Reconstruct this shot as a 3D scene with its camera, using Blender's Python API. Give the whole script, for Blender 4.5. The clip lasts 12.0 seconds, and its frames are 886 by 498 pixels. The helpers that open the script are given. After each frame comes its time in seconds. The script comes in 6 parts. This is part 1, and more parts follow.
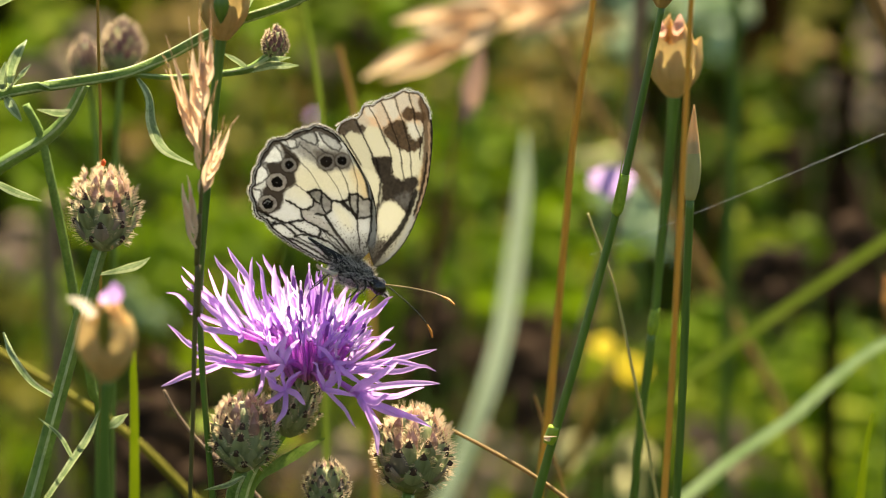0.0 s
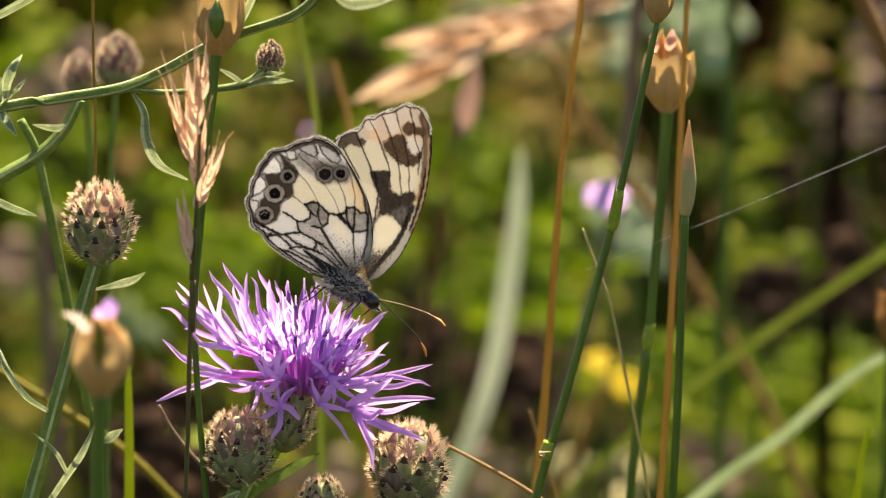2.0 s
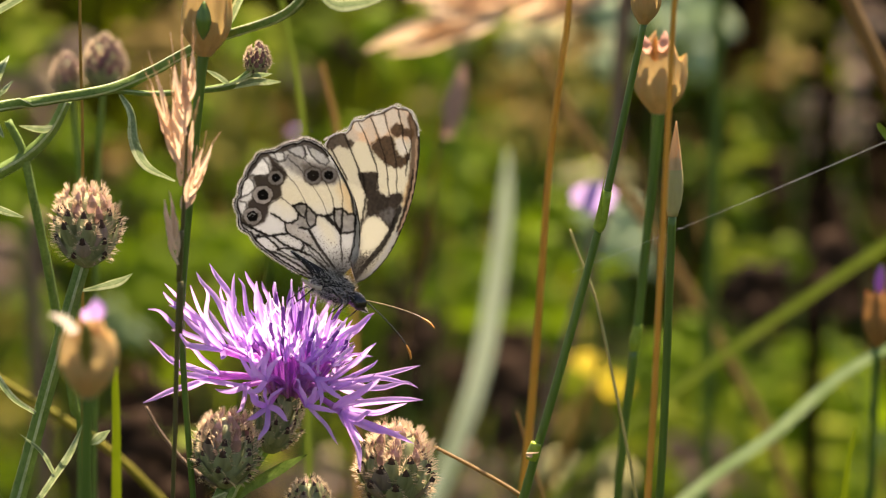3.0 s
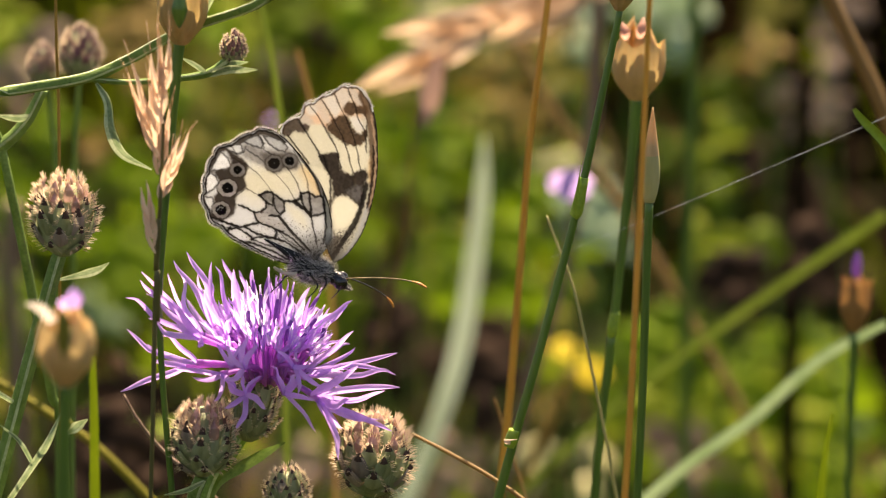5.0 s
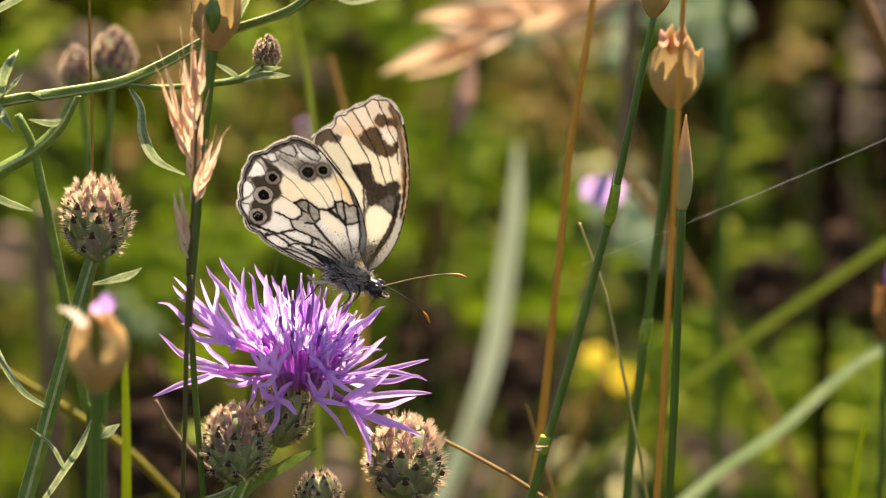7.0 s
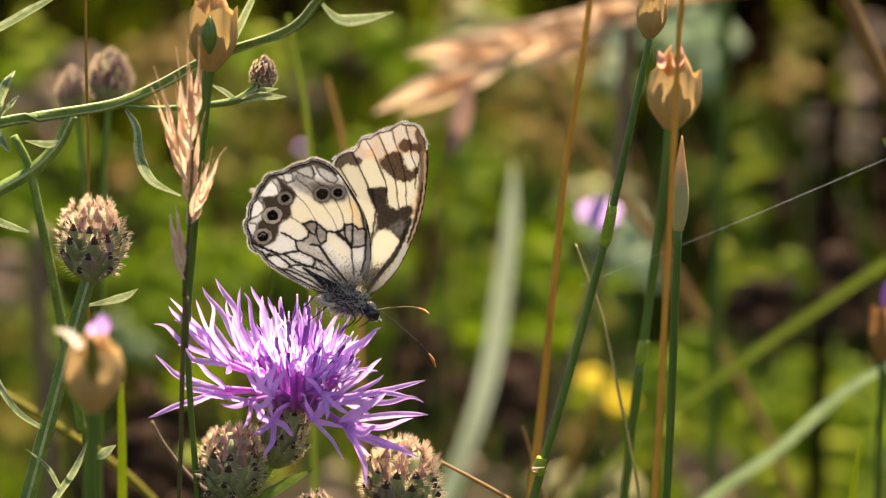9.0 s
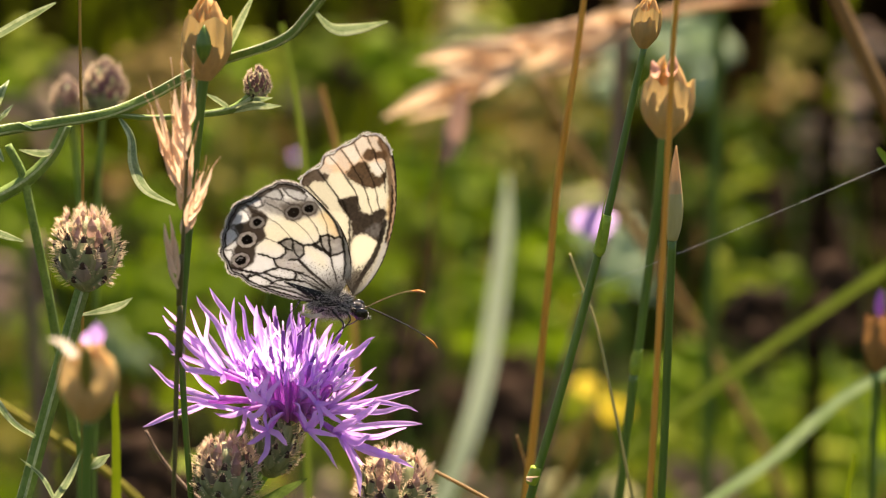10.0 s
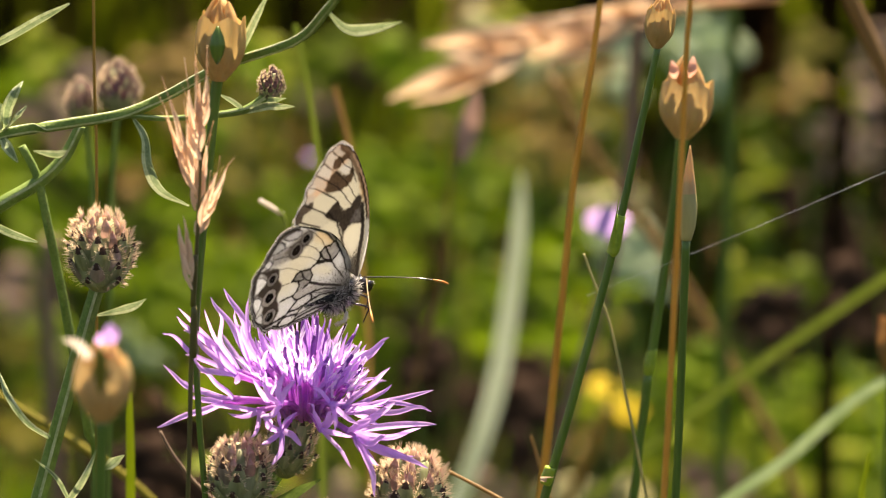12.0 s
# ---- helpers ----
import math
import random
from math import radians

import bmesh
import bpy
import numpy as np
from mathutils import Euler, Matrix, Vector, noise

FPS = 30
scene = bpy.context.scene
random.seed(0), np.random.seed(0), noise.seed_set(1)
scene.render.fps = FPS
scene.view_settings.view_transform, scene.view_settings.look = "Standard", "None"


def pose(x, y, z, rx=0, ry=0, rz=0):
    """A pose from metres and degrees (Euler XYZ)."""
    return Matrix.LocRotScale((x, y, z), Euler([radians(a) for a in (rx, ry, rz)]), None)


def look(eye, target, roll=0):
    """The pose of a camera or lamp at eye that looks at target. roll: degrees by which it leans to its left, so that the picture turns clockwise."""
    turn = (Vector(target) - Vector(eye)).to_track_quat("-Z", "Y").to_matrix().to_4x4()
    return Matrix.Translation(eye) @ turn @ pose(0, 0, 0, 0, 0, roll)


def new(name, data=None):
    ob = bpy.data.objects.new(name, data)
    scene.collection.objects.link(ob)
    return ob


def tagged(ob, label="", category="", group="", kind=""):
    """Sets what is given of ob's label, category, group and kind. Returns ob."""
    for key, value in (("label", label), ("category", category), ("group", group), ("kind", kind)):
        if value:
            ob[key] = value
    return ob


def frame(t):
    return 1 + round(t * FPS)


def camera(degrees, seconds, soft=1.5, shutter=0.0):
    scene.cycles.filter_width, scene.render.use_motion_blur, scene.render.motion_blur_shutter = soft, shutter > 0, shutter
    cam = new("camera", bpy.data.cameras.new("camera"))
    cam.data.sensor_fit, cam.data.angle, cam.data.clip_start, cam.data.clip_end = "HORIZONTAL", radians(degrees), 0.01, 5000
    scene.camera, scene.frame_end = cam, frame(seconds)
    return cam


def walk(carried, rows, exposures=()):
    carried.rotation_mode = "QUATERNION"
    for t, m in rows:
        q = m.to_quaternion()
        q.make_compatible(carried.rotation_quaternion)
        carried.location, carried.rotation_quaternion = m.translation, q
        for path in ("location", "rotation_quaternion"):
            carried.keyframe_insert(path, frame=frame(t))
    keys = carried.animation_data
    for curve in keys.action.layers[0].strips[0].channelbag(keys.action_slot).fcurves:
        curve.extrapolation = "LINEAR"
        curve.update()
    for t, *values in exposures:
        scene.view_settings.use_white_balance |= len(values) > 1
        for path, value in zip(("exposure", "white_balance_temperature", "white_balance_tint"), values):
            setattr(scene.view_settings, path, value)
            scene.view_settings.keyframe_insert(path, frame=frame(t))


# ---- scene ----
cam = camera(12.5, 12.0, soft=1.15)
cam.data.dof.use_dof = True
cam.data.dof.focus_distance = 0.588
cam.data.dof.aperture_fstop = 23.0
walk(cam, [
    (0.0, pose(0.020, -0.575, 0.600, 78.000, 0.000, -0.000)),
    (0.5, pose(0.020, -0.575, 0.600, 78.048, -0.008, 0.024)),
    (1.0, pose(0.020, -0.575, 0.600, 78.158, -0.093, 0.046)),
    (1.5, pose(0.020, -0.575, 0.600, 78.196, -0.046, 0.000)),
    (2.0, pose(0.020, -0.575, 0.600, 78.215, -0.038, -0.064)),
    (2.5, pose(0.020, -0.575, 0.600, 78.226, -0.132, -0.108)),
    (3.0, pose(0.020, -0.575, 0.600, 78.232, -0.058, -0.245)),
    (3.5, pose(0.020, -0.575, 0.600, 78.231, -0.039, -0.359)),
    (3.7, pose(0.020, -0.575, 0.600, 78.215, -0.039, -0.463)),
    (5.3, pose(0.020, -0.575, 0.600, 78.041, 0.162, -0.597)),
    (5.5, pose(0.020, -0.575, 0.600, 78.073, 0.162, -0.517)),
    (6.0, pose(0.020, -0.575, 0.600, 78.049, 0.162, -0.336)),
    (6.5, pose(0.020, -0.575, 0.600, 78.088, 0.009, -0.155)),
    (7.0, pose(0.020, -0.575, 0.600, 78.139, 0.007, -0.119)),
    (7.2, pose(0.020, -0.575, 0.600, 78.147, 0.007, -0.175)),
    (8.8, pose(0.020, -0.575, 0.600, 78.344, -0.028, -0.160)),
    (9.0, pose(0.020, -0.575, 0.600, 78.440, -0.028, -0.168)),
    (9.5, pose(0.020, -0.575, 0.600, 78.507, -0.028, -0.202)),
    (10.0, pose(0.020, -0.575, 0.600, 78.573, -0.056, -0.246)),
    (10.5, pose(0.020, -0.575, 0.600, 78.599, 0.032, -0.311)),
    (11.0, pose(0.020, -0.575, 0.600, 78.591, 0.109, -0.268)),
    (11.5, pose(0.020, -0.575, 0.600, 78.584, 0.130, -0.139)),
    (12.0, pose(0.020, -0.575, 0.600, 78.578, 0.047, -0.065)),
], exposures=[(0.0, 2.12, 7900, 4), (0.6, 2.03, 7800, 19), (12.0, 2.03, 7800, 19)])

# ---- daylight ----
SUN_ELEVATION, SUN_AZIMUTH = radians(62), radians(22)
world = bpy.data.worlds.new("sky")
world.use_nodes = True
sky = world.node_tree.nodes.new("ShaderNodeTexSky")
sky.sky_type = "NISHITA"
sky.sun_disc = False
sky.sun_elevation = SUN_ELEVATION
sky.sun_rotation = SUN_AZIMUTH
world.node_tree.links.new(sky.outputs[0], world.node_tree.nodes["Background"].inputs[0])
world.node_tree.nodes["Background"].inputs[1].default_value = 0.045
scene.world = world
sun = new("sun", bpy.data.lights.new("sun", "SUN"))
sun.data.energy, sun.data.angle, sun.data.color = 5.0, radians(0.5), (1.0, 0.91, 0.76)
sun_way = Vector((math.sin(SUN_AZIMUTH) * math.cos(SUN_ELEVATION), math.cos(SUN_AZIMUTH) * math.cos(SUN_ELEVATION), math.sin(SUN_ELEVATION)))
sun.matrix_world = look(sun_way * 3, (0, 0, 0))

# ---- materials ----
MM = 0.001


def material(name, low, high, rough=0.6, scale=400.0, through_light=0.0, sheen=0.0, bump=0.0, island=0.0, stretch=(1, 1, 1), gloss=0.4):
    """A surface between two colours, broken up by fine grain, larger stains and a shift from piece to piece; through_light: the share of light that passes."""
    m = bpy.data.materials.new(name)
    m.use_nodes = True
    n, l = m.node_tree.nodes, m.node_tree.links
    b = n["Principled BSDF"]
    co = n.new("ShaderNodeTexCoord")
    mp = n.new("ShaderNodeMapping")
    mp.inputs["Scale"].default_value = stretch
    l.new(co.outputs["Object"], mp.inputs[0])
    fine, broad = n.new("ShaderNodeTexNoise"), n.new("ShaderNodeTexNoise")
    fine.inputs["Scale"].default_value, fine.inputs["Detail"].default_value = scale * 4, 4
    broad.inputs["Scale"].default_value, broad.inputs["Detail"].default_value = scale * 0.6, 3
    l.new(mp.outputs[0], fine.inputs[0])
    l.new(mp.outputs[0], broad.inputs[0])
    mix = n.new("ShaderNodeMath")
    mix.operation = "ADD"
    l.new(fine.outputs["Fac"], mix.inputs[0])
    l.new(broad.outputs["Fac"], mix.inputs[1])
    spread = n.new("ShaderNodeMapRange")
    spread.inputs[1].default_value, spread.inputs[2].default_value = 0.65, 1.35
    l.new(mix.outputs[0], spread.inputs[0])
    ramp = n.new("ShaderNodeMix")
    ramp.data_type = "RGBA"
    ramp.inputs[6].default_value, ramp.inputs[7].default_value = (*low, 1), (*high, 1)
    fac = spread.outputs[0]
    if island:
        geo = n.new("ShaderNodeNewGeometry")
        info = n.new("ShaderNodeObjectInfo")
        both = n.new("ShaderNodeMath")
        both.operation = "ADD"
        l.new(geo.outputs["Random Per Island"], both.inputs[0])
        l.new(info.outputs["Random"], both.inputs[1])
        wrap = n.new("ShaderNodeMath")
        wrap.operation = "FRACT"
        l.new(both.outputs[0], wrap.inputs[0])
        sh = n.new("ShaderNodeMix")
        sh.inputs[0].default_value = island
        l.new(spread.outputs[0], sh.inputs[2])
        l.new(wrap.outputs[0], sh.inputs[3])
        fac = sh.outputs[0]
    l.new(fac, ramp.inputs[0])
    l.new(ramp.outputs[2], b.inputs["Base Color"])
    b.inputs["Roughness"].default_value = rough
    b.inputs["Specular IOR Level"].default_value = gloss
    b.inputs["Sheen Weight"].default_value = sheen
    if bump:
        bp = n.new("ShaderNodeBump")
        bp.inputs["Strength"].default_value, bp.inputs["Distance"].default_value = bump, 0.0002
        l.new(fine.outputs["Fac"], bp.inputs["Height"])
        l.new(bp.outputs[0], b.inputs["Normal"])
    if through_light:
        tr = n.new("ShaderNodeBsdfTranslucent")
        l.new(ramp.outputs[2], tr.inputs[0])
        ms = n.new("ShaderNodeMixShader")
        ms.inputs[0].default_value = through_light
        l.new(b.outputs[0], ms.inputs[1])
        l.new(tr.outputs[0], ms.inputs[2])
        l.new(ms.outputs[0], n["Material Output"].inputs[0])
    return m


def wing_material():
    m = material("wing_scales", (0.2, 0.2, 0.2), (0.8, 0.8, 0.8), 0.7, 900, 0.0)
    n, l = m.node_tree.nodes, m.node_tree.links
    b = n["Principled BSDF"]
    at = n.new("ShaderNodeAttribute")
    at.attribute_name = "scales"
    speck = n.new("ShaderNodeTexNoise")
    speck.inputs["Scale"].default_value, speck.inputs["Detail"].default_value = 5000, 2
    rg = n.new("ShaderNodeMapRange")
    rg.inputs[3].default_value, rg.inputs[4].default_value = 0.75, 1.2
    l.new(speck.outputs["Fac"], rg.inputs[0])
    mul = n.new("ShaderNodeVectorMath")
    mul.operation = "SCALE"
    l.new(at.outputs["Color"], mul.inputs[0])
    l.new(rg.outputs[0], mul.inputs["Scale"])
    l.new(mul.outputs[0], b.inputs["Base Color"])
    tr = n.new("ShaderNodeBsdfTranslucent")
    l.new(mul.outputs[0], tr.inputs[0])
    ms = n.new("ShaderNodeMixShader")
    ms.inputs[0].default_value = 0.7
    l.new(b.outputs[0], ms.inputs[1])
    l.new(tr.outputs[0], ms.inputs[2])
    l.new(ms.outputs[0], n["Material Output"].inputs[0])
    return m


# soil brown lowered to imitate ground lying in the plants' shade
M_shadesoil = material("soil", (0.004, 0.0028, 0.0015), (0.014, 0.009, 0.005), 0.95, 8, bump=0.5, gloss=0.03)
M_grass = material("meadow_grass", (0.07, 0.11, 0.004), (0.24, 0.30, 0.014), 0.6, 60, 0.45, island=0.8, gloss=0.12)
M_leaf = material("meadow_leaf", (0.04, 0.075, 0.003), (0.16, 0.23, 0.010), 0.6, 60, 0.42, island=0.8, gloss=0.12)
M_dry = material("dry_grass", (0.18, 0.10, 0.03), (0.45, 0.29, 0.11), 0.7, 60, 0.3, island=0.8)
# brown darkened almost to black, standing in for shade under the vegetation
M_shadebrown = material("shade_brown", (0.003, 0.0018, 0.0008), (0.019, 0.0105, 0.0045), 0.9, 60, 0.1, island=0.8, gloss=0.03)
M_stem = material("green_stem", (0.038, 0.09, 0.012), (0.12, 0.215, 0.032), 0.36, 300, stretch=(1, 1, 0.08), gloss=0.45)
M_pale = material("downy_green", (0.085, 0.16, 0.024), (0.24, 0.35, 0.08), 0.7, 700, 0.15, bump=0.5)
# pale down on stem ridges; on leaf edges a painted rim of light
M_ridge_rimlight = material("downy_ridge_rimlight", (0.26, 0.34, 0.12), (0.66, 0.72, 0.44), 0.7, 900, 0.2, sheen=0.1, bump=0.8)
M_downy = material("downy_leaf", (0.10, 0.165, 0.06), (0.34, 0.42, 0.22), 0.75, 900, 0.25, sheen=0.1, bump=0.6)
M_node = material("stem_joint", (0.15, 0.25, 0.014), (0.31, 0.42, 0.045), 0.4, 300)
M_bract = material("bract_green", (0.14, 0.17, 0.065), (0.42, 0.45, 0.25), 0.6, 700, 0.2, island=0.5, stretch=(1, 1, 0.2))
M_duskbract = material("dusky_bract", (0.16, 0.13, 0.10), (0.40, 0.33, 0.27), 0.6, 700, 0.2, island=0.5, stretch=(1, 1, 0.2))
M_plum = material("plum_bract", (0.10, 0.045, 0.06), (0.24, 0.12, 0.13), 0.6, 700, 0.15, island=0.5)
M_tip = material("bract_tip", (0.022, 0.011, 0.008), (0.10, 0.05, 0.035), 0.7, 900)
M_pinktip = material("bract_pink", (0.44, 0.23, 0.21), (0.73, 0.49, 0.42), 0.7, 900, 0.4, island=0.5)
M_rosybract = material("rosy_bract", (0.30, 0.17, 0.13), (0.56, 0.36, 0.28), 0.7, 900, 0.3, island=0.5)
M_lobe = material("dry_lobe", (0.52, 0.30, 0.12), (0.78, 0.54, 0.28), 0.6, 200, 0.3, stretch=(1, 1, 0.15))
M_greenstraw = material("green_straw", (0.36, 0.33, 0.11), (0.58, 0.52, 0.24), 0.6, 200, 0.2, stretch=(1, 1, 0.15))
M_hair = material("bract_hair", (0.58, 0.42, 0.26), (0.92, 0.78, 0.58), 0.5, 900, 0.5, island=0.5)
M_petal = material("petal", (0.58, 0.29, 0.82), (0.83, 0.53, 0.95), 0.45, 260, 0.55, island=0.4)
M_tubes = material("floret_tube", (0.56, 0.17, 0.66), (0.82, 0.44, 0.88), 0.5, 260, 0.58, island=0.5)
M_white = material("pale_floret", (0.76, 0.58, 0.90), (0.94, 0.84, 0.96), 0.5, 400, 0.6, island=0.5)
M_anther = material("anther", (0.12, 0.025, 0.24), (0.34, 0.12, 0.50), 0.5, 500, 0.1, island=0.5)
M_straw = material("straw", (0.60, 0.40, 0.25), (0.88, 0.66, 0.48), 0.6, 300, 0.5, island=0.6, stretch=(1, 1, 0.15))
M_oat = material("bleached_oat", (0.54, 0.36, 0.21), (0.86, 0.66, 0.46), 0.6, 300, 0.5, island=0.6, stretch=(1, 1, 0.15))
M_tan = material("tan_stalk", (0.48, 0.26, 0.03), (0.76, 0.45, 0.09), 0.45, 200, 0.25, stretch=(1, 1, 0.05))
M_brownstalk = material("olive_stalk", (0.045, 0.042, 0.010), (0.13, 0.11, 0.03), 0.5, 300, stretch=(1, 1, 0.1))
M_calyx = material("dry_calyx", (0.52, 0.31, 0.10), (0.80, 0.55, 0.25), 0.6, 300, 0.45, island=0.5, stretch=(1, 1, 0.12), bump=0.8)
M_darkcalyx = material("brown_calyx", (0.26, 0.12, 0.035), (0.46, 0.24, 0.08), 0.6, 300, 0.3)
M_rosetip = material("withered_rose", (0.62, 0.28, 0.20), (0.85, 0.50, 0.36), 0.6, 300, 0.5)
M_calyxbase = material("calyx_base", (0.48, 0.32, 0.11), (0.76, 0.54, 0.24), 0.6, 300, 0.35, island=0.4, stretch=(1, 1, 0.12), bump=0.8)
M_greenblade = material("green_blade", (0.15, 0.25, 0.03), (0.34, 0.46, 0.11), 0.5, 60, 0.35, stretch=(1, 1, 0.1), gloss=0.2)
M_paleblade = material("pale_blade", (0.25, 0.32, 0.20), (0.46, 0.54, 0.38), 0.5, 60, 0.33, stretch=(1, 1, 0.1))
M_midblade = material("mid_blade", (0.075, 0.115, 0.012), (0.15, 0.20, 0.03), 0.6, 60, 0.3, stretch=(1, 1, 0.1), gloss=0.1)
M_greyblade = material("grey_green_blade", (0.18, 0.27, 0.11), (0.36, 0.46, 0.25), 0.5, 60, 0.35, stretch=(1, 1, 0.1), gloss=0.3)
M_stub = material("bleached_stalk", (0.60, 0.52, 0.42), (0.85, 0.78, 0.66), 0.6, 200, 0.4, stretch=(1, 1, 0.1))
M_bright = material("bright_herb", (0.12, 0.21, 0.006), (0.26, 0.38, 0.014), 0.6, 60, 0.45, island=0.6, gloss=0.12)
M_glaucous = material("glaucous_leaf", (0.24, 0.35, 0.17), (0.44, 0.55, 0.32), 0.6, 60, 0.3, island=0.6)
M_olive = material("olive_leaf", (0.16, 0.15, 0.02), (0.32, 0.28, 0.05), 0.6, 60, 0.3, island=0.6, gloss=0.1)
M_ochre = material("ochre_leaf", (0.22, 0.135, 0.02), (0.40, 0.26, 0.055), 0.7, 60, 0.3, island=0.6)
M_rosy = material("rosy_dead_leaf", (0.15, 0.095, 0.06), (0.30, 0.21, 0.15), 0.8, 60, 0.2, island=0.6)
# dark leaf colour that stands in for shadowed gaps between the plants
M_shadeleaf = material("shade_leaf", (0.012, 0.007, 0.004), (0.055, 0.030, 0.017), 0.85, 60, 0.1, island=0.7, gloss=0.1)
M_lime = material("yellow_green_leaf", (0.20, 0.26, 0.012), (0.38, 0.45, 0.04), 0.6, 60, 0.45, island=0.6, gloss=0.1)
M_mite = material("mite_red", (0.55, 0.06, 0.01), (0.75, 0.14, 0.03), 0.4, 900)
M_lilac = material("lilac_petal", (0.56, 0.32, 0.76), (0.78, 0.52, 0.92), 0.6, 100, 0.45)
M_yellow = material("yellow_petal", (0.36, 0.27, 0.004), (0.52, 0.40, 0.01), 0.6, 100, 0.3, gloss=0.1)
M_silk = material("silk", (0.6, 0.6, 0.62), (0.9, 0.9, 0.92), 0.25, 2000, gloss=1.0)
M_fur = material("grey_fur", (0.55, 0.53, 0.50), (0.98, 0.96, 0.93), 0.6, 300, 0.5, island=0.9, gloss=0.3)
M_blackfur = material("black_fur", (0.008, 0.008, 0.009), (0.05, 0.045, 0.045), 0.6, 300, island=0.7, gloss=0.3)
M_black = material("black_chitin", (0.006, 0.005, 0.006), (0.03, 0.025, 0.025), 0.25, 900, gloss=0.6)
M_feeler = material("feeler", (0.12, 0.08, 0.04), (0.45, 0.34, 0.17), 0.4, 900)
M_orange = material("feeler_club", (0.50, 0.18, 0.03), (0.75, 0.36, 0.08), 0.5, 900)
M_fringe = material("wing_fringe", (0.45, 0.42, 0.36), (0.95, 0.92, 0.85), 0.6, 1500, 0.4, island=0.5)
M_wing = wing_material()

# ---- building helpers (all lengths in millimetres) ----


def curve(points, n):
    """n points along a smooth curve through the given ones."""
    p = np.array(points, float)
    if len(p) == 2:
        return [Vector(p[0] + (p[1] - p[0]) * i / (n - 1)) for i in range(n)]
    q = np.vstack([2 * p[0] - p[1], p, 2 * p[-1] - p[-2]])
    out = []
    for i in range(n):
        s = i / (n - 1) * (len(p) - 1)
        k = min(int(s), len(p) - 2)
        u = s - k
        a, b, c, d = q[k], q[k + 1], q[k + 2], q[k + 3]
        out.append(Vector(0.5 * (2 * b + (c - a) * u + (2 * a - 5 * b + 4 * c - d) * u * u + (3 * b - a - 3 * c + d) * u ** 3)))
    return out


def lerp(values, s):
    """The value at s (0 to 1) along evenly spaced ones."""
    k = min(int(s * (len(values) - 1)), len(values) - 2) if len(values) > 1 else 0
    if len(values) == 1:
        return values[0]
    u = s * (len(values) - 1) - k
    return values[k] * (1 - u) + values[k + 1] * u


def tube(bm, points, radii, sides=10, n=24, mat=0, ridges=0.0, ribs=0):
    """A closed round stalk along a curve, its radius read off the list radii."""
    pts = curve(points, n)
    rings = []
    ref = Vector((0.31, -0.9, 0.2))
    for i, p in enumerate(pts):
        t = (pts[min(i + 1, n - 1)] - pts[max(i - 1, 0)]).normalized()
        a = t.cross(ref)
        a = a.normalized() if a.length > 1e-4 else Vector((1, 0, 0))
        b = t.cross(a)
        ref = ref if abs(t.dot(ref.normalized())) < 0.9 else a
        r = lerp(radii, i / (n - 1))
        rings.append([bm.verts.new((p + (a * math.cos(6.2832 * j / sides) + b * math.sin(6.2832 * j / sides)) * r * (1 + ridges * (j % 2) + (0.14 if ribs and j % 4 < 2 else 0))) * MM) for j in range(sides)])
    for r0, r1 in zip(rings, rings[1:]):
        for j in range(sides):
            f = bm.faces.new((r0[j], r0[(j + 1) % sides], r1[(j + 1) % sides], r1[j]))
            f.smooth, f.material_index = True, ribs if ribs and j % 4 == 0 else mat
    for ring in (rings[0], rings[-1]):
        f = bm.faces.new(ring)
        f.material_index = mat
    return bm


def ribbon(bm, points, widths, side, n=12, fold=0.25, mat=0, twist=0.0, edge=None):
    """A leaf, petal or blade: a thin strip, folded along its midrib, along a curve; side points across it; edge paints
    a pale rim of light.
    """
    pts = curve(points, n)
    rows = []
    side = Vector(side)
    for i, p in enumerate(pts):
        t = (pts[min(i + 1, n - 1)] - pts[max(i - 1, 0)]).normalized()
        s = (side - t * side.dot(t)).normalized()
        nn = t.cross(s).normalized()
        if twist:
            q = Matrix.Rotation(twist * i / (n - 1), 3, t)
            s, nn = q @ s, q @ nn
        w = max(lerp(widths, i / (n - 1)), 0.02) / 2
        rows.append([bm.verts.new(v * MM) for v in (p - s * w, p - s * w * 0.5 - nn * fold * w * 0.75, p - nn * fold * w, p + s * w * 0.5 - nn * fold * w * 0.75, p + s * w)])
    for a, b in zip(rows, rows[1:]):
        for j in range(4):
            f = bm.faces.new((a[j], a[j + 1], b[j + 1], b[j]))
            f.smooth, f.material_index = True, mat if edge is None or j in (1, 2) else edge
    return bm


def blob(bm, centre, axis, length, radii, sides=12, mat=0, n=12):
    """A turned body (calyx, capsule, core): radii along its axis."""
    c, a = Vector(centre), Vector(axis).normalized()
    return tube(bm, [c, c + a * length * 0.5, c + a * length], radii, sides, n, mat)


def mesh_of(name, bm, materials):
    me = bpy.data.meshes.new(name)
    bmesh.ops.recalc_face_normals(bm, faces=bm.faces)
    bm.to_mesh(me)
    bm.free()
    for m in materials if isinstance(materials, (list, tuple)) else [materials]:
        me.materials.append(m)
    return me


def part(name, bm, mats, parent, label=""):
    """Links a bmesh (in world millimetres) as one mesh under a thing or a part."""
    ob = new(name, mesh_of(name, bm, mats) if isinstance(bm, bmesh.types.BMesh) else bm)
    ob.parent = parent
    if parent:
        if parent.parent is None:
            ob.matrix_parent_inverse = parent.matrix_basis.inverted()
    return tagged(ob, label)


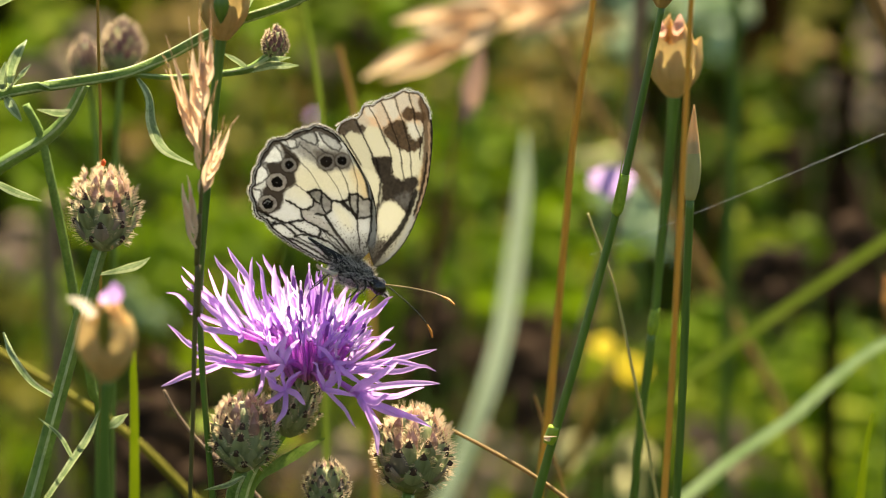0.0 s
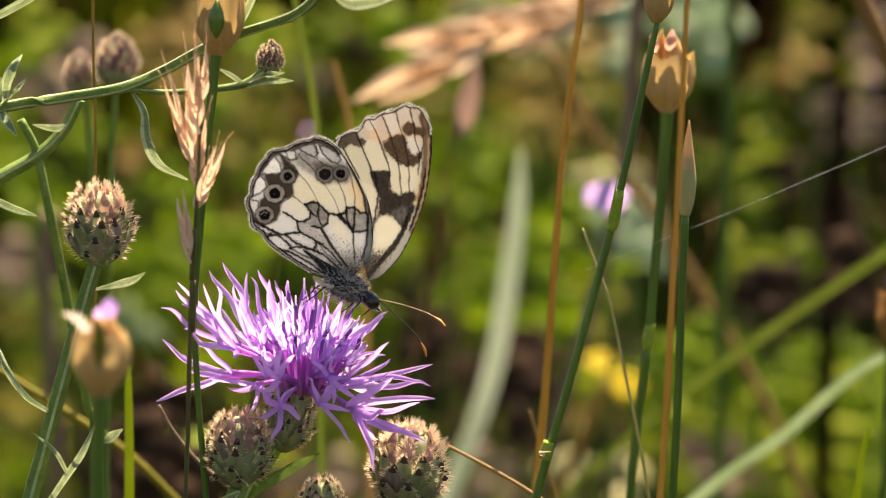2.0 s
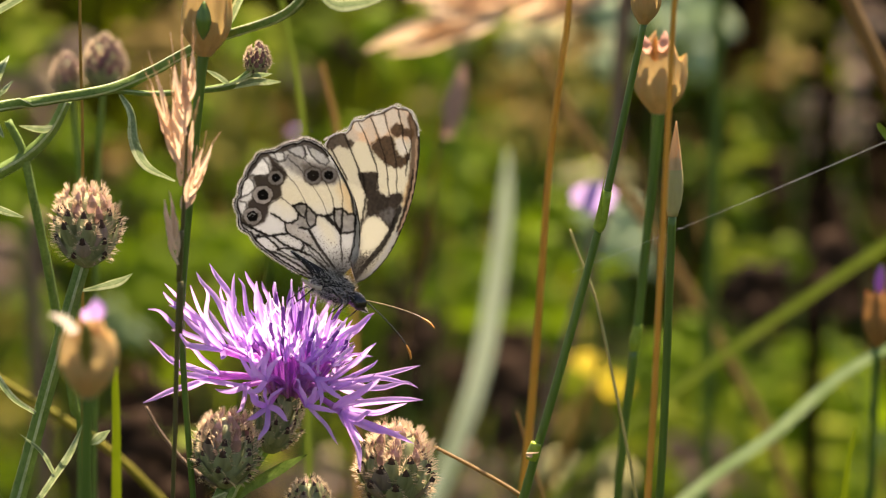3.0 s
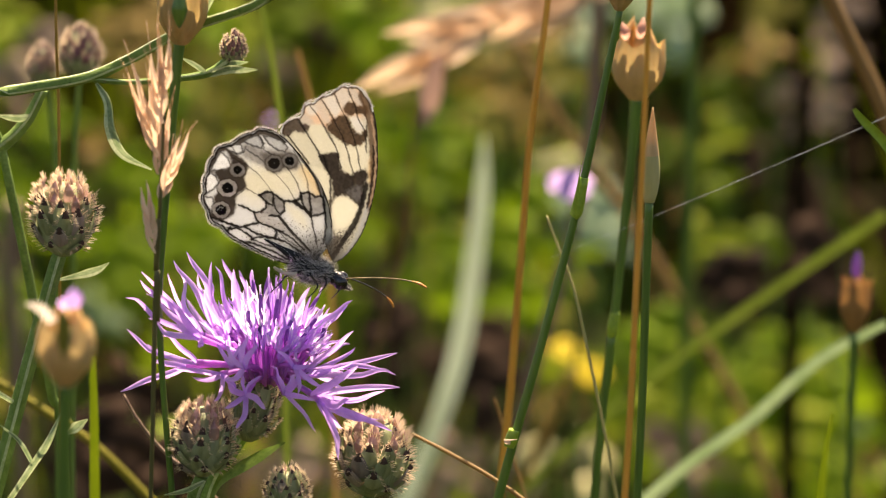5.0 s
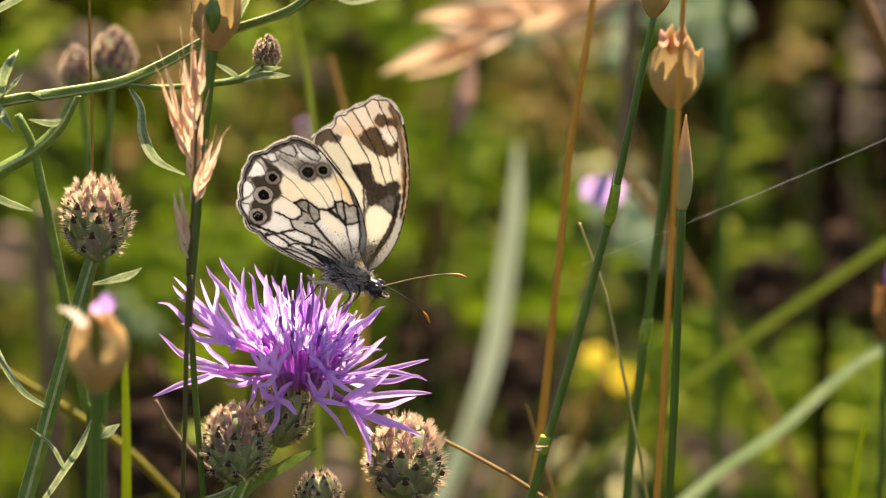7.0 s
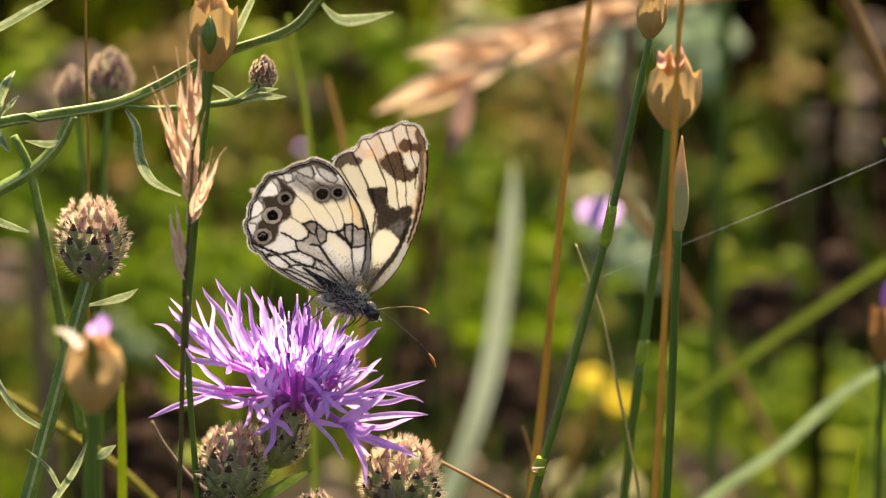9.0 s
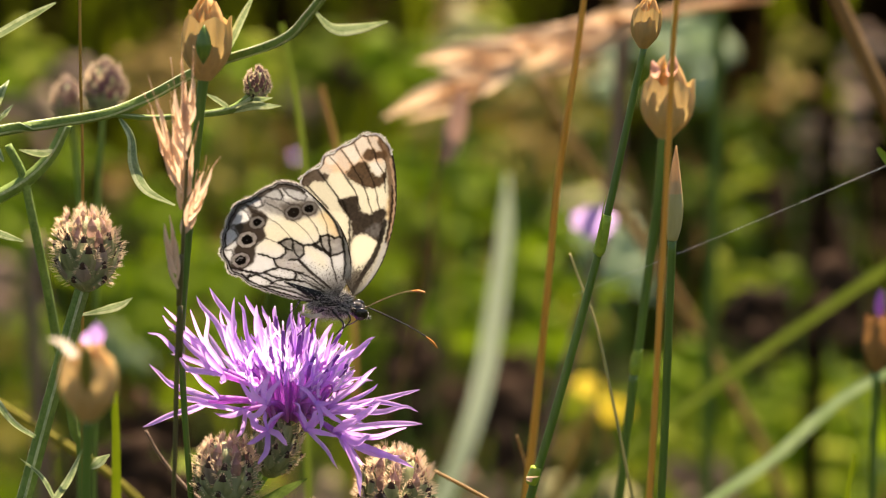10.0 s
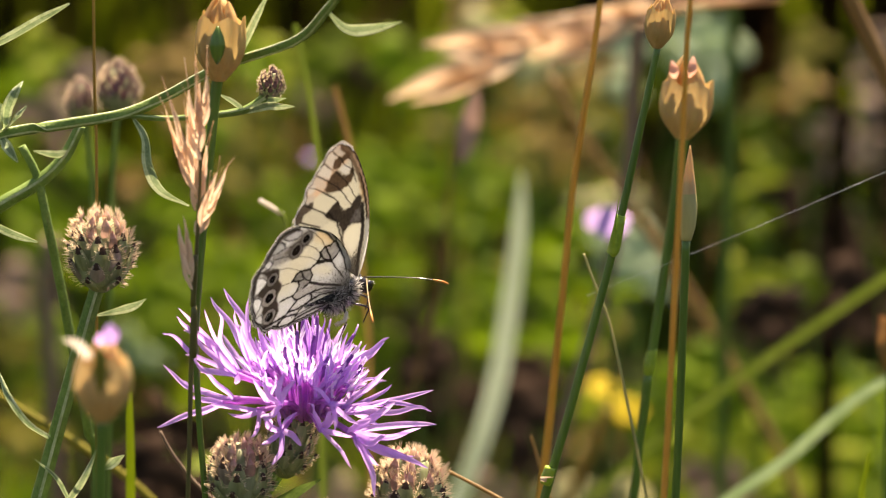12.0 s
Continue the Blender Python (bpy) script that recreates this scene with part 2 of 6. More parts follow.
def thing(name, base, label, category, group=""):
    """An empty at the base of a thing (millimetres)."""
    e = new(name)
    e.empty_display_size = 0.005
    e.matrix_basis = Matrix.Translation(Vector(base) * MM)
    return tagged(e, label, category, group)


def rooted(points):
    """The curve carried on from its last point down to the ground."""
    p = [Vector(q) for q in points]
    way = (p[-1] - p[-2]).normalized()
    side = Vector((way.x, way.y, 0)) * 12
    a = p[-1] + way * 14
    b = a + way * 12 + Vector((0, 0, -10))
    h = b.z
    return p + [a, b, b + side * 0.8 + Vector((0, 0, -h * 0.35)), b + side + Vector((0, 0, -h * 0.7)), b + side + Vector((0, 0, -h - 3))]


def joint(name, bm, mats, parent, pivot, label=""):
    """A part that moves on its thing: its origin lies at the pivot (millimetres), its pose is in the thing's space."""
    bmesh.ops.translate(bm, verts=bm.verts, vec=-Vector(pivot) * MM)
    ob = new(name, mesh_of(name, bm, mats))
    ob.parent = parent
    ob.location = Vector(pivot) * MM - parent.location
    return tagged(ob, label)


def sub_part(name, bm, mats, joint_ob, label=""):
    """A piece fixed to such a part, given in world millimetres."""
    at = joint_ob.location + joint_ob.parent.location
    if isinstance(bm, bmesh.types.BMesh):
        bmesh.ops.translate(bm, verts=bm.verts, vec=-at)
        bm = mesh_of(name, bm, mats)
    ob = new(name, bm)
    ob.parent = joint_ob
    return tagged(ob, label)


# ---- ground ----
def build_ground():
    bm = bmesh.new()
    for i in range(41):
        for j in range(41):
            u, v = (i - 20) / 20, (j - 20) / 20
            x, y = 3000 * math.copysign(abs(u) ** 5, u) + u * 3, 3000 * math.copysign(abs(v) ** 5, v) + v * 3
            bm.verts.new((x, y, 0.012 * noise.noise((x * 2.3, y * 2.3, 0)) - 0.008))
    bm.verts.ensure_lookup_table()
    for i in range(40):
        for j in range(40):
            f = bm.faces.new([bm.verts[a] for a in (i * 41 + j, (i + 1) * 41 + j, (i + 1) * 41 + j + 1, i * 41 + j + 1)])
            f.smooth = True
    tagged(part("ground", bm, M_shadesoil, None), "brown meadow soil, darkened to look shaded by dense grass and herbs", "ground", kind="structure")


build_ground()


def strips(name, mat, count, area, height, width, seed, label, lean=0.35, leafy=False, thin=-2.0, sparse=0.0, wide=False):
    """Many blades or leaves on the ground, joined into one mesh. area: x0, x1, y0, y1 in metres, height and width in metres."""
    rng = random.Random(seed)
    verts, faces = [], []
    seg = 5
    for _ in range(count):
        x, y = rng.uniform(area[0], area[1]), rng.uniform(area[2], area[3])
        if noise.noise((x * 26, y * 11, seed)) < thin or (x > 0.03 * (y + 0.575) and rng.random() < sparse):
            continue
        half = 0.12 + 0.16 * (y + 0.575) if y > 0 else 9
        if wide:
            if y > 0.7 and abs(x) < half:
                continue
        elif abs(x) > half:
            x *= half / max(abs(area[0]), abs(area[1]))
        h, w, az = rng.uniform(*height), rng.uniform(*width), rng.uniform(0, 6.283)
        ln = rng.uniform(0.05, lean)
        if leafy:
            z0 = rng.uniform(0.02, h)
            length = rng.uniform(1.5, 3.0) * w
            d = Vector((math.cos(az), math.sin(az), rng.uniform(-0.3, 0.8))).normalized()
            path = [Vector((x, y, z0)) + d * length * s / seg - Vector((0, 0, length * 0.5 * (s / seg) ** 2)) for s in range(seg + 1)]
            prof = [0.15, 0.7, 1.0, 0.95, 0.6, 0.08]
        else:
            path = [Vector((x + math.cos(az) * ln * h * (s / seg) ** 2, y + math.sin(az) * ln * h * (s / seg) ** 2, h * (s / seg) * (1 - 0.3 * ln * (s / seg)) - 0.004)) for s in range(seg + 1)]
            prof = [1.0, 1.0, 0.9, 0.75, 0.5, 0.06]
        ac = rng.uniform(0, 6.283)
        side = Vector((math.cos(ac), math.sin(ac), rng.uniform(-0.3, 0.3)))
        k = len(verts)
        for p, f in zip(path, prof):
            t = side * w * f * 0.5
            verts += [p - t, p + Vector((0, 0, -0.12 * w * f)), p + t]
        for s in range(seg):
            a = k + s * 3
            faces += [(a, a + 1, a + 4, a + 3), (a + 1, a + 2, a + 5, a + 4)]
    me = bpy.data.meshes.new(name)
    me.from_pydata([tuple(v) for v in verts], [], faces)
    me.materials.append(mat)
    me.polygons.foreach_set("use_smooth", [True] * len(faces))
    ob = new(name, me)
    return tagged(ob, label, "grass", kind="stuff")


# ---- knapweed ----
def bract_mesh(name, length, width, tip_mat, hairs, seed, base_mat, spread=1.0):
    """One scale of a flower bud: ribbed, bulging, with a dark arrow-shaped tip and a comb of fine curved bristles. Its foot is at the origin, z up, x outwards."""
    rng = random.Random(seed)
    bm = bmesh.new()
    rows, cols = 8, 7
    prof = [0.75, 0.98, 1.0, 0.95, 0.84, 0.66, 0.40, 0.05]
    grid = []
    for i in range(rows):
        v = i / (rows - 1)
        line = []
        for j in range(cols):
            u = j / (cols - 1) * 2 - 1
            x = 0.45 * math.sin(v * 2.7) - 0.42 * u * u * width * 0.5 + 0.05 * (j % 2) + 0.15 * v * v
            line.append(bm.verts.new((x * MM, u * width * 0.5 * prof[i] * MM, v * length * MM)))
        grid.append(line)
    for i in range(rows - 1):
        for j in range(cols - 1):
            f = bm.faces.new((grid[i][j], grid[i][j + 1], grid[i + 1][j + 1], grid[i + 1][j]))
            f.smooth = True
            f.material_index = 1 if (i == 6 or (i == 5 and 0 < j < 5) or (i >= 4 and tip_mat is M_pinktip)) else 0
    for k in range(hairs):
        v = rng.uniform(0.42, 1.0)
        s = 1 if k % 2 else -1
        w = width * 0.5 * lerp(prof, v) * s
        a = Vector((0.4 - 0.25 * v, w * 0.95, v * length))
        fan = (v - 0.42) / 0.58
        d = Vector((rng.uniform(0.25, 0.9), s * rng.uniform(0.3, 1.0) * (1.15 - fan), 0.15 + rng.uniform(0.2, 1.0) * fan)).normalized() * rng.uniform(0.6, 1.35) * spread
        c = a + d * 0.55 + Vector((0.10, 0, 0.08)) * spread
        t = Vector((0, 0.03, 0.045))
        p = [bm.verts.new(q * MM) for q in (a - t, a + t, c + t * 0.8, c - t * 0.8, a + d + Vector((rng.uniform(-0.1, 0.25), 0, rng.uniform(-0.1, 0.2))))]
        for f in (bm.faces.new(p[:4]), bm.faces.new((p[3], p[2], p[4]))):
            f.material_index = 2
    return mesh_of(name, bm, [base_mat, tip_mat, M_hair])


BRACTS = [bract_mesh("bract", 3.7, 2.7, M_tip, 30, k, M_bract) for k in range(4)] + [bract_mesh("bract", 3.7, 2.7, M_tip, 30, 30, M_duskbract)]
BRACTS_TOP = [bract_mesh("bract", 2.9, 1.8, m, 46, 7 + k, M_rosybract) for k, m in enumerate((M_pinktip, M_pinktip, M_pinktip, M_tip))]
BRACTS_CROWN = [bract_mesh("bract", 2.2, 1.1, M_pinktip, 44, 40 + k, M_rosybract, 0.8) for k in range(2)]
BRACTS_DARK = [bract_mesh("bract", 3.0, 2.0, M_tip, 30, 17 + k, M_plum) for k in range(2)]


def bud(parent, foot, axis, length, radius, seed, name="bud", label="", open_top=False, dark=False, rosy=4):
    """A scaly knapweed bud: an egg-shaped core with overlapping bristly bracts and a rosy woolly crown."""
    rng = random.Random(seed)
    foot, axis = Vector(foot), Vector(axis).normalized()
    shape = [0.30, 0.80, 0.98, 1.0, 0.92, 0.74, 0.46]
    core = part(name, blob(bmesh.new(), foot, axis, length * 0.92, [radius * 0.86 * r for r in shape], 14), M_bract, parent, label)
    turn = axis.to_track_quat("Z", "X").to_matrix()
    rows = 7
    for k in range(rows):
        v = 0.02 + 0.86 * k / (rows - 1)
        r = radius * lerp(shape, v) * (0.88 if k < rows - 1 else 0.55)
        count = max(5, round(6.283 * r / (0.62 * radius)))
        slope = (lerp(shape, min(1, v + 0.12)) - lerp(shape, max(0, v - 0.02))) * radius / (0.14 * length)
        for j in range(count):
            phi = 6.283 * (j + 0.5 * (k % 2)) / count + rng.uniform(-0.2, 0.2)
            out = Vector((math.cos(phi), math.sin(phi), 0))
            z = (Vector((0, 0, 1)) + out * (slope * 0.9 + rng.uniform(-0.08, 0.2))).normalized()
            y = z.cross(out).normalized()
            x = y.cross(z)
            m = Matrix((x, y, z)).transposed()
            size = radius / 4.9 * rng.uniform(0.88, 1.12)
            p = foot + turn @ (out * r + Vector((0, 0, v * length)))
            kind = BRACTS
            if dark and k > 1:
                kind = BRACTS_DARK
            elif not open_top and k == rows - 1:
                kind = BRACTS_CROWN
            elif not open_top and k > rows - rosy:
                kind = BRACTS_TOP
            ob = part("bract", rng.choice(kind), None, core)
            ob.matrix_basis = Matrix.Translation(p * MM) @ (turn @ m).to_4x4() @ Matrix.Diagonal((size, size, size * length / (radius * 2.3), 1))
    return core


def knapweed(base_points, radii, label, category="wildflower", mat=M_pale):
    pts = rooted(base_points)
    t = thing("knapweed_plant", pts[-1], label, category, "knapweed plants")
    part("stem", tube(bmesh.new(), pts, radii, 16, 80, ribs=1), [mat, M_ridge_rimlight], t)
    return t


def lobe(bm, a, b, width, bow, rng, mat=0):
    """One strap-shaped lobe of a floret: even in width, wavy, channelled, with a short point."""
    a, b = Vector(a), Vector(b)
    d = b - a
    across = d.cross(Vector((0, -1, 0))).normalized()
    bend = across * d.length * rng.uniform(-0.085, 0.085)
    wave = across * d.length * rng.uniform(-0.03, 0.03)
    side = d.cross(Vector((rng.uniform(-0.6, 0.6), -1, rng.uniform(-0.5, 0.9))))
    w = width
    ribbon(bm, [a, a + d * 0.28 + bend * 0.7 + Vector(bow) * 0.6, a + d * 0.6 + bend + wave + Vector(bow), a + d * 0.86 + bend * 0.35 - wave, b - bend * 0.35], [w * 0.5, w * 0.78, w * 0.9, w * 0.94, w * 0.88, w * 0.76, w * 0.58, w * 0.34, 0.05], side, 14, rng.uniform(0.15, 0.5), mat, rng.uniform(-0.9, 0.9))


def floret(parent, heart, throat, tips, seed, width=0.95):
    """An outer floret: a thin pale tube that splits into long pointed lobes."""
    rng = random.Random(seed)
    bm = bmesh.new()
    h, t = Vector(heart), Vector(throat)
    tube(bm, [h, (h + t) / 2 + Vector((0, 0, 0.8)), t], [0.26, 0.28, 0.5], 7, 8, 1)
    for tip in tips:
        d = Vector(tip) - t
        lobe(bm, t - d.normalized() * 0.4, tip, width * rng.uniform(0.8, 1.15), (rng.uniform(-0.3, 0.3), rng.uniform(-0.8, 0.8), -0.05 * d.length * rng.uniform(0.0, 1.4)), rng, 0)
    part("floret", bm, [M_petal, M_tubes], parent)


HEART = Vector((0.2, 0.0, 459.3))
main = knapweed([(-2.2, 1.0, 452.4), (-4.6, 3.0, 448.4), (-8.4, 4.0, 442.0), (-10.4, 5.0, 434.0)], [0.9, 1.0, 1.2], "flowering knapweed with an open lilac head among scaly buds")
head = bud(main, (-2.9, 0.5, 449.6), (0.22, 0, 1), 10.2, 3.3, 5, "flower_head", "open lilac knapweed flower head", True)
floret(head, HEART, (-8.7, -6.0, 467.0), [(-17.3, -10.0, 477.3), (-17.4, -12.0, 476.5), (-13.8, -9.0, 476.7), (-11.6, -12.0, 477.1)], 1)
floret(head, HEART, (-7.6, 2.0, 466.3), [(-11.2, 2.0, 477.7), (-13.4, 5.0, 475.8), (-9.8, 0.0, 474.8), (-7.7, -3.0, 474.3)], 2)
floret(head, HEART, (-9.2, -9.0, 467.3), [(-19.3, -14.0, 474.5), (-16.5, -12.0, 474.6), (-16.2, -15.0, 471.5), (-8.9, -15.0, 467.4), (-12.3, -12.0, 472.5)], 3)
floret(head, HEART, (-9.9, -4.0, 462.5), [(-20.0, -5.0, 467.5), (-17.2, -2.0, 464.7), (-14.3, -9.0, 467.8)], 4)
floret(head, HEART, (-11.7, 2.0, 460.5), [(-21.6, 3.0, 456.6), (-15.4, 5.0, 457.9), (-16.7, 2.0, 461.2)], 5)
floret(head, HEART, (-6.2, -8.0, 461.7), [(-10.3, -12.0, 462.2), (-12.9, -9.0, 462.9), (-6.8, -14.0, 459.2), (-3.8, -14.0, 461.0)], 6)
floret(head, HEART, (-2.5, -13.0, 460.0), [(-2.8, -16.0, 463.6), (-0.3, -17.0, 463.7), (0.5, -18.0, 459.1), (-3.6, -18.0, 456.1), (-5.4, -16.0, 458.6), (-5.1, -14.0, 462.0)], 7, 0.9)
floret(head, HEART, (-2.6, -14.0, 464.2), [(-5.1, -17.0, 468.0), (-0.4, -18.0, 468.6), (-1.9, -17.0, 469.4), (-5.3, -18.0, 463.0)], 8, 1.0)
floret(head, HEART, (-5.0, -2.0, 466.5), [(-8.0, -1.0, 476.7), (-7.2, 3.0, 475.3), (-4.7, -9.0, 471.0), (-8.7, -5.0, 473.5)], 9)
floret(head, HEART, (-3.6, 6.0, 466.4), [(-6.4, 8.0, 475.3), (-4.0, 10.0, 473.2), (-2.0, 7.0, 473.7), (-4.8, 4.0, 474.6)], 10)
floret(head, HEART, (5.9, -3.0, 461.0), [(12.9, -3.0, 466.9), (13.1, -1.0, 463.8), (9.4, 2.0, 463.6), (19.2, -6.0, 464.3)], 11)
floret(head, HEART, (5.8, -6.0, 460.7), [(17.6, -8.0, 462.4), (18.9, -7.0, 461.5), (13.2, -12.0, 463.0), (13.0, -12.0, 464.5)], 12)
floret(head, HEART, (6.8, -8.0, 458.7), [(19.6, -9.0, 460.1), (17.4, -10.0, 459.4), (12.4, -14.0, 459.1), (10.2, -14.0, 462.0), (13.6, -12.0, 463.9)], 13, 1.25)
floret(head, HEART, (7.9, -9.0, 458.0), [(18.4, -12.0, 454.3), (16.6, -10.0, 455.2), (10.9, -14.0, 450.5), (11.2, -12.0, 454.5)], 14, 1.2)
floret(head, HEART, (3.0, -12.0, 459.9), [(1.4, -15.0, 464.6), (7.6, -15.0, 454.9), (7.6, -16.0, 459.9), (4.7, -15.0, 463.4), (5.3, -12.0, 463.0)], 15)
floret(head, HEART, (7.2, -2.0, 467.2), [(12.7, -2.0, 471.2), (12.1, 0.0, 469.9), (9.7, 3.0, 468.3)], 16, 1.0)
floret(head, HEART, (4.3, -12.0, 463.9), [(8.4, -15.0, 461.3), (2.0, -14.0, 466.8), (6.8, -14.0, 464.4), (5.1, -14.0, 460.2)], 17, 0.9)
floret(head, HEART, (-4.6, -12.0, 463.9), [(-6.5, -14.0, 467.7), (-5.2, -16.0, 466.5), (-2.8, -15.0, 467.9)], 18, 0.9)
floret(head, HEART, (3.7, 10.0, 465.5), [(1.2, 12.0, 471.9), (6.2, 14.0, 469.7), (7.8, 15.0, 466.0)], 19)
floret(head, HEART, (-6.4, 12.0, 461.5), [(-12.6, 18.0, 467.1), (-10.0, 18.0, 468.8), (-14.5, 20.0, 463.2)], 20)
floret(head, HEART, (5.3, 12.0, 458.1), [(12.0, 18.0, 460.1), (12.8, 20.0, 455.3), (11.1, 18.0, 453.1)], 21)


def inner_florets(parent, count, seed):
    """The crowded upright florets of the middle: pale tubes with pointed lobes, and dark anther tubes with white tips."""
    rng = random.Random(seed)
    for k in range(count):
        a, r = rng.uniform(0, 6.283), math.sqrt(rng.random())
        foot = HEART + Vector((math.cos(a) * r * 3.6, math.sin(a) * r * 3.6, -0.5 * r))
        out = Vector((math.cos(a) * r * 6.0 + rng.uniform(-1, 1) + 0.3, math.sin(a) * r * 8 + rng.uniform(-1, 1), rng.uniform(10.5, 15.0) * (1 - 0.35 * r * r)))
        tip = foot + out
        mid = foot + out * 0.5 + Vector((-out.x * 0.08, -out.y * 0.08, 0.6))
        bm = bmesh.new()
        if k % 5:
            tube(bm, [foot, mid, foot + out * 0.62], [0.24, 0.28, 0.36], 6, 7, 1)
            s = foot + out * 0.6
            for j in range(rng.choice((3, 4))):
                e = tip + Vector((rng.uniform(-1.4, 1.4), rng.uniform(-1.4, 1.4), rng.uniform(-2.5, 0.5)))
                lobe(bm, s, e, rng.uniform(0.38, 0.62), (0, 0, 0.2), rng, 0)
            mats = [M_white if rng.random() < 0.48 - 0.3 * r else M_petal, M_tubes]
        else:
            tube(bm, [foot, mid, foot + out * 0.7], [0.2, 0.22, 0.26], 6, 6, 1)
            tube(bm, [foot + out * 0.6, foot + out * 0.85 + Vector((rng.uniform(-0.4, 0.4), 0, 0)), tip], [0.3, 0.34, 0.24], 7, 8, 0)
            tube(bm, [tip, tip + out.normalized() * 1.0, tip + out.normalized() * 1.5], [0.15, 0.16, 0.1], 6, 4, 2)
            mats = [M_anther, M_tubes, M_white]
        part("floret", bm, mats, parent)


inner_florets(head, 120, 11)

# buds of the same plant
bud(main, (-9.2, -8.0, 446.7), (0.06, -0.05, 1), 10.8, 4.45, 21)
part("stem", tube(bmesh.new(), rooted([(-9.2, -8.0, 446.4), (-10.6, -7.0, 442.4), (-11.5, -2.0, 434.1)]), [0.9, 0.9, 1.1], 12, 40, ribs=1), [M_pale, M_ridge_rimlight], main)
bud(main, (15.1, -2.0, 442.0), (0.1, -0.05, 1), 12.0, 5.3, 22)
part("stem", tube(bmesh.new(), rooted([(15.1, -2.0, 441.7), (14.3, -1.0, 436.4), (12.1, 2.0, 425.1)]), [0.9, 0.9, 1.1], 12, 40, ribs=1), [M_pale, M_ridge_rimlight], main)
bud(main, (3.0, -4.0, 439.4), (0, 0, 1), 7, 3.1, 23, rosy=1)
part("stem", tube(bmesh.new(), rooted([(3.0, -4.0, 439.2), (2.2, -3.0, 434.4), (1.3, 0.0, 424.8)]), [0.7, 0.8, 1.0], 10, 40), M_pale, main)
# a darker green than the other leaves, in place of shade on this one
part("leaf", ribbon(bmesh.new(), [(-8.4, -5.0, 441.8), (-6.0, -3.0, 444.9), (-2.0, 1.0, 446.5), (2.6, 5.0, 448.1)], [0.5, 1.6, 3.0, 2.7, 0.2], (0.2, -0.5, 1), 14, 0.2), M_pale, main)
part("leaf", ribbon(bmesh.new(), [(-9.0, -9.0, 445.9), (-11.3, -12.0, 445.5), (-14.5, -12.0, 444.8)], [0.8, 1.4, 0.9, 0.1], (0.2, -0.5, 1), 10, 0.2, edge=1), [M_downy, M_ridge_rimlight], main)

# the bud with a tall stem of its own
tall = knapweed([(-30.1, 4.0, 477.0), (-31.4, 4.0, 472.8), (-35.2, 5.0, 459.8), (-39.2, 6.0, 445.7), (-41.7, 6.0, 437.0)], [0.95, 1.0, 1.1, 1.2, 1.25], "knapweed stem with one closed scaly bud")
bud(tall, (-29.6, 4.0, 476.8), (0.02, 0, 1), 11.6, 4.5, 31)
mite = thing("red_mite", (-29.5, 4.0, 489.4), "tiny orange-red mite sitting on the bud", "mite")
part("body", blob(bmesh.new(), (-29.5, 4.0, 489.3), (0.1, 0, 1), 1.0, [0.15, 0.36, 0.38, 0.28, 0.1], 10), M_mite, mite)
part("leaf", ribbon(bmesh.new(), [(-37.4, 5.0, 454.4), (-40.5, 2.0, 457.5), (-43.1, 2.0, 461.3), (-44.6, 4.0, 464.4)], [0.7, 0.9, 1.05, 1.0, 0.3], (1, 0, 0.8), 14, 0.5, edge=1), [M_downy, M_ridge_rimlight], tall)
part("leaf", ribbon(bmesh.new(), [(-39.1, 7.0, 438.3), (-34.5, 0.0, 446.0), (-31.6, -4.0, 450.9), (-29.8, -4.0, 455.0)], [0.8, 1.0, 1.15, 1.0, 0.2], (1, -0.5, 0.3), 14, 0.5, edge=1), [M_downy, M_ridge_rimlight], tall)
part("leaf", ribbon(bmesh.new(), [(-34.5, 0.0, 446.5), (-36.2, -1.0, 450.1), (-39.2, -1.0, 452.7)], [0.7, 0.9, 0.7, 0.1], (1, -0.5, 0.3), 10, 0.35, edge=1), [M_downy, M_ridge_rimlight], tall)
part("leaf", ribbon(bmesh.new(), [(-28.9, -4.0, 452.0), (-27.2, -6.0, 453.6), (-25.7, -6.0, 454.6)], [0.5, 1.5, 1.6, 0.3], (0.3, -0.5, 1), 10, 0.3, edge=1), [M_downy, M_ridge_rimlight], tall)
part("leaf", ribbon(bmesh.new(), [(-30.5, 8.0, 472.3), (-27.6, 10.0, 472.5), (-25.0, 10.0, 473.3), (-23.3, 10.0, 474.4)], [0.5, 1.3, 1.7, 1.2, 0.1], (0.3, -0.5, 1), 12, 0.3, edge=1), [M_downy, M_ridge_rimlight], tall)

# the branch that crosses above, with a small bud
branch_pts = [(8.9, -26.0, 528.3), (4.4, -17.0, 521.2), (-0.2, -11.0, 516.0), (-10.9, -4.0, 511.3), (-19.3, 0.0, 506.3), (-25.1, 0.0, 503.8), (-34.1, 0.0, 502.2), (-43.9, 0.0, 500.5), (-57.4, 3.0, 494.8), (-70.2, 8.0, 477.9), (-74.6, 10.0, 453.4)]
branch = knapweed(branch_pts, [0.5, 0.62, 0.70, 0.72, 0.74, 0.76, 0.80, 0.95, 1.1, 1.2, 1.3], "grey-green downy knapweed branch with narrow leaves")
part("stem", tube(bmesh.new(), [(-24.7, 0.0, 503.5), (-19.4, 0.0, 503.1), (-12.8, -1.0, 503.7), (-7.9, -1.0, 504.5), (-4.8, -1.0, 506.1)], [0.36, 0.38, 0.42, 0.55, 0.9], 12, 24, ribs=1), [M_pale, M_ridge_rimlight], branch)
bud(branch, (-4.3, -1.0, 505.8), (0.1, 0, 1), 4.5, 1.8, 41, dark=True, label="small dark plum bud with pale hairs")
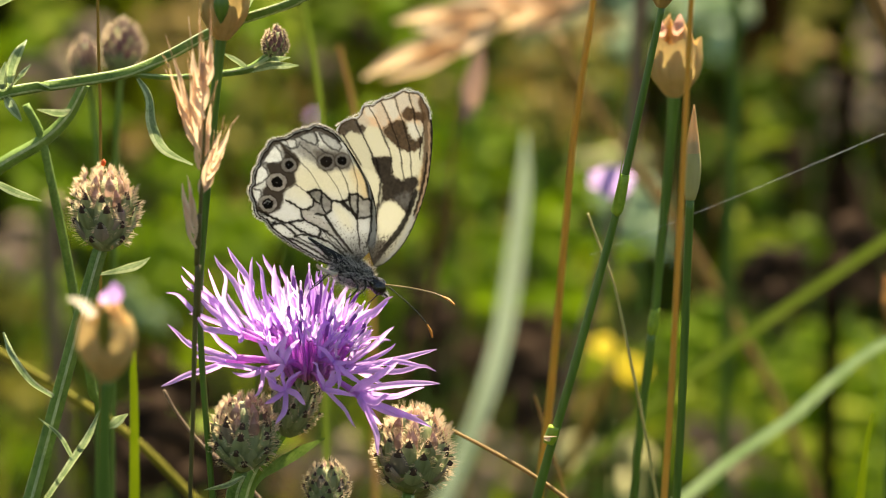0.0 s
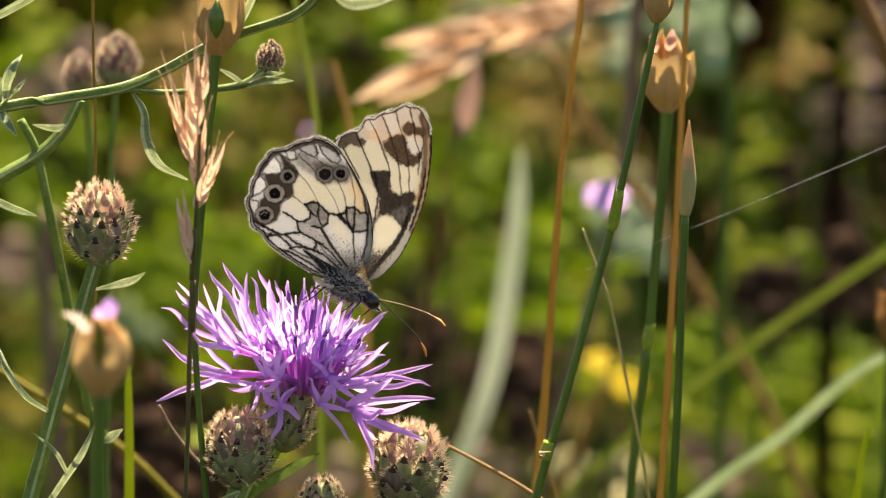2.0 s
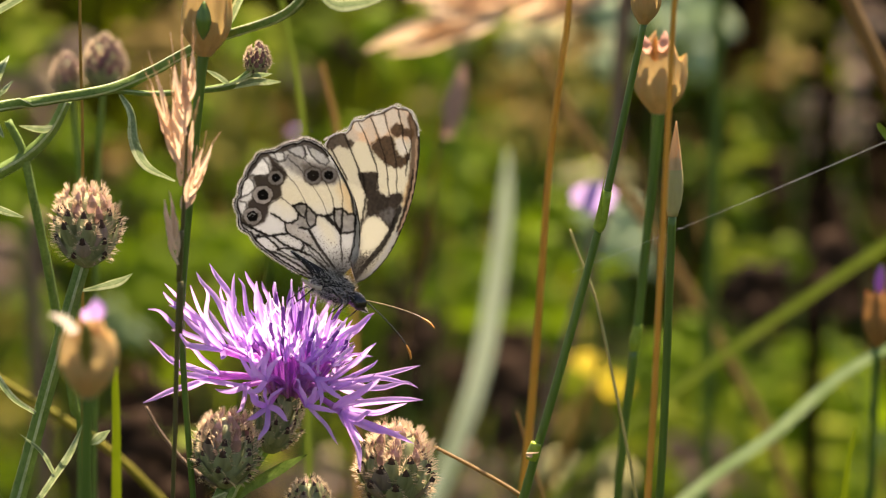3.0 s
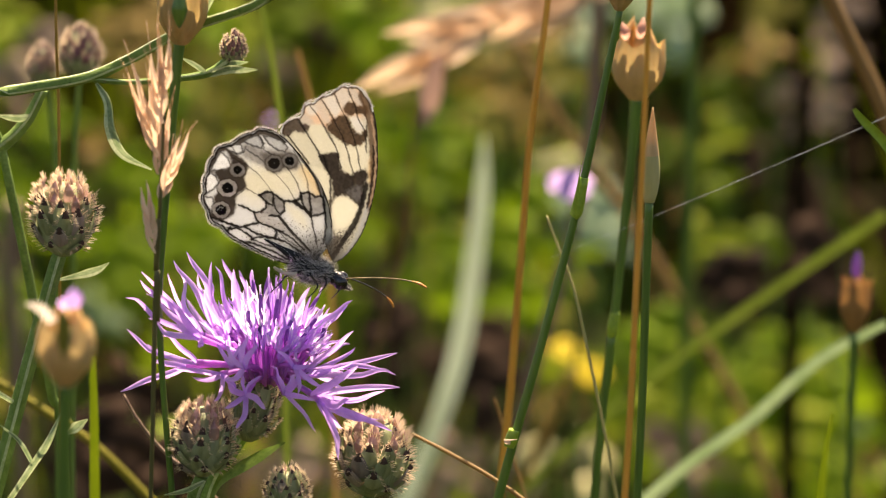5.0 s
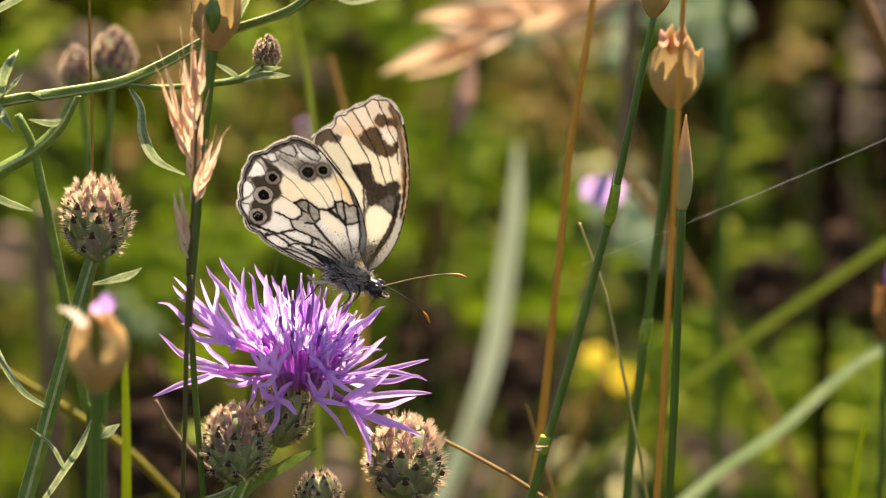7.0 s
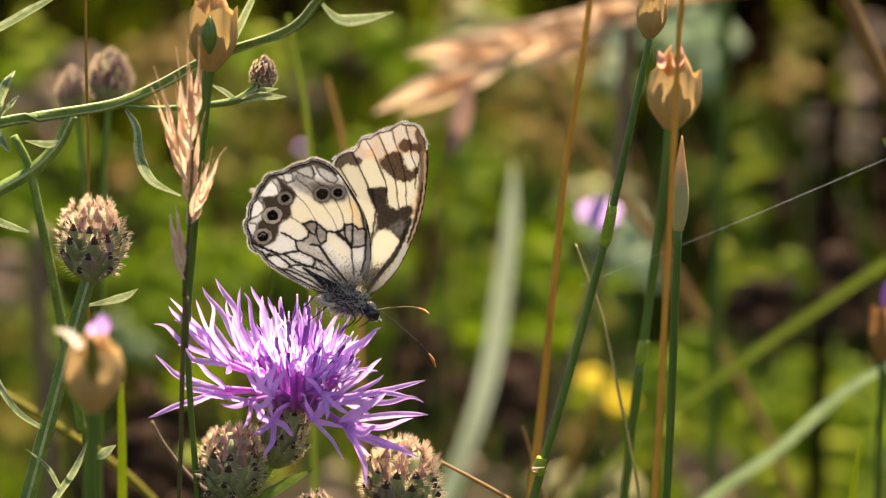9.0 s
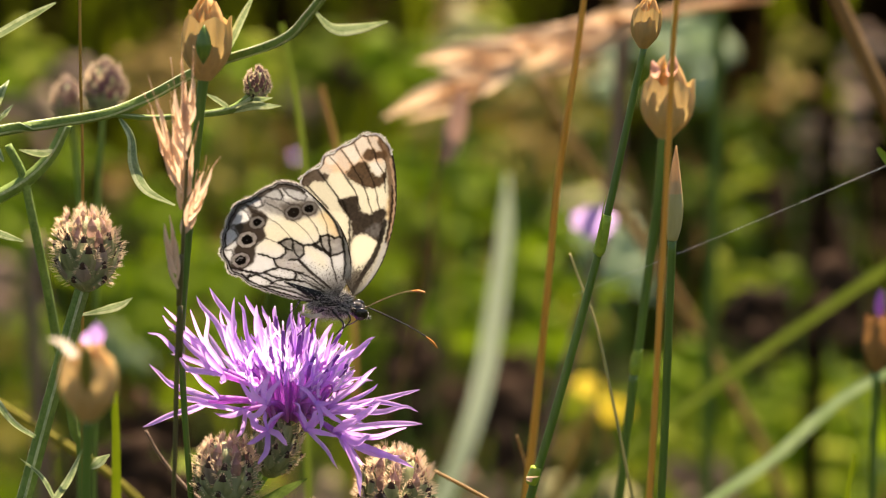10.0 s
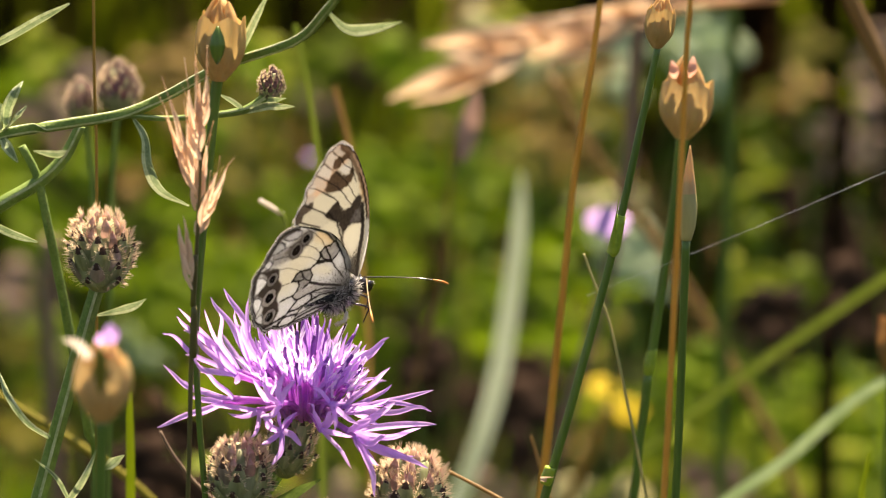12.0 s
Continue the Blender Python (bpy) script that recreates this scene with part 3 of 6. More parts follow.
part("leaf", ribbon(bmesh.new(), [(-24.0, 0.0, 503.0), (-22.2, -3.0, 500.7), (-21.8, -4.0, 496.9), (-20.1, -3.0, 493.0), (-16.1, -1.0, 490.4)], [0.5, 1.2, 1.7, 1.9, 1.6, 0.4], (1, -0.6, 0.5), 18, 0.45, edge=1), [M_downy, M_ridge_rimlight], branch)
part("leaf", ribbon(bmesh.new(), [(-7.9, -1.0, 504.3), (-9.5, -2.0, 505.8), (-11.5, -2.0, 506.9)], [0.6, 0.9, 0.9, 0.15], (0.4, -0.6, 1), 10, 0.4, edge=1), [M_downy, M_ridge_rimlight], branch)
part("leaf", ribbon(bmesh.new(), [(-7.8, -1.0, 504.1), (-4.7, -4.0, 505.5), (-2.5, -5.0, 505.6), (-0.5, -5.0, 505.6)], [0.5, 1.3, 1.5, 1.1, 0.1], (0.3, -0.8, 1), 12, 0.4, edge=1), [M_downy, M_ridge_rimlight], branch)
part("leaf", ribbon(bmesh.new(), [(-5.3, -1.0, 505.8), (-3.6, -4.0, 506.4), (-1.8, -5.0, 506.8)], [0.6, 1.0, 0.8, 0.1], (0.3, -0.8, 1), 10, 0.4, edge=1), [M_downy, M_ridge_rimlight], branch)
part("leaf", ribbon(bmesh.new(), [(-42.4, 0.0, 501.3), (-41.7, -4.0, 505.1), (-40.4, -5.0, 507.8), (-39.4, -4.0, 509.2)], [0.7, 1.4, 1.6, 1.2, 0.2], (1, -0.3, 0.2), 12, 0.4, edge=1), [M_downy, M_ridge_rimlight], branch)
part("leaf", ribbon(bmesh.new(), [(-42.9, 0.0, 501.2), (-40.7, -6.0, 503.8), (-38.6, -7.0, 506.1)], [0.6, 1.2, 1.0, 0.2], (1, -0.3, 0.8), 10, 0.4, edge=1), [M_downy, M_ridge_rimlight], branch)
part("leaf", ribbon(bmesh.new(), [(-43.4, 0.0, 500.8), (-43.1, -4.0, 503.5), (-42.4, -5.0, 506.1)], [0.6, 1.3, 1.2, 0.3], (1, -0.3, 0.1), 10, 0.4, edge=1), [M_downy, M_ridge_rimlight], branch)
part("leaf", ribbon(bmesh.new(), [(-43.2, 0.0, 500.5), (-41.7, -4.0, 499.4), (-40.3, -5.0, 497.6)], [0.6, 1.6, 1.3, 0.3], (1, -0.3, 0.5), 10, 0.4, edge=1), [M_downy, M_ridge_rimlight], branch)
part("leaf", ribbon(bmesh.new(), [(4.4, -17.0, 521.2), (7.1, -18.0, 518.7), (10.7, -20.0, 519.0), (14.9, -21.0, 520.1)], [0.5, 1.6, 2.0, 1.6, 0.1], (0.2, -0.7, 1), 14, 0.35, edge=1), [M_downy, M_ridge_rimlight], branch)
part("leaf", ribbon(bmesh.new(), [(-8.9, -5.0, 512.2), (-6.3, -8.0, 517.9), (-4.1, -12.0, 522.5)], [0.8, 1.2, 1.0, 0.3], (1, -0.3, 0.2), 10, 0.35, edge=1), [M_downy, M_ridge_rimlight], branch)
part("leaf", ribbon(bmesh.new(), [(-33.3, 4.0, 519.2), (-37.5, 4.0, 517.0), (-41.5, 4.0, 514.7), (-45.7, 4.0, 512.5)], [0.4, 1.6, 1.9, 1.8, 1.4], (0.3, -0.7, 1), 10, 0.35, edge=1), [M_downy, M_ridge_rimlight], branch)

# a second, blurred knapweed behind it
back = knapweed([(-33.6, 22.0, 498.3), (-36.2, 22.0, 493.5), (-40.1, 22.0, 489.7), (-46.6, 22.0, 485.8), (-54.3, 22.0, 480.1), (-59.9, 22.0, 462.7)], [0.7, 0.9, 1.0, 1.1, 1.1, 1.1], "blurred grey-green knapweed branch behind the bud")
part("stem", tube(bmesh.new(), rooted([(-42.5, 22.0, 495.2), (-40.3, 22.0, 490.5), (-38.6, 22.0, 481.9), (-37.2, 24.0, 472.8), (-35.9, 26.0, 463.5)]), [0.6, 0.7, 0.75, 0.75, 0.8], 10, 40), M_pale, back)
part("leaf", ribbon(bmesh.new(), [(-35.2, 22.0, 494.3), (-37.3, 20.0, 494.3), (-40.5, 19.0, 495.0)], [0.5, 1.6, 1.3, 0.2], (0.3, -0.6, 1), 10, 0.3, edge=1), [M_downy, M_ridge_rimlight], back)
part("leaf", ribbon(bmesh.new(), [(-46.9, 10.0, 486.1), (-42.6, 8.0, 484.5), (-39.0, 8.0, 483.3)], [1.0, 1.6, 1.4, 0.3], (0.3, -0.6, 1), 10, 0.3, edge=1), [M_downy, M_ridge_rimlight], back)
bud(back, (-34.8, 105.0, 486.1), (0.05, 0.1, 1), 8.4, 3.4, 51, dark=True, label="blurred plum-grey bud")
part("stem", tube(bmesh.new(), rooted([(-34.8, 105.0, 486.3), (-35.8, 106.0, 475.1), (-36.6, 108.0, 458.9), (-37.4, 110.0, 438.4)]), [0.5], 10, 40), M_pale, back)
bud(back, (-41.1, 112.0, 483.7), (-0.1, 0.1, 1), 6.7, 2.7, 52, dark=True, label="blurred plum-grey bud")
part("stem", tube(bmesh.new(), rooted([(-40.9, 112.0, 483.9), (-40.2, 112.0, 476.0), (-39.8, 112.0, 468.1), (-40.2, 114.0, 437.5)]), [0.45], 10, 40), M_pale, back)


# ---- dry calyces on slender stalks ----
def calyx(bm, foot, axis, length, radius, teeth, seed, flare=0.25, mat=0):
    """A dry urn-shaped calyx: one thin ribbed wall, open at the top and ending in pointed teeth."""
    rng = random.Random(seed)
    foot, axis = Vector(foot), Vector(axis).normalized()
    turn = axis.to_track_quat("Z", "X").to_matrix()
    prof = [0.30, 0.62, 0.90, 1.04, 1.08, 1.06, 1.0, 0.92 + flare]
    n, sides = 16, teeth * 8
    lean = [rng.uniform(-0.12, 0.22) for _ in range(teeth)]
    high = [rng.uniform(0.92, 1.05) for _ in range(teeth)]
    rings = []
    for i in range(n):
        ring = []
        for j in range(sides):
            a, k, u = 6.2832 * j / sides, j // 8, abs((j % 8) / 4 - 1)
            top = 0.88 + 0.12 * high[k] * (1 - u)
            v = i / (n - 1) * top
            r = radius * lerp(prof, min(1, v)) * (1 + 0.05 * math.cos(a * teeth * 2)) + radius * lean[k] * max(0, v - 0.8) * 4 * (1 - u)
            ring.append(bm.verts.new((foot + turn @ Vector((math.cos(a) * r, math.sin(a) * r, v * length))) * MM))
        rings.append(ring)
    for r0, r1 in zip(rings, rings[1:]):
        for j in range(sides):
            f = bm.faces.new((r0[j], r0[(j + 1) % sides], r1[(j + 1) % sides], r1[j]))
            f.smooth, f.material_index = True, mat
    return bm


def calyx_lobes(foot, axis, length, radius, count, seed):
    """The papery lobes that close over the calyx: curved shells, one within the other, each a mesh of its own."""
    rng = random.Random(seed)
    foot, turn = Vector(foot), Vector(axis).normalized().to_track_quat("Z", "X").to_matrix()
    prof = [0.62, 0.84, 0.94, 0.95, 0.90, 0.80, 0.62, 0.34]
    for k in range(count):
        a0 = 6.2832 * k * 0.382 * (count // 2) / count * 2 + rng.uniform(-0.2, 0.2)
        half, scale = rng.uniform(0.75, 1.0), 0.97 - 0.26 * k / count
        top = length * rng.uniform(0.9, 1.04)
        bm = bmesh.new()
        grid = []
        for i in range(10):
            v = i / 9
            row = []
            for j in range(9):
                u = j / 4 - 1
                h = (0.25 + 0.75 * v * (1 - 0.10 * u * u)) * top
                a = a0 + half * u * (0.75 + 0.35 * math.sin(3.1 * v)) * (1 - 0.45 * v ** 4)
                r = radius * scale * lerp(prof, v) * (1 + 0.035 * math.cos(u * 9)) + radius * 0.03 * math.sin(5 * v + k)
                row.append(bm.verts.new((foot + turn @ Vector((math.cos(a) * r, math.sin(a) * r, h))) * MM))
            grid.append(row)
        for i in range(9):
            for j in range(8):
                f = bm.faces.new((grid[i][j], grid[i][j + 1], grid[i + 1][j + 1], grid[i + 1][j]))
                f.smooth = True
        yield bm
    yield blob(bmesh.new(), foot + turn @ Vector((0, 0, length * 0.2)), axis, length * 0.72, [radius * w for w in (0.4, 0.58, 0.62, 0.58, 0.42, 0.1)], 12)


def pods():
    """The stalk with a swaying dry calyx; returns the part that sways."""
    pts = rooted([(53.1, 48.0, 454.7), (51.7, 48.0, 442.0), (50.2, 48.0, 425.3)])
    t = thing("pink_stalk", pts[-1], "green jointed stalk with a dry straw-coloured calyx", "seed head", "calyx stalks")
    part("stem", tube(bmesh.new(), pts, [0.7, 0.7, 0.8], 12, 40), M_stem, t)
    up = joint("upper_stem", tube(bmesh.new(), [(53.1, 48.0, 454.5), (53.6, 48.0, 458.5), (54.7, 48.0, 473.1), (55.5, 48.0, 483.0), (56.1, 48.0, 492.5)], [0.78, 0.74, 0.7, 0.74, 0.8, 1.1], 12, 40), M_stem, t, (53.1, 48.0, 454.7))
    sub_part("joint", tube(bmesh.new(), [(53.0, 48.0, 453.8), (53.2, 48.0, 455.3), (53.6, 48.0, 458.1)], [0.74, 0.98, 0.72], 12, 10), M_node, up, "swollen light green joint")
    sub_part("calyx", calyx(bmesh.new(), (56.0, 48.0, 491.9), (0.04, 0, 1), 9.8, 3.75, 5, 61, -0.05), M_calyxbase, up, "dry orange-straw calyx with short teeth")
    for lb in calyx_lobes((56.0, 48.0, 491.9), (0.04, 0, 1), 13.0, 3.7, 7, 61):
        sub_part("calyx_lobe", lb, M_calyx, up)
    sub_part("petal_remnant", ribbon(bmesh.new(), [(56.0, 44.7, 502.2), (56.5, 44.5, 503.8), (56.7, 45.5, 505.3)], [0.8, 1.7, 1.8, 1.2, 0.3], (1, 0, 0.1), 8, 0.4), M_rosetip, up, "withered rose petal tip")
    sub_part("petal_remnant", ribbon(bmesh.new(), [(54.0, 45.3, 501.8), (53.8, 45.1, 503.2), (53.4, 45.9, 504.4)], [0.6, 1.5, 1.5, 1.0, 0.3], (1, 0, 0.1), 8, 0.4), M_rosetip, up)
    return t, up


pod_stalk, pod_top = pods()


def jointed_stem():
    pts = rooted([(51.9, 8.0, 512.3), (50.0, 8.0, 503.1), (45.8, 8.0, 483.0), (40.6, 8.0, 462.5), (36.1, 8.0, 446.1), (33.6, 8.0, 436.5)])
    t = thing("pink_stalk", pts[-1], "slender dark green stalk leaning, with pale joints", "stem", "calyx stalks")
    part("stem", tube(bmesh.new(), pts, [0.45, 0.55, 0.62, 0.68, 0.72, 0.75, 0.8, 0.9, 1.0], 12, 60), M_stem, t)
    part("joint", tube(bmesh.new(), [(45.1, 7.6, 481.5), (45.7, 7.6, 482.5), (46.7, 7.6, 487.3)], [0.75, 0.95, 0.72], 12, 10), M_node, t, "light green swollen joint")
    part("joint", tube(bmesh.new(), [(35.7, 7.6, 446.6), (36.0, 7.6, 447.5), (36.5, 7.6, 449.2)], [0.8, 0.98, 0.8], 12, 10), M_node, t)
    part("sheath", ribbon(bmesh.new(), [(45.5, 7.0, 482.1), (45.6, 6.6, 484.9), (46.4, 6.6, 490.4)], [1.0, 0.8, 0.3, 0.05], (1, 0, 0), 10, 0.6), M_node, t)
    part("sheath", ribbon(bmesh.new(), [(36.0, 7.0, 447.4), (34.9, 5.0, 448.2), (36.8, 3.0, 448.9)], [0.8, 0.6, 0.3, 0.05], (0, 0, 1), 8, 0.4), M_straw, t)
    part("calyx", calyx(bmesh.new(), (51.7, 8.0, 512.0), (0.12, 0, 1), 6.2, 2.0, 5, 66, 0.0), M_calyxbase, t, "straw-coloured calyx at the stem's top")
    for lb in calyx_lobes((51.7, 8.0, 512.0), (0.12, 0, 1), 8, 2.0, 6, 66):
        part("calyx_lobe", lb, M_calyx, t)


jointed_stem()


def spike():
    pts = rooted([(56.7, 14.0, 483.0), (56.4, 14.0, 471.4), (55.9, 14.0, 452.4), (55.2, 14.0, 434.8)])
    t = thing("pink_stalk", pts[-1], "thin green stalk with a closed pointed bud", "stem", "calyx stalks")
    part("stem", tube(bmesh.new(), pts, [0.62, 0.6, 0.62, 0.65, 0.75, 0.9], 12, 40), M_stem, t)
    part("bud", blob(bmesh.new(), (56.7, 14.0, 482.4), (0.03, 0, 1), 14.2, [0.7, 1.2, 1.36, 1.36, 1.2, 0.95, 0.66, 0.38, 0.08], 14, 0, 20), M_lobe, t, "closed pointed straw bud flushed pink")
    part("sheath", blob(bmesh.new(), (56.7, 14.0, 482.3), (0.03, 0, 1), 9.0, [0.75, 1.25, 1.42, 1.42, 1.2, 0.82], 14, 0, 14), M_greenstraw, t, "pale green sheath round the bud")


spike()


def faded_flower():
    pts = rooted([(-20.7, -100.0, 483.3), (-21.0, -100.0, 477.0), (-21.3, -100.0, 468.5)])
    t = thing("pink_stalk", pts[-1], "blurred stalk with a faded straw calyx and lilac petal remains", "seed head", "calyx stalks")
    part("stem", tube(bmesh.new(), pts, [0.9, 0.95, 1.1, 1.2], 12, 40), M_stem, t)
    part("calyx", calyx(bmesh.new(), (-20.7, -100.0, 482.8), (0.02, 0, 1), 8.4, 3.15, 5, 71, 0.0), M_calyxbase, t, "dry straw-coloured calyx")
    for lb in calyx_lobes((-20.7, -100.0, 482.8), (0.02, 0, 1), 10.4, 3.1, 6, 71):
        part("calyx_lobe", lb, M_calyx, t)
    part("calyx_tooth", ribbon(bmesh.new(), [(-22.0, -102.0, 491.2), (-23.2, -103.0, 493.1), (-24.8, -104.0, 493.9)], [1.2, 1.3, 1.0, 0.3], (0.3, -0.5, 1), 8, 0.2), M_stub, t, "bleached calyx tooth")
    for k, (a, b) in enumerate((((-19.3, -101.0, 492.7), (-18.9, -101.0, 494.8)), ((-19.7, -102.0, 492.9), (-19.3, -102.0, 495.4)), ((-20.7, -101.0, 492.7), (-20.3, -103.0, 494.4)))):
        part("petal", ribbon(bmesh.new(), [a, (Vector(a) + Vector(b)) / 2, b], [0.8, 1.3, 1.4, 0.3], (1, 0, 0.2), 8, 0.3), M_lilac, t, "withered lilac petal")
    part("seed", blob(bmesh.new(), (-20.6, -103.0, 486.9), (0, 0, 1), 6, [0.2, 0.7, 0.9, 0.8, 0.2], 10), M_olive, t)


faded_flower()


# ---- the grass head and stalks that cross before the flower ----
def spikelet(t, foot, tip, width, seed, awn=4.0):
    """A straw-coloured spikelet: overlapping boat-shaped glumes with awns, joined into one piece."""
    rng = random.Random(seed)
    bm = bmesh.new()
    f, e = Vector(foot), Vector(tip)
    d = e - f
    s = d.cross(Vector((0, -1, 0))).normalized()
    for k in range(6):
        u = k / 5
        side = s * width * (0.28 if k % 2 else -0.28) * (1 - 0.3 * u)
        a = f + d * u * 0.5
        b = a + d * 0.5 + side * 1.4 + Vector((0, rng.uniform(-0.5, 0.3), 0))
        ribbon(bm, [a, (a + b) / 2 + side * 0.9, b], [width * 0.3, width * 0.62, width * 0.55, width * 0.3, 0.08], s + Vector((0, rng.uniform(-1.3, 1.3), 0)), 8, 0.6)
        if awn and k > 1:
            c = b + d.normalized() * awn * rng.uniform(0.6, 1.1) + side * rng.uniform(0, 2)
            tube(bm, [b, (b + c) / 2, c], [0.07, 0.05, 0.03], 4, 4)
    part("spikelet", bm, M_straw, t)


def brome():
    pts = rooted([(-12.1, -23.0, 514.2), (-12.7, -23.0, 505.9), (-13.4, -23.0, 494.0), (-14.1, -23.0, 483.6), (-14.7, -23.0, 473.0), (-15.1, -23.0, 461.6), (-15.8, -23.0, 445.2)])
    t = thing("brome_grass", pts[-1], "dry straw-coloured grass head on a thin olive stalk", "grass")
    part("stem", tube(bmesh.new(), pts, [0.10, 0.22, 0.32, 0.38, 0.32, 0.32, 0.34, 0.38, 0.45], 8, 60), M_brownstalk, t)
    spikelet(t, (-13.7, -24.0, 496.7), (-17.6, -26.0, 510.4), 1.6, 1, 3)
    spikelet(t, (-14.1, -22.0, 497.8), (-15.5, -22.0, 506.1), 1.8, 2, 4)
    spikelet(t, (-13.1, -24.0, 501.3), (-14.1, -24.0, 512.2), 1.8, 3, 5)
    spikelet(t, (-12.6, -24.0, 505.3), (-12.5, -24.0, 513.2), 1.6, 4, 4)
    spikelet(t, (-13.1, -24.0, 491.8), (-9.8, -25.0, 500.6), 1.6, 5, 2.5)
    spikelet(t, (-13.7, -22.0, 489.8), (-11.4, -22.0, 497.4), 1.5, 6, 3)
    spikelet(t, (-14.4, -24.0, 483.0), (-15.8, -25.0, 493.7), 1.5, 7, 0)
    spikelet(t, (-14.0, -21.0, 493.6), (-12.7, -21.0, 503.2), 1.6, 8, 4)
    for a, b in (((-14.4, -23.0, 480.3), (-13.9, -23.4, 487.7)), ((-14.3, -23.0, 473.0), (-14.1, -23.4, 480.4))):
        part("sheath", tube(bmesh.new(), [a, (Vector(a) + Vector(b)) / 2, b], [0.38, 0.48, 0.34], 8, 8), M_brownstalk, t)


brome()


def front_stalk():
    pts = rooted([(-11.3, -9.0, 510.7), (-11.9, -9.0, 506.0), (-13.0, -9.0, 495.4), (-14.2, -9.0, 483.1), (-14.9, -9.0, 473.1), (-14.7, -9.0, 463.2), (-14.1, -9.0, 453.1), (-13.3, -9.0, 441.2)])
    t = thing("pink_stalk", pts[-1], "dark green stalk with a dry calyx, before the flower", "stem", "calyx stalks")
    part("stem", tube(bmesh.new(), pts, [0.8, 0.72, 0.62, 0.5, 0.46, 0.46, 0.5, 0.56, 0.6, 0.7], 12, 60), M_stem, t)
    part("calyx", calyx(bmesh.new(), (-11.3, -9.0, 510.0), (0.08, 0, 1), 9.6, 3.2, 5, 81, 0.0), M_calyxbase, t, "dry straw calyx, split along its side")
    for lb in calyx_lobes((-11.3, -9.0, 510.0), (0.08, 0, 1), 12.5, 3.1, 6, 81):
        part("calyx_lobe", lb, M_calyx, t)
    part("seed", blob(bmesh.new(), (-11.2, -12.2, 512.8), (0.03, 0, 1), 5.5, [0.15, 0.9, 1.2, 0.9, 0.15], 10), M_stem, t, "green capsule inside the split calyx")


front_stalk()


# ---- tan stalks ----
def tan_stalk():
    pts = rooted([(35.2, 50.0, 426.1), (34.6, 50.0, 419.1)])
    t = thing("dry_grass_stalk", pts[-1], "dry orange-tan grass stalk standing upright", "grass", "dry stalks")
    part("stem", tube(bmesh.new(), pts, [0.75, 0.8, 0.9], 10, 20), M_tan, t)
    up = joint("upper_stem", tube(bmesh.new(), [(44.8, 50.0, 519.3), (43.2, 50.0, 505.1), (40.5, 50.0, 484.5), (39.0, 50.0, 466.3), (37.1, 50.0, 443.3), (35.2, 50.0, 425.6)], [0.42, 0.5, 0.55, 0.6, 0.68, 0.75], 10, 50), M_tan, t, (35.2, 50.0, 426.1))
    return t, up


tan_base, tan_top = tan_stalk()
def plain_stalk(name, points, radii, mat, label, category="grass", group="dry stalks", root=True):
    pts = rooted(points) if root else [Vector(p) for p in points]
    t = thing(name, pts[-1], label, category, group)
    part("stem", tube(bmesh.new(), pts, radii, 10, 50), mat, t)
    return t


plain_stalk("dry_grass_stalk", [(53.7, -40.0, 528.1), (53.1, -40.0, 518.8), (52.4, -40.0, 499.3), (51.7, -40.0, 482.0), (51.0, -40.0, 464.4), (50.1, -40.0, 448.1)], [0.36, 0.40, 0.44, 0.5, 0.54, 0.58, 0.7], M_tan, "thin dry tan stalk, slightly out of focus")
thin = plain_stalk("dry_grass_stalk", [(42.1, 30.0, 477.0), (43.4, 30.0, 473.3), (46.1, 30.0, 466.2), (48.5, 30.0, 455.5), (51.1, 30.0, 443.0), (53.4, 30.0, 430.3)], [0.16, 0.22, 0.24, 0.26, 0.28, 0.3], M_greenstraw, "thin yellow-green grass stalk with a dry tip")
plain_stalk("dry_twig", [(21.4, 18.0, 445.9), (27.3, 16.0, 443.2), (33.3, 14.0, 440.1), (39.2, 12.0, 436.2), (45.1, 10.0, 430.6)], [0.25, 0.32, 0.35, 0.38, 0.4, 0.4], M_dry, "thin reddish-tan dry twig lying aslant", "twig")
plain_stalk("dry_grass_stalk", [(57.7, 300.0, 386.9), (52.9, 300.0, 375.0), (47.9, 300.0, 364.3), (42.3, 300.0, 350.6)], [1.0, 1.2, 1.2, 1.2], M_ochre, "blurred olive-tan stalk lying aslant")
plain_stalk("yellow_stalk", [(-59.2, 95.0, 442.0), (-51.6, 95.0, 437.0), (-42.1, 95.0, 430.9), (-32.6, 95.0, 424.1), (-23.0, 95.0, 414.1)], [0.7], M_olive, "blurred yellow-green stalk lying aslant", "stem")
plain_stalk("dry_grass_stalk", [(34.8, 60.0, 440.9), (35.3, 60.0, 439.3), (36.4, 60.0, 435.5)], [0.12, 0.25, 0.28, 0.3], M_dry, "short pale dry stalk tip beside the tan stalk")
plain_stalk("dry_grass_stalk", [(-22.3, 20.0, 451.7), (-20.2, 20.0, 447.8), (-16.4, 20.0, 442.9), (-10.5, 20.0, 437.6), (-4.5, 20.0, 430.4)], [0.22, 0.28, 0.3, 0.3, 0.3], M_rosy, "pale dry stalk behind the buds")


def blade(name, points, widths, mat, label, side=(1, -0.2, 0.1), fold=0.25, group="grass blades"):
    pts = rooted(points)
    t = thing(name, pts[-1], label, "grass", group)
    part("blade", ribbon(bmesh.new(), pts, widths, side, 36, fold), mat, t)
    if max(widths) > 2.5:
        sink = Vector((0, 0.3 + fold * 0.5 * max(widths), 0))
        part("midrib", tube(bmesh.new(), [Vector(q) + sink for q in pts], [0.1, 0.3, 0.35, 0.35], 6, 36), M_greyblade, t, "paler rib along the blade")
    return t


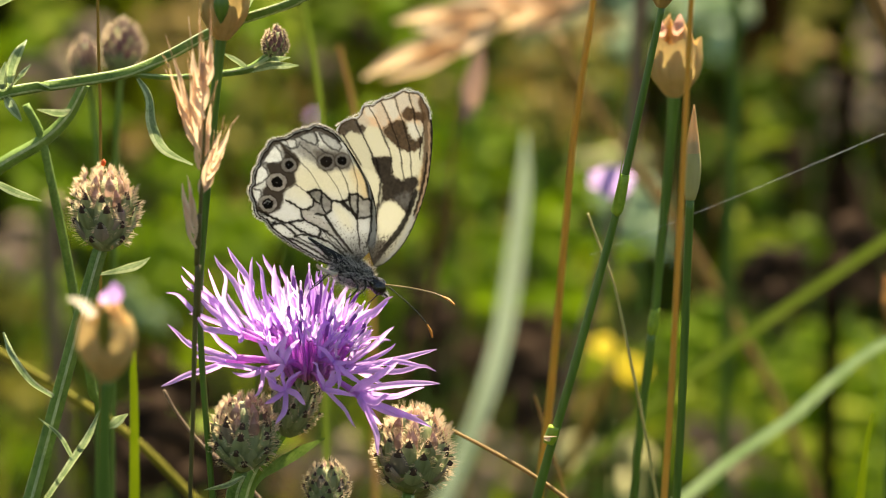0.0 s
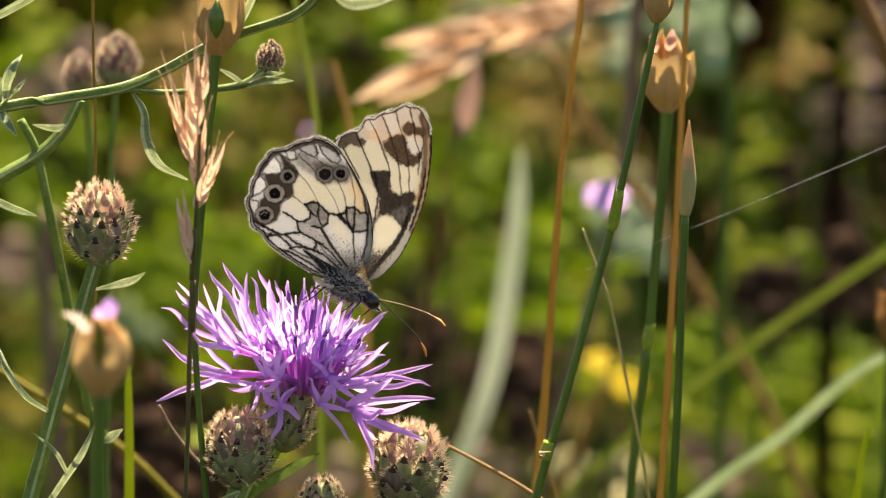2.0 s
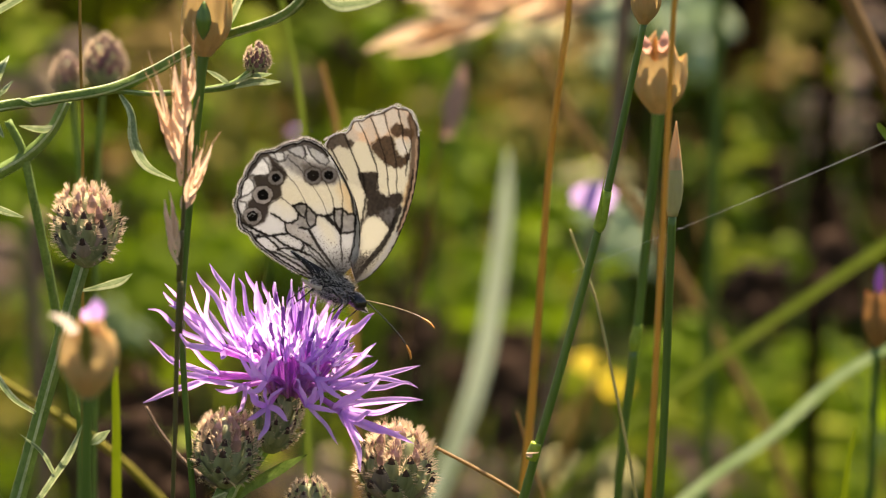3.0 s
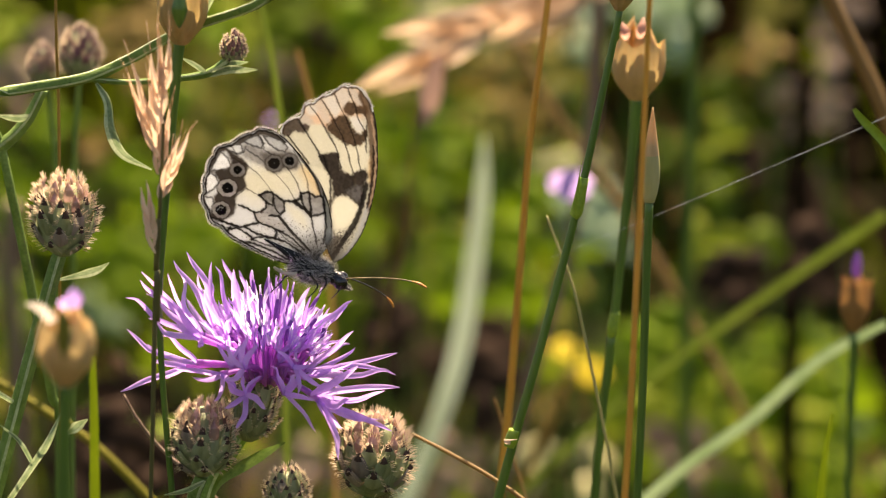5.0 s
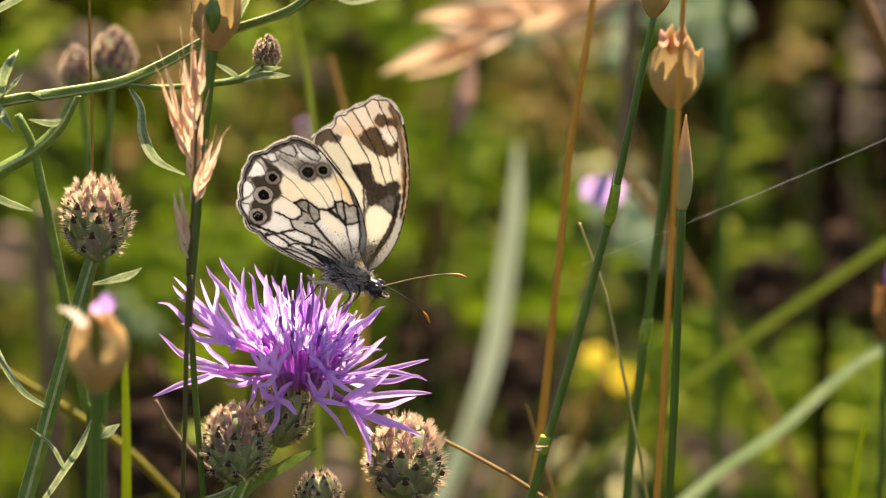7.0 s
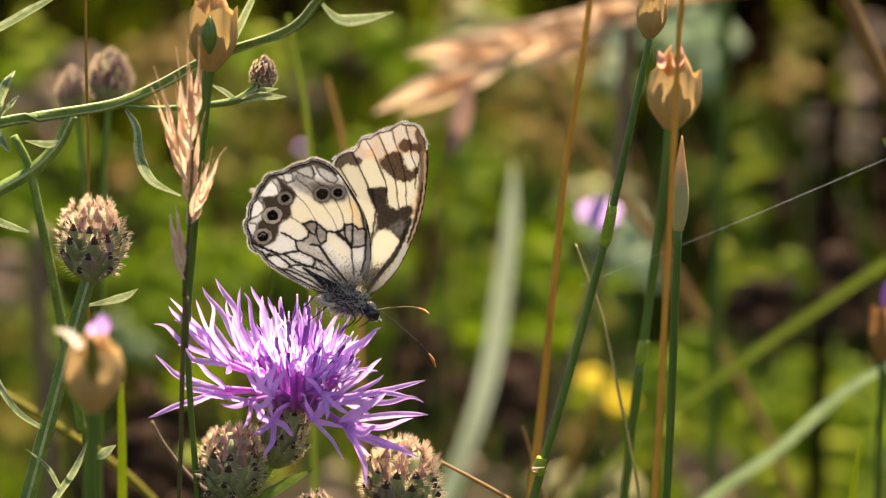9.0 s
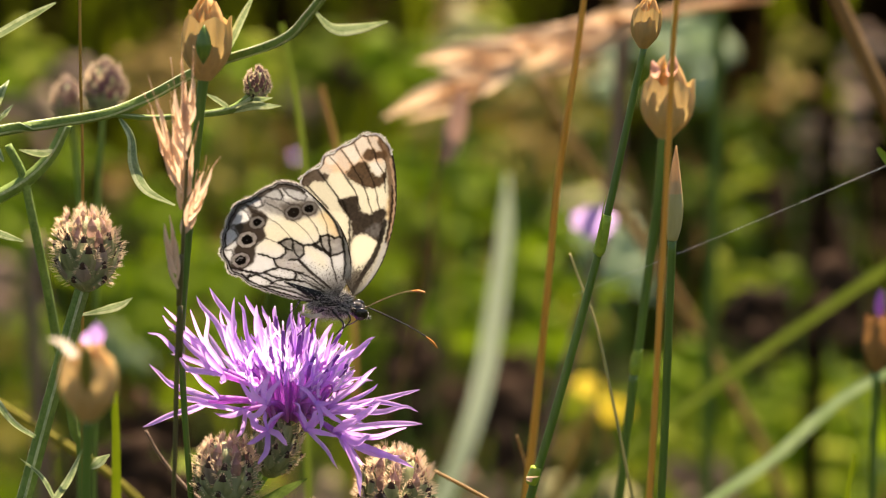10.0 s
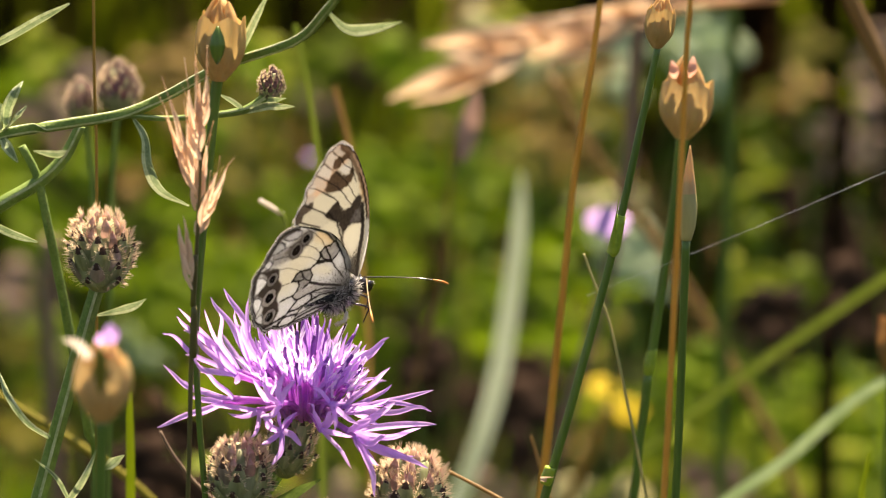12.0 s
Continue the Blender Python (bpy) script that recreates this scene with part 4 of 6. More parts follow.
# blurred blades and stalks behind
blade("grass_blade", [(40.2, 400.0, 421.9), (39.7, 400.0, 408.5), (37.8, 400.0, 391.5), (34.5, 400.0, 370.0), (28.6, 400.0, 349.8), (19.4, 400.0, 326.5)], [0.8, 3.6, 4.8, 5.0, 4.6, 4.4, 4.4, 4.4, 4.4, 4.4, 4.4], M_paleblade, "broad pale green grass blade, out of focus")
blade("grass_blade", [(109.0, 150.0, 432.2), (96.6, 150.0, 425.2), (84.4, 150.0, 414.0), (74.0, 150.0, 406.4), (62.6, 150.0, 396.6)], [1.6, 2.7, 2.8, 2.8, 2.8, 2.8, 2.8, 2.8], M_greyblade, "grey-green blade lying aslant", (0.3, -0.2, 1))
blade("grass_blade", [(121.9, 260.0, 430.5), (106.0, 265.0, 417.9), (89.8, 270.0, 405.0), (71.2, 280.0, 388.2), (54.5, 290.0, 370.3), (42.3, 300.0, 354.6)], [2.1, 2.1, 2.1, 2.0, 2.0, 2.0, 2.0, 2.0], M_midblade, "green blade lying aslant, out of focus", (0.3, -0.2, 1))
blade("grass_blade", [(85.6, 320.0, 474.3), (85.4, 320.0, 447.5), (84.8, 320.0, 421.6), (84.2, 320.0, 399.4), (84.3, 320.0, 349.0)], [2.6]*9, M_stem, "green upright blade, out of focus")
blade("grass_blade", [(-4.9, 120.0, 499.4), (-3.2, 120.0, 490.5), (-1.5, 120.0, 479.6), (-0.9, 120.0, 470.5), (-0.8, 120.0, 446.3)], [1.2]*8, M_midblade, "thin green blade, out of focus")
blade("grass_blade", [(0.6, 170.0, 480.5), (1.9, 170.0, 475.2), (3.5, 170.0, 467.7), (4.7, 170.0, 453.7)], [0.8, 1.2, 1.1, 1.0], M_dry, "thin dry blade, out of focus")
blade("grass_blade", [(-28.5, 40.0, 453.1), (-28.4, 40.0, 444.0), (-28.6, 40.0, 427.5)], [1.0, 1.6, 1.6, 1.6, 1.6], M_grass, "thin bright green blade, out of focus")
plain_stalk("dry_grass_stalk", [(-31.0, 18.0, 519.2), (-31.1, 18.0, 506.6), (-31.0, 18.0, 494.7), (-31.3, 18.0, 475.8)], [0.22, 0.24, 0.24, 0.24], M_ochre, "thin golden stalk behind the branch")
blade("grass_blade", [(89.6, 60.0, 438.0), (88.6, 60.0, 431.4), (87.7, 60.0, 421.9)], [0.5, 1.4, 1.4, 1.4, 1.4], M_grass, "thin green blade, out of focus")
blade("grass_blade", [(94.1, 20.0, 487.4), (88.9, 20.0, 493.5), (87.6, 20.0, 495.2)][::-1] + [(97.8, 20.0, 475.4)], [0.6, 1.8, 1.8, 1.6, 1.6], M_node, "bright green blade tip", (0.3, -0.2, 1))
plain_stalk("dry_grass_stalk", [(45.3, 340.0, 455.8), (55.8, 340.0, 437.5), (66.4, 340.0, 421.6), (78.3, 340.0, 404.3), (89.0, 340.0, 385.5), (99.2, 340.0, 366.6), (108.2, 340.0, 343.3)], [0.9, 1.1, 1.2, 1.2, 1.2], M_dry, "blurred tan stalk lying aslant")
plain_stalk("dry_grass_stalk", [(93.0, 150.0, 502.3), (99.4, 150.0, 488.9), (108.0, 150.0, 471.2), (114.7, 150.0, 450.2)], [1.5], M_dry, "blurred tan stalk, far behind")
ear = plain_stalk("dry_grass_stalk", [(23.7, 260.0, 454.1), (21.9, 260.0, 442.0), (20.7, 260.0, 425.1), (17.7, 260.0, 414.1), (14.1, 260.0, 400.6), (8.7, 260.0, 388.2)], [0.4, 0.5, 0.6, 0.6], M_dry, "blurred thin brown stalk")
part("ear", ribbon(bmesh.new(), [(24.5, 260.0, 449.9), (26.1, 260.0, 456.5), (28.0, 260.0, 465.5)], [1.5, 4.0, 5.0, 4.0, 1.0], (1, -0.3, 0.2), 10, 0.4), M_rosybract, ear, "rosy-tan drooping ear")
plain_stalk("dry_grass_stalk", [(64.1, 300.0, 479.6), (62.8, 300.0, 462.1), (61.5, 300.0, 440.8), (57.2, 300.0, 416.7), (50.9, 300.0, 393.6), (44.1, 300.0, 367.7)], [1.7, 1.7, 1.5, 1.0, 0.8, 0.8], M_rosy, "blurred rosy-brown dead stalk behind")
plain_stalk("dry_grass_stalk", [(139.0, 600.0, 404.8), (138.0, 600.0, 374.3), (136.4, 600.0, 329.8)], [3.0], M_shadebrown, "blurred thick brown stalk, darkened in place of shade")
plain_stalk("dry_grass_stalk", [(-77.6, 420.0, 401.7), (-78.5, 420.0, 379.9), (-77.8, 420.0, 359.4)], [2.0], M_rosy, "blurred pale dry stalk far behind")
broken = plain_stalk("dry_grass_stalk", [(-6.2, 72.4, 475.8), (-5.0, 71.0, 474.0), (-5.0, 68.0, 468.0), (-7.0, 66.0, 456.0), (-10.0, 66.0, 445.0), (-11.4, 66.0, 433.6), (-12.0, 66.0, 420.2)], [0.26], M_midblade, "pale broken stalk behind the butterfly")
part("broken_tip", tube(bmesh.new(), [(-9.4, 75.0, 476.9), (-7.3, 73.6, 475.9), (-5.4, 72.2, 475.0)], [0.3, 0.36, 0.3], 10, 12), M_stub, broken, "bleached broken tip")


def nodding_grass():
    """The beige grass head that hangs into the view; returns the part that nods."""
    pts = rooted([(84.9, 270.0, 483.1), (102.8, 272.3, 488.2), (124.8, 276.8, 486.4), (143.1, 281.3, 460.1), (150.5, 281.3, 410.6)])
    t = thing("oat_grass", pts[-1], "blurred beige nodding grass head", "grass")
    part("stem", tube(bmesh.new(), pts, [0.5, 0.55, 0.6, 0.7, 0.8], 8, 40), M_oat, t)
    up = joint("seed_head", tube(bmesh.new(), [(84.9, 270.0, 483.1), (67.1, 270.0, 481.0), (51.6, 270.0, 477.0), (37.4, 270.0, 473.5), (27.8, 270.0, 469.8)], [0.7, 0.9, 1.0, 0.9, 0.5], 8, 24), M_oat, t, (84.9, 270.0, 483.1))
    ears = (((32.6, 270.0, 470.9), (2.5, 267.7, 456.2), 5.9), ((35.0, 270.0, 473.1), (9.1, 267.7, 468.7), 4.8), ((53.5, 270.0, 477.7), (31.7, 265.5, 466.8), 5.7), ((43.4, 272.3, 474.3), (25.4, 272.3, 472.1), 5.0),
            ((61.2, 270.0, 479.9), (43.4, 270.0, 476.3), 4.8), ((50.4, 267.7, 477.4), (33.7, 265.5, 473.5), 5.0))
    for k, (a, b, w) in enumerate(ears):
        rng = random.Random(k)
        bm = bmesh.new()
        d = Vector(b) - Vector(a)
        s = d.cross(Vector((0, -1, 0))).normalized()
        for j in range(4):
            o = s * w * 0.2 * (1 if j % 2 else -1)
            p = Vector(a) + d * 0.12 * j
            q = p + d * 0.62 + o
            ribbon(bm, [p, (p + q) / 2 + o, q], [w * 0.3, w * 0.75, w * 0.7, w * 0.4, 0.1], s + Vector((0, rng.uniform(-0.4, 0.4), 0)), 8, 0.5)
        sub_part("spikelet", bm, M_oat, up)
    return t, up


oat_base, oat_head = nodding_grass()


def small_flower(name, centre, radius, mat, petals, label, facing=(0, -1, 0.6), heart=M_yellow, seed=0):
    rng = random.Random(seed)
    c, f = Vector(centre), Vector(facing).normalized()
    pts = rooted([c - f * 0.6, c - f * 4 + Vector((1, 0, -8)), c - f * 5 + Vector((2, 0, -60))])
    t = thing(name, pts[-1], label, "wildflower")
    part("stem", tube(bmesh.new(), pts, [0.4, 0.5, 0.6], 8, 30), M_stem, t)
    a = f.orthogonal().normalized()
    b = f.cross(a)
    for k in range(petals):
        w = 6.2832 * k / petals + rng.uniform(-0.15, 0.15)
        d = a * math.cos(w) + b * math.sin(w)
        s = -a * math.sin(w) + b * math.cos(w)
        ww = 6.2832 * radius / petals
        part("petal", ribbon(bmesh.new(), [c + d * radius * 0.1, c + d * radius * 0.6 + f * radius * 0.12, c + d * radius * rng.uniform(0.9, 1.05)], [ww * 0.3, ww * 0.75, ww * 0.95, ww * 0.5], s, 7, 0.15), mat, t)
    part("flower_centre", blob(bmesh.new(), c - f * 0.3, f, radius * 0.2, [radius * 0.1, radius * 0.2, radius * 0.1], 10), heart, t)
    return t


small_flower("lilac_flower", (56.3, 280.0, 433.1), 5.0, M_lilac, 5, "small blurred lilac wildflower on a thin stalk", (0.1, -0.6, 1), M_lilac, 1)
small_flower("lilac_flower", (-18.0, 600.0, 390.3), 1.4, M_lilac, 5, "faint blurred lilac wildflower far behind", (0.1, -0.6, 1), M_lilac, 2)
small_flower("yellow_flower", (63.6, 480.0, 348.8), 4.6, M_yellow, 8, "small blurred yellow wildflower on a thin stalk", (0.2, -0.6, 1), M_yellow, 3)
small_flower("yellow_flower", (68.3, 440.0, 352.3), 5.0, M_yellow, 8, "small blurred yellow wildflower on a thin stalk", (0.1, -0.8, 0.9), M_yellow, 4)


def far_bud():
    pts = rooted([(99.6, 120.0, 438.1), (99.5, 120.0, 425.8), (99.1, 120.0, 405.1)])
    t = thing("pink_stalk", pts[-1], "blurred stalk with an orange-brown calyx and lilac petals", "seed head", "calyx stalks")
    part("stem", tube(bmesh.new(), pts, [0.7], 10, 30), M_stem, t)
    part("calyx", calyx(bmesh.new(), (99.6, 120.0, 437.6), (0.05, 0, 1), 10.0, 2.5, 5, 91, 0.15), M_darkcalyx, t, "orange-brown calyx")
    for lb in calyx_lobes((99.6, 120.0, 437.6), (0.05, 0, 1), 10.0, 2.5, 6, 92):
        part("calyx_lobe", lb, M_darkcalyx, t)
    part("petal", ribbon(bmesh.new(), [(99.9, 120.0, 447.3), (100.0, 120.0, 449.8), (100.2, 120.0, 452.4)], [1.0, 1.9, 1.7, 0.4], (1, 0, 0.2), 8, 0.3), M_anther, t, "withered purple petal")


far_bud()


def silk():
    t = thing("spider_silk", (42.9, 40.0, 468.3), "single glinting strand of spider silk", "spider silk")
    part("strand", tube(bmesh.new(), [(42.9, 40.0, 468.3), (59.7, 36.0, 476.1), (75.8, 32.0, 483.9), (93.2, 28.0, 492.5), (114.5, 24.0, 503.1)], [0.019, 0.023, 0.032, 0.041, 0.048], 5, 60), M_silk, t)


silk()


def herb(centre, size, mat, seed, leaves=4, label="blurred leafy meadow herb behind the flower"):
    """A small leafy herb on its own stalk, size in millimetres."""
    rng = random.Random(seed)
    c = Vector(centre)
    pts = rooted([c, c + Vector((rng.uniform(-3, 3), 2, -12)), c + Vector((rng.uniform(-5, 5), 3, -30))])
    t = thing("meadow_herb", pts[-1], label, "herb", "herbs behind")
    part("stem", tube(bmesh.new(), pts, [0.6, 0.7, 0.8], 7, 20), M_stem, t)
    for k in range(leaves):
        a = 6.2832 * (k + rng.uniform(-0.25, 0.25)) / leaves
        d = Vector((math.cos(a), 0.5 * math.sin(a), math.sin(a) * 0.8 + 0.15)).normalized() * size * rng.uniform(0.6, 1.15)
        s = d.cross(Vector((rng.uniform(-0.3, 0.3), -1, rng.uniform(0.1, 0.7))))
        w = size * rng.uniform(0.3, 0.8)
        part("leaf", ribbon(bmesh.new(), [c, c + d * 0.5 + Vector((0, 0, size * 0.08)), c + d - Vector((0, 0, size * 0.15))], [0.15 * w, 0.75 * w, w, 0.8 * w, 0.1 * w], s, 8, 0.2), mat, t)


for k, (place, size, mat, leaves) in enumerate((
        ((55, 919, 345), 18, M_ochre, 4), ((66, 944, 327), 17, M_ochre, 3), ((52, 969, 322), 15, M_olive, 4), ((179, 894, 362), 15, M_rosy, 3), ((176, 919, 332), 15, M_rosy, 2), ((29, 844, 397), 15, M_ochre, 3), ((-64, 956, 279), 19, M_bright, 5), ((-40, 1019, 271), 19, M_bright, 4), ((-50, 1044, 289), 18, M_bright, 4), ((6, 1019, 308), 18, M_bright, 5), ((-79, 944, 268), 18, M_bright, 4), ((-109, 969, 277), 18, M_bright, 4), ((-124, 1019, 305), 17, M_leaf, 4), ((36, 944, 302), 18, M_bright, 4), ((76, 1019, 294), 17, M_leaf, 4), ((-14, 894, 262), 18, M_bright, 4), ((66, 919, 265), 18, M_bright, 4), ((126, 844, 238), 18, M_bright, 5), ((156, 844, 232), 18, M_bright, 4), ((170, 794, 226), 18, M_bright, 4), ((-33, 1094, 337), 18, M_leaf, 4), ((-62, 1069, 325), 18, M_olive, 4), ((60, 1044, 306), 15, M_olive, 4), ((-137, 944, 291), 18, M_leaf, 4), ((-152, 1044, 336), 18, M_bright, 4), ((-52, 1094, 308), 17, M_olive, 3), ((19, 1094, 318), 17, M_olive, 3), 
        ((-110, 769, 371), 15, M_rosy, 4), ((-72, 794, 371), 14, M_ochre, 4), ((-84, 769, 352), 13, M_ochre, 3), ((3, 894, 369), 17, M_bright, 4), ((-14, 919, 375), 17, M_leaf, 4), ((85, 844, 385), 14, M_glaucous, 4), ((86, 894, 358), 14, M_glaucous, 3), ((104, 894, 375), 13, M_leaf, 3), ((148, 844, 369), 11, M_ochre, 4), ((168, 844, 348), 14, M_rosy, 3), ((38, 944, 365), 15, M_ochre, 4), ((61, 894, 362), 15, M_ochre, 3), 
        ((142, 969, 335), 13, M_leaf, 3), ((120, 944, 350), 14, M_leaf, 3), ((76, 969, 359), 14, M_ochre, 3), ((184, 919, 373), 15, M_rosy, 3), ((163, 969, 368), 14, M_olive, 3), 
        ((155, 769, 263), 15, M_bright, 5), ((165, 744, 262), 14, M_glaucous, 4), ((137, 744, 242), 15, M_bright, 5), ((118, 769, 233), 14, M_bright, 4), ((132, 794, 257), 14, M_leaf, 4), ((165, 719, 245), 15, M_bright, 4), ((-133, 844, 299), 14, M_rosy, 4), ((-81, 844, 292), 15, M_bright, 5), ((-72, 869, 308), 15, M_bright, 4), ((-135, 844, 278), 14, M_olive, 4), ((-125, 894, 312), 15, M_bright, 4), ((-89, 819, 280), 14, M_glaucous, 3), ((37, 794, 224), 14, M_rosy, 3), ((17, 944, 361), 15, M_bright, 4), 
        ((31, 794, 395), 15, M_greenstraw, 4), ((23, 844, 376), 14, M_bright, 4), ((75, 844, 362), 13, M_olive, 4), ((-128, 894, 369), 15, M_bright, 4), ((-64, 894, 346), 14, M_bright, 4), 
        ((1, 844, 335), 14, M_bright, 4), ((11, 906, 309), 15, M_leaf, 4), ((-11, 956, 306), 15, M_bright, 3), ((-50, 806, 309), 15, M_bright, 5), ((-87, 831, 305), 14, M_bright, 4), ((-99, 956, 299), 15, M_leaf, 4), 
        ((34, 956, 317), 19, M_bright, 4), ((42, 1031, 319), 18, M_leaf, 3), ((86, 806, 309), 15, M_glaucous, 4), ((159, 956, 356), 10, M_olive, 3), ((148, 981, 344), 9, M_olive, 3), ((147, 969, 322), 11, M_leaf, 4), 
        ((180, 1006, 328), 14, M_rosy, 2), ((148, 956, 264), 14, M_rosy, 2), ((158, 831, 266), 15, M_bright, 4), ((181, 906, 242), 15, M_bright, 3), ((141, 806, 227), 15, M_bright, 4), ((163, 806, 229), 18, M_bright, 4), 
        ((-89, 956, 359), 14, M_ochre, 3), ((-126, 981, 353), 18, M_rosy, 2), ((-58, 969, 317), 15, M_olive, 4), ((-32, 1056, 331), 15, M_rosy, 2), ((3, 831, 277), 14, M_leaf, 4), 
        ((104, 831, 241), 15, M_bright, 4), ((122, 881, 248), 15, M_bright, 4), ((56, 1081, 325), 18, M_olive, 3), ((90, 1031, 322), 15, M_leaf, 4), 
        ((-136, 931, 271), 15, M_rosy, 2), ((-144, 956, 319), 15, M_bright, 3), ((-125, 881, 256), 15, M_leaf, 4), ((-84, 844, 274), 14, M_leaf, 4), ((-30, 831, 214), 14, M_rosy, 2), ((-13, 806, 227), 11, M_leaf, 3), ((-44, 1006, 289), 15, M_leaf, 4), 
        ((-6, 881, 200), 11, M_rosy, 2), ((46, 956, 193), 14, M_rosy, 2), ((-76, 881, 209), 14, M_rosy, 2), ((-134, 856, 216), 15, M_bright, 3), ((-61, 1006, 355), 15, M_bright, 3), ((30, 956, 279), 14, M_olive, 3),
        ((109, 844, 388), 18, M_glaucous, 4), ((119, 844, 382), 17, M_glaucous, 4), ((105, 894, 370), 14, M_leaf, 3), ((37, 894, 383), 17, M_bright, 4), ((54, 919, 371), 15, M_glaucous, 3), ((81, 681, 346), 14, M_glaucous, 5), ((78, 794, 334), 13, M_bright, 4), ((79, 844, 333), 14, M_olive, 3), ((98, 744, 285), 15, M_bright, 5), ((111, 769, 287), 15, M_bright, 4), ((123, 769, 277), 15, M_bright, 5), ((93, 744, 271), 14, M_bright, 4), ((138, 744, 277), 15, M_bright, 5), ((153, 744, 287), 15, M_bright, 4), ((167, 744, 275), 17, M_bright, 5), ((141, 731, 261), 15, M_bright, 5), ((112, 769, 249), 14, M_rosy, 4), ((129, 769, 249), 15, M_bright, 4), ((169, 744, 256), 15, M_bright, 4), ((68, 794, 255), 14, M_ochre, 3), ((102, 769, 239), 15, M_bright, 4), ((-4, 844, 321), 14, M_bright, 4), ((6, 844, 306), 13, M_bright, 4),
        ((58, 794, 311), 15, M_bright, 5), ((66, 819, 318), 15, M_bright, 4), ((37, 844, 298), 15, M_bright, 4), ((48, 894, 298), 15, M_olive, 3), ((77, 794, 307), 14, M_bright, 4), ((25, 894, 277), 15, M_bright, 4), ((74, 819, 285), 14, M_olive, 4), ((-23, 894, 324), 15, M_bright, 4),
        ((-77, 731, 258), 19, M_shadeleaf, 6), ((-67, 744, 263), 18, M_shadeleaf, 6), ((-89, 731, 247), 18, M_shadeleaf, 5), ((42, 794, 265), 19, M_shadeleaf, 6), ((46, 769, 251), 19, M_shadeleaf, 6), ((138, 894, 272), 19, M_shadeleaf, 6), ((175, 894, 277), 19, M_shadeleaf, 6), ((158, 894, 260), 18, M_shadeleaf, 6), ((16, 844, 261), 18, M_shadeleaf, 5), ((12, 869, 274), 15, M_shadeleaf, 5), ((90, 794, 242), 17, M_shadeleaf, 5), ((174, 944, 293), 19, M_shadeleaf, 6), ((152, 944, 308), 15, M_shadeleaf, 5), ((76, 794, 236), 17, M_shadeleaf, 5), ((-72, 919, 370), 15, M_ochre, 5), ((-7, 919, 368), 18, M_shadeleaf, 5),
        ((142.2, 700.0, 257.5), 16, M_lime, 4), ((153.0, 700.0, 267.1), 15, M_lime, 4), ((134.2, 720.0, 277.2), 15, M_bright, 4), ((98.1, 740.0, 276.0), 14, M_lime, 4), ((116.4, 700.0, 257.5), 15, M_rosy, 3), ((74.3, 760.0, 273.0), 14, M_lime, 3), ((60.7, 760.0, 298.6), 15, M_bright, 4), ((-4.9, 800.0, 351.4), 15, M_bright, 4), ((-105.6, 720.0, 307.3), 14, M_bright, 4), ((-113.3, 700.0, 281.7), 14, M_olive, 4), ((-45.6, 800.0, 388.8), 14, M_bright, 4),
        ((-50, 330, 363), 12, M_shadeleaf, 7), ((-38, 330, 358), 12, M_shadeleaf, 7), ((-45, 360, 367), 11, M_shadeleaf, 6), ((108, 480, 368), 13, M_shadeleaf, 7), ((130, 480, 374), 13, M_shadeleaf, 7), ((16, 440, 365), 10, M_shadeleaf, 6),
        ((40, 560, 320), 15, M_shadeleaf, 6), ((48, 620, 316), 15, M_shadeleaf, 6), ((35, 640, 275), 14, M_rosy, 3), ((63, 660, 270), 15, M_greenstraw, 4), ((79, 660, 266), 14, M_greenstraw, 3), ((105, 660, 273), 14, M_rosy, 3), ((95, 680, 276), 15, M_lime, 4), ((123, 700, 275), 15, M_lime, 4), ((145, 700, 288), 15, M_lime, 4), ((133, 680, 263), 15, M_lime, 4), ((162, 700, 278), 15, M_bright, 4), ((78, 760, 343), 14, M_greenstraw, 4), ((81, 640, 350), 15, M_glaucous, 5), ((130, 800, 346), 15, M_lime, 3), ((128, 800, 334), 14, M_leaf, 3), ((112, 800, 342), 14, M_leaf, 3), ((42, 800, 395), 15, M_lime, 4), ((57, 780, 388), 14, M_greenstraw, 3), ((-11, 700, 257), 14, M_rosy, 3), ((-25, 700, 255), 14, M_rosy, 2),
        ((-113, 760, 395), 14, M_lime, 4), ((-99, 780, 357), 14, M_bright, 4), ((-70, 780, 339), 14, M_bright, 4), ((-36, 800, 385), 14, M_lime, 4), ((-120, 760, 343), 14, M_bright, 4), ((122, 760, 318), 14, M_lime, 3), ((144, 760, 314), 13, M_leaf, 3), ((-50, 760, 298), 14, M_bright, 4), ((41, 700, 312), 12, M_bright, 4), ((-18, 700, 297), 14, M_bright, 4))):
    # the dark brown herbs are added as patches of shade behind the flower
    herb(place, size, mat, k, leaves, *(["dark brown herb added to stand in for meadow shade"] if mat is M_shadeleaf else []))

# ---- butterfly ----
def along(p, line):
    """Distance of each point of p (n x 2) to a polyline."""
    best = np.full(len(p), 1e9)
    q = np.array(line, float)
    for a, b in zip(q, q[1:]):
        ab = b - a
        u = np.clip(((p - a) @ ab) / (ab @ ab), 0, 1)
        best = np.minimum(best, np.hypot(*(p - a - u[:, None] * ab).T))
    return best


def within(p, ring):
    """Which points lie inside a closed ring."""
    q = np.array(ring, float)
    c = np.zeros(len(p), bool)
    for a, b in zip(q, np.roll(q, -1, 0)):
        c ^= ((a[1] > p[:, 1]) != (b[1] > p[:, 1])) & (p[:, 0] < (b[0] - a[0]) * (p[:, 1] - a[1]) / (b[1] - a[1] + 1e-12) + a[0])
    return c


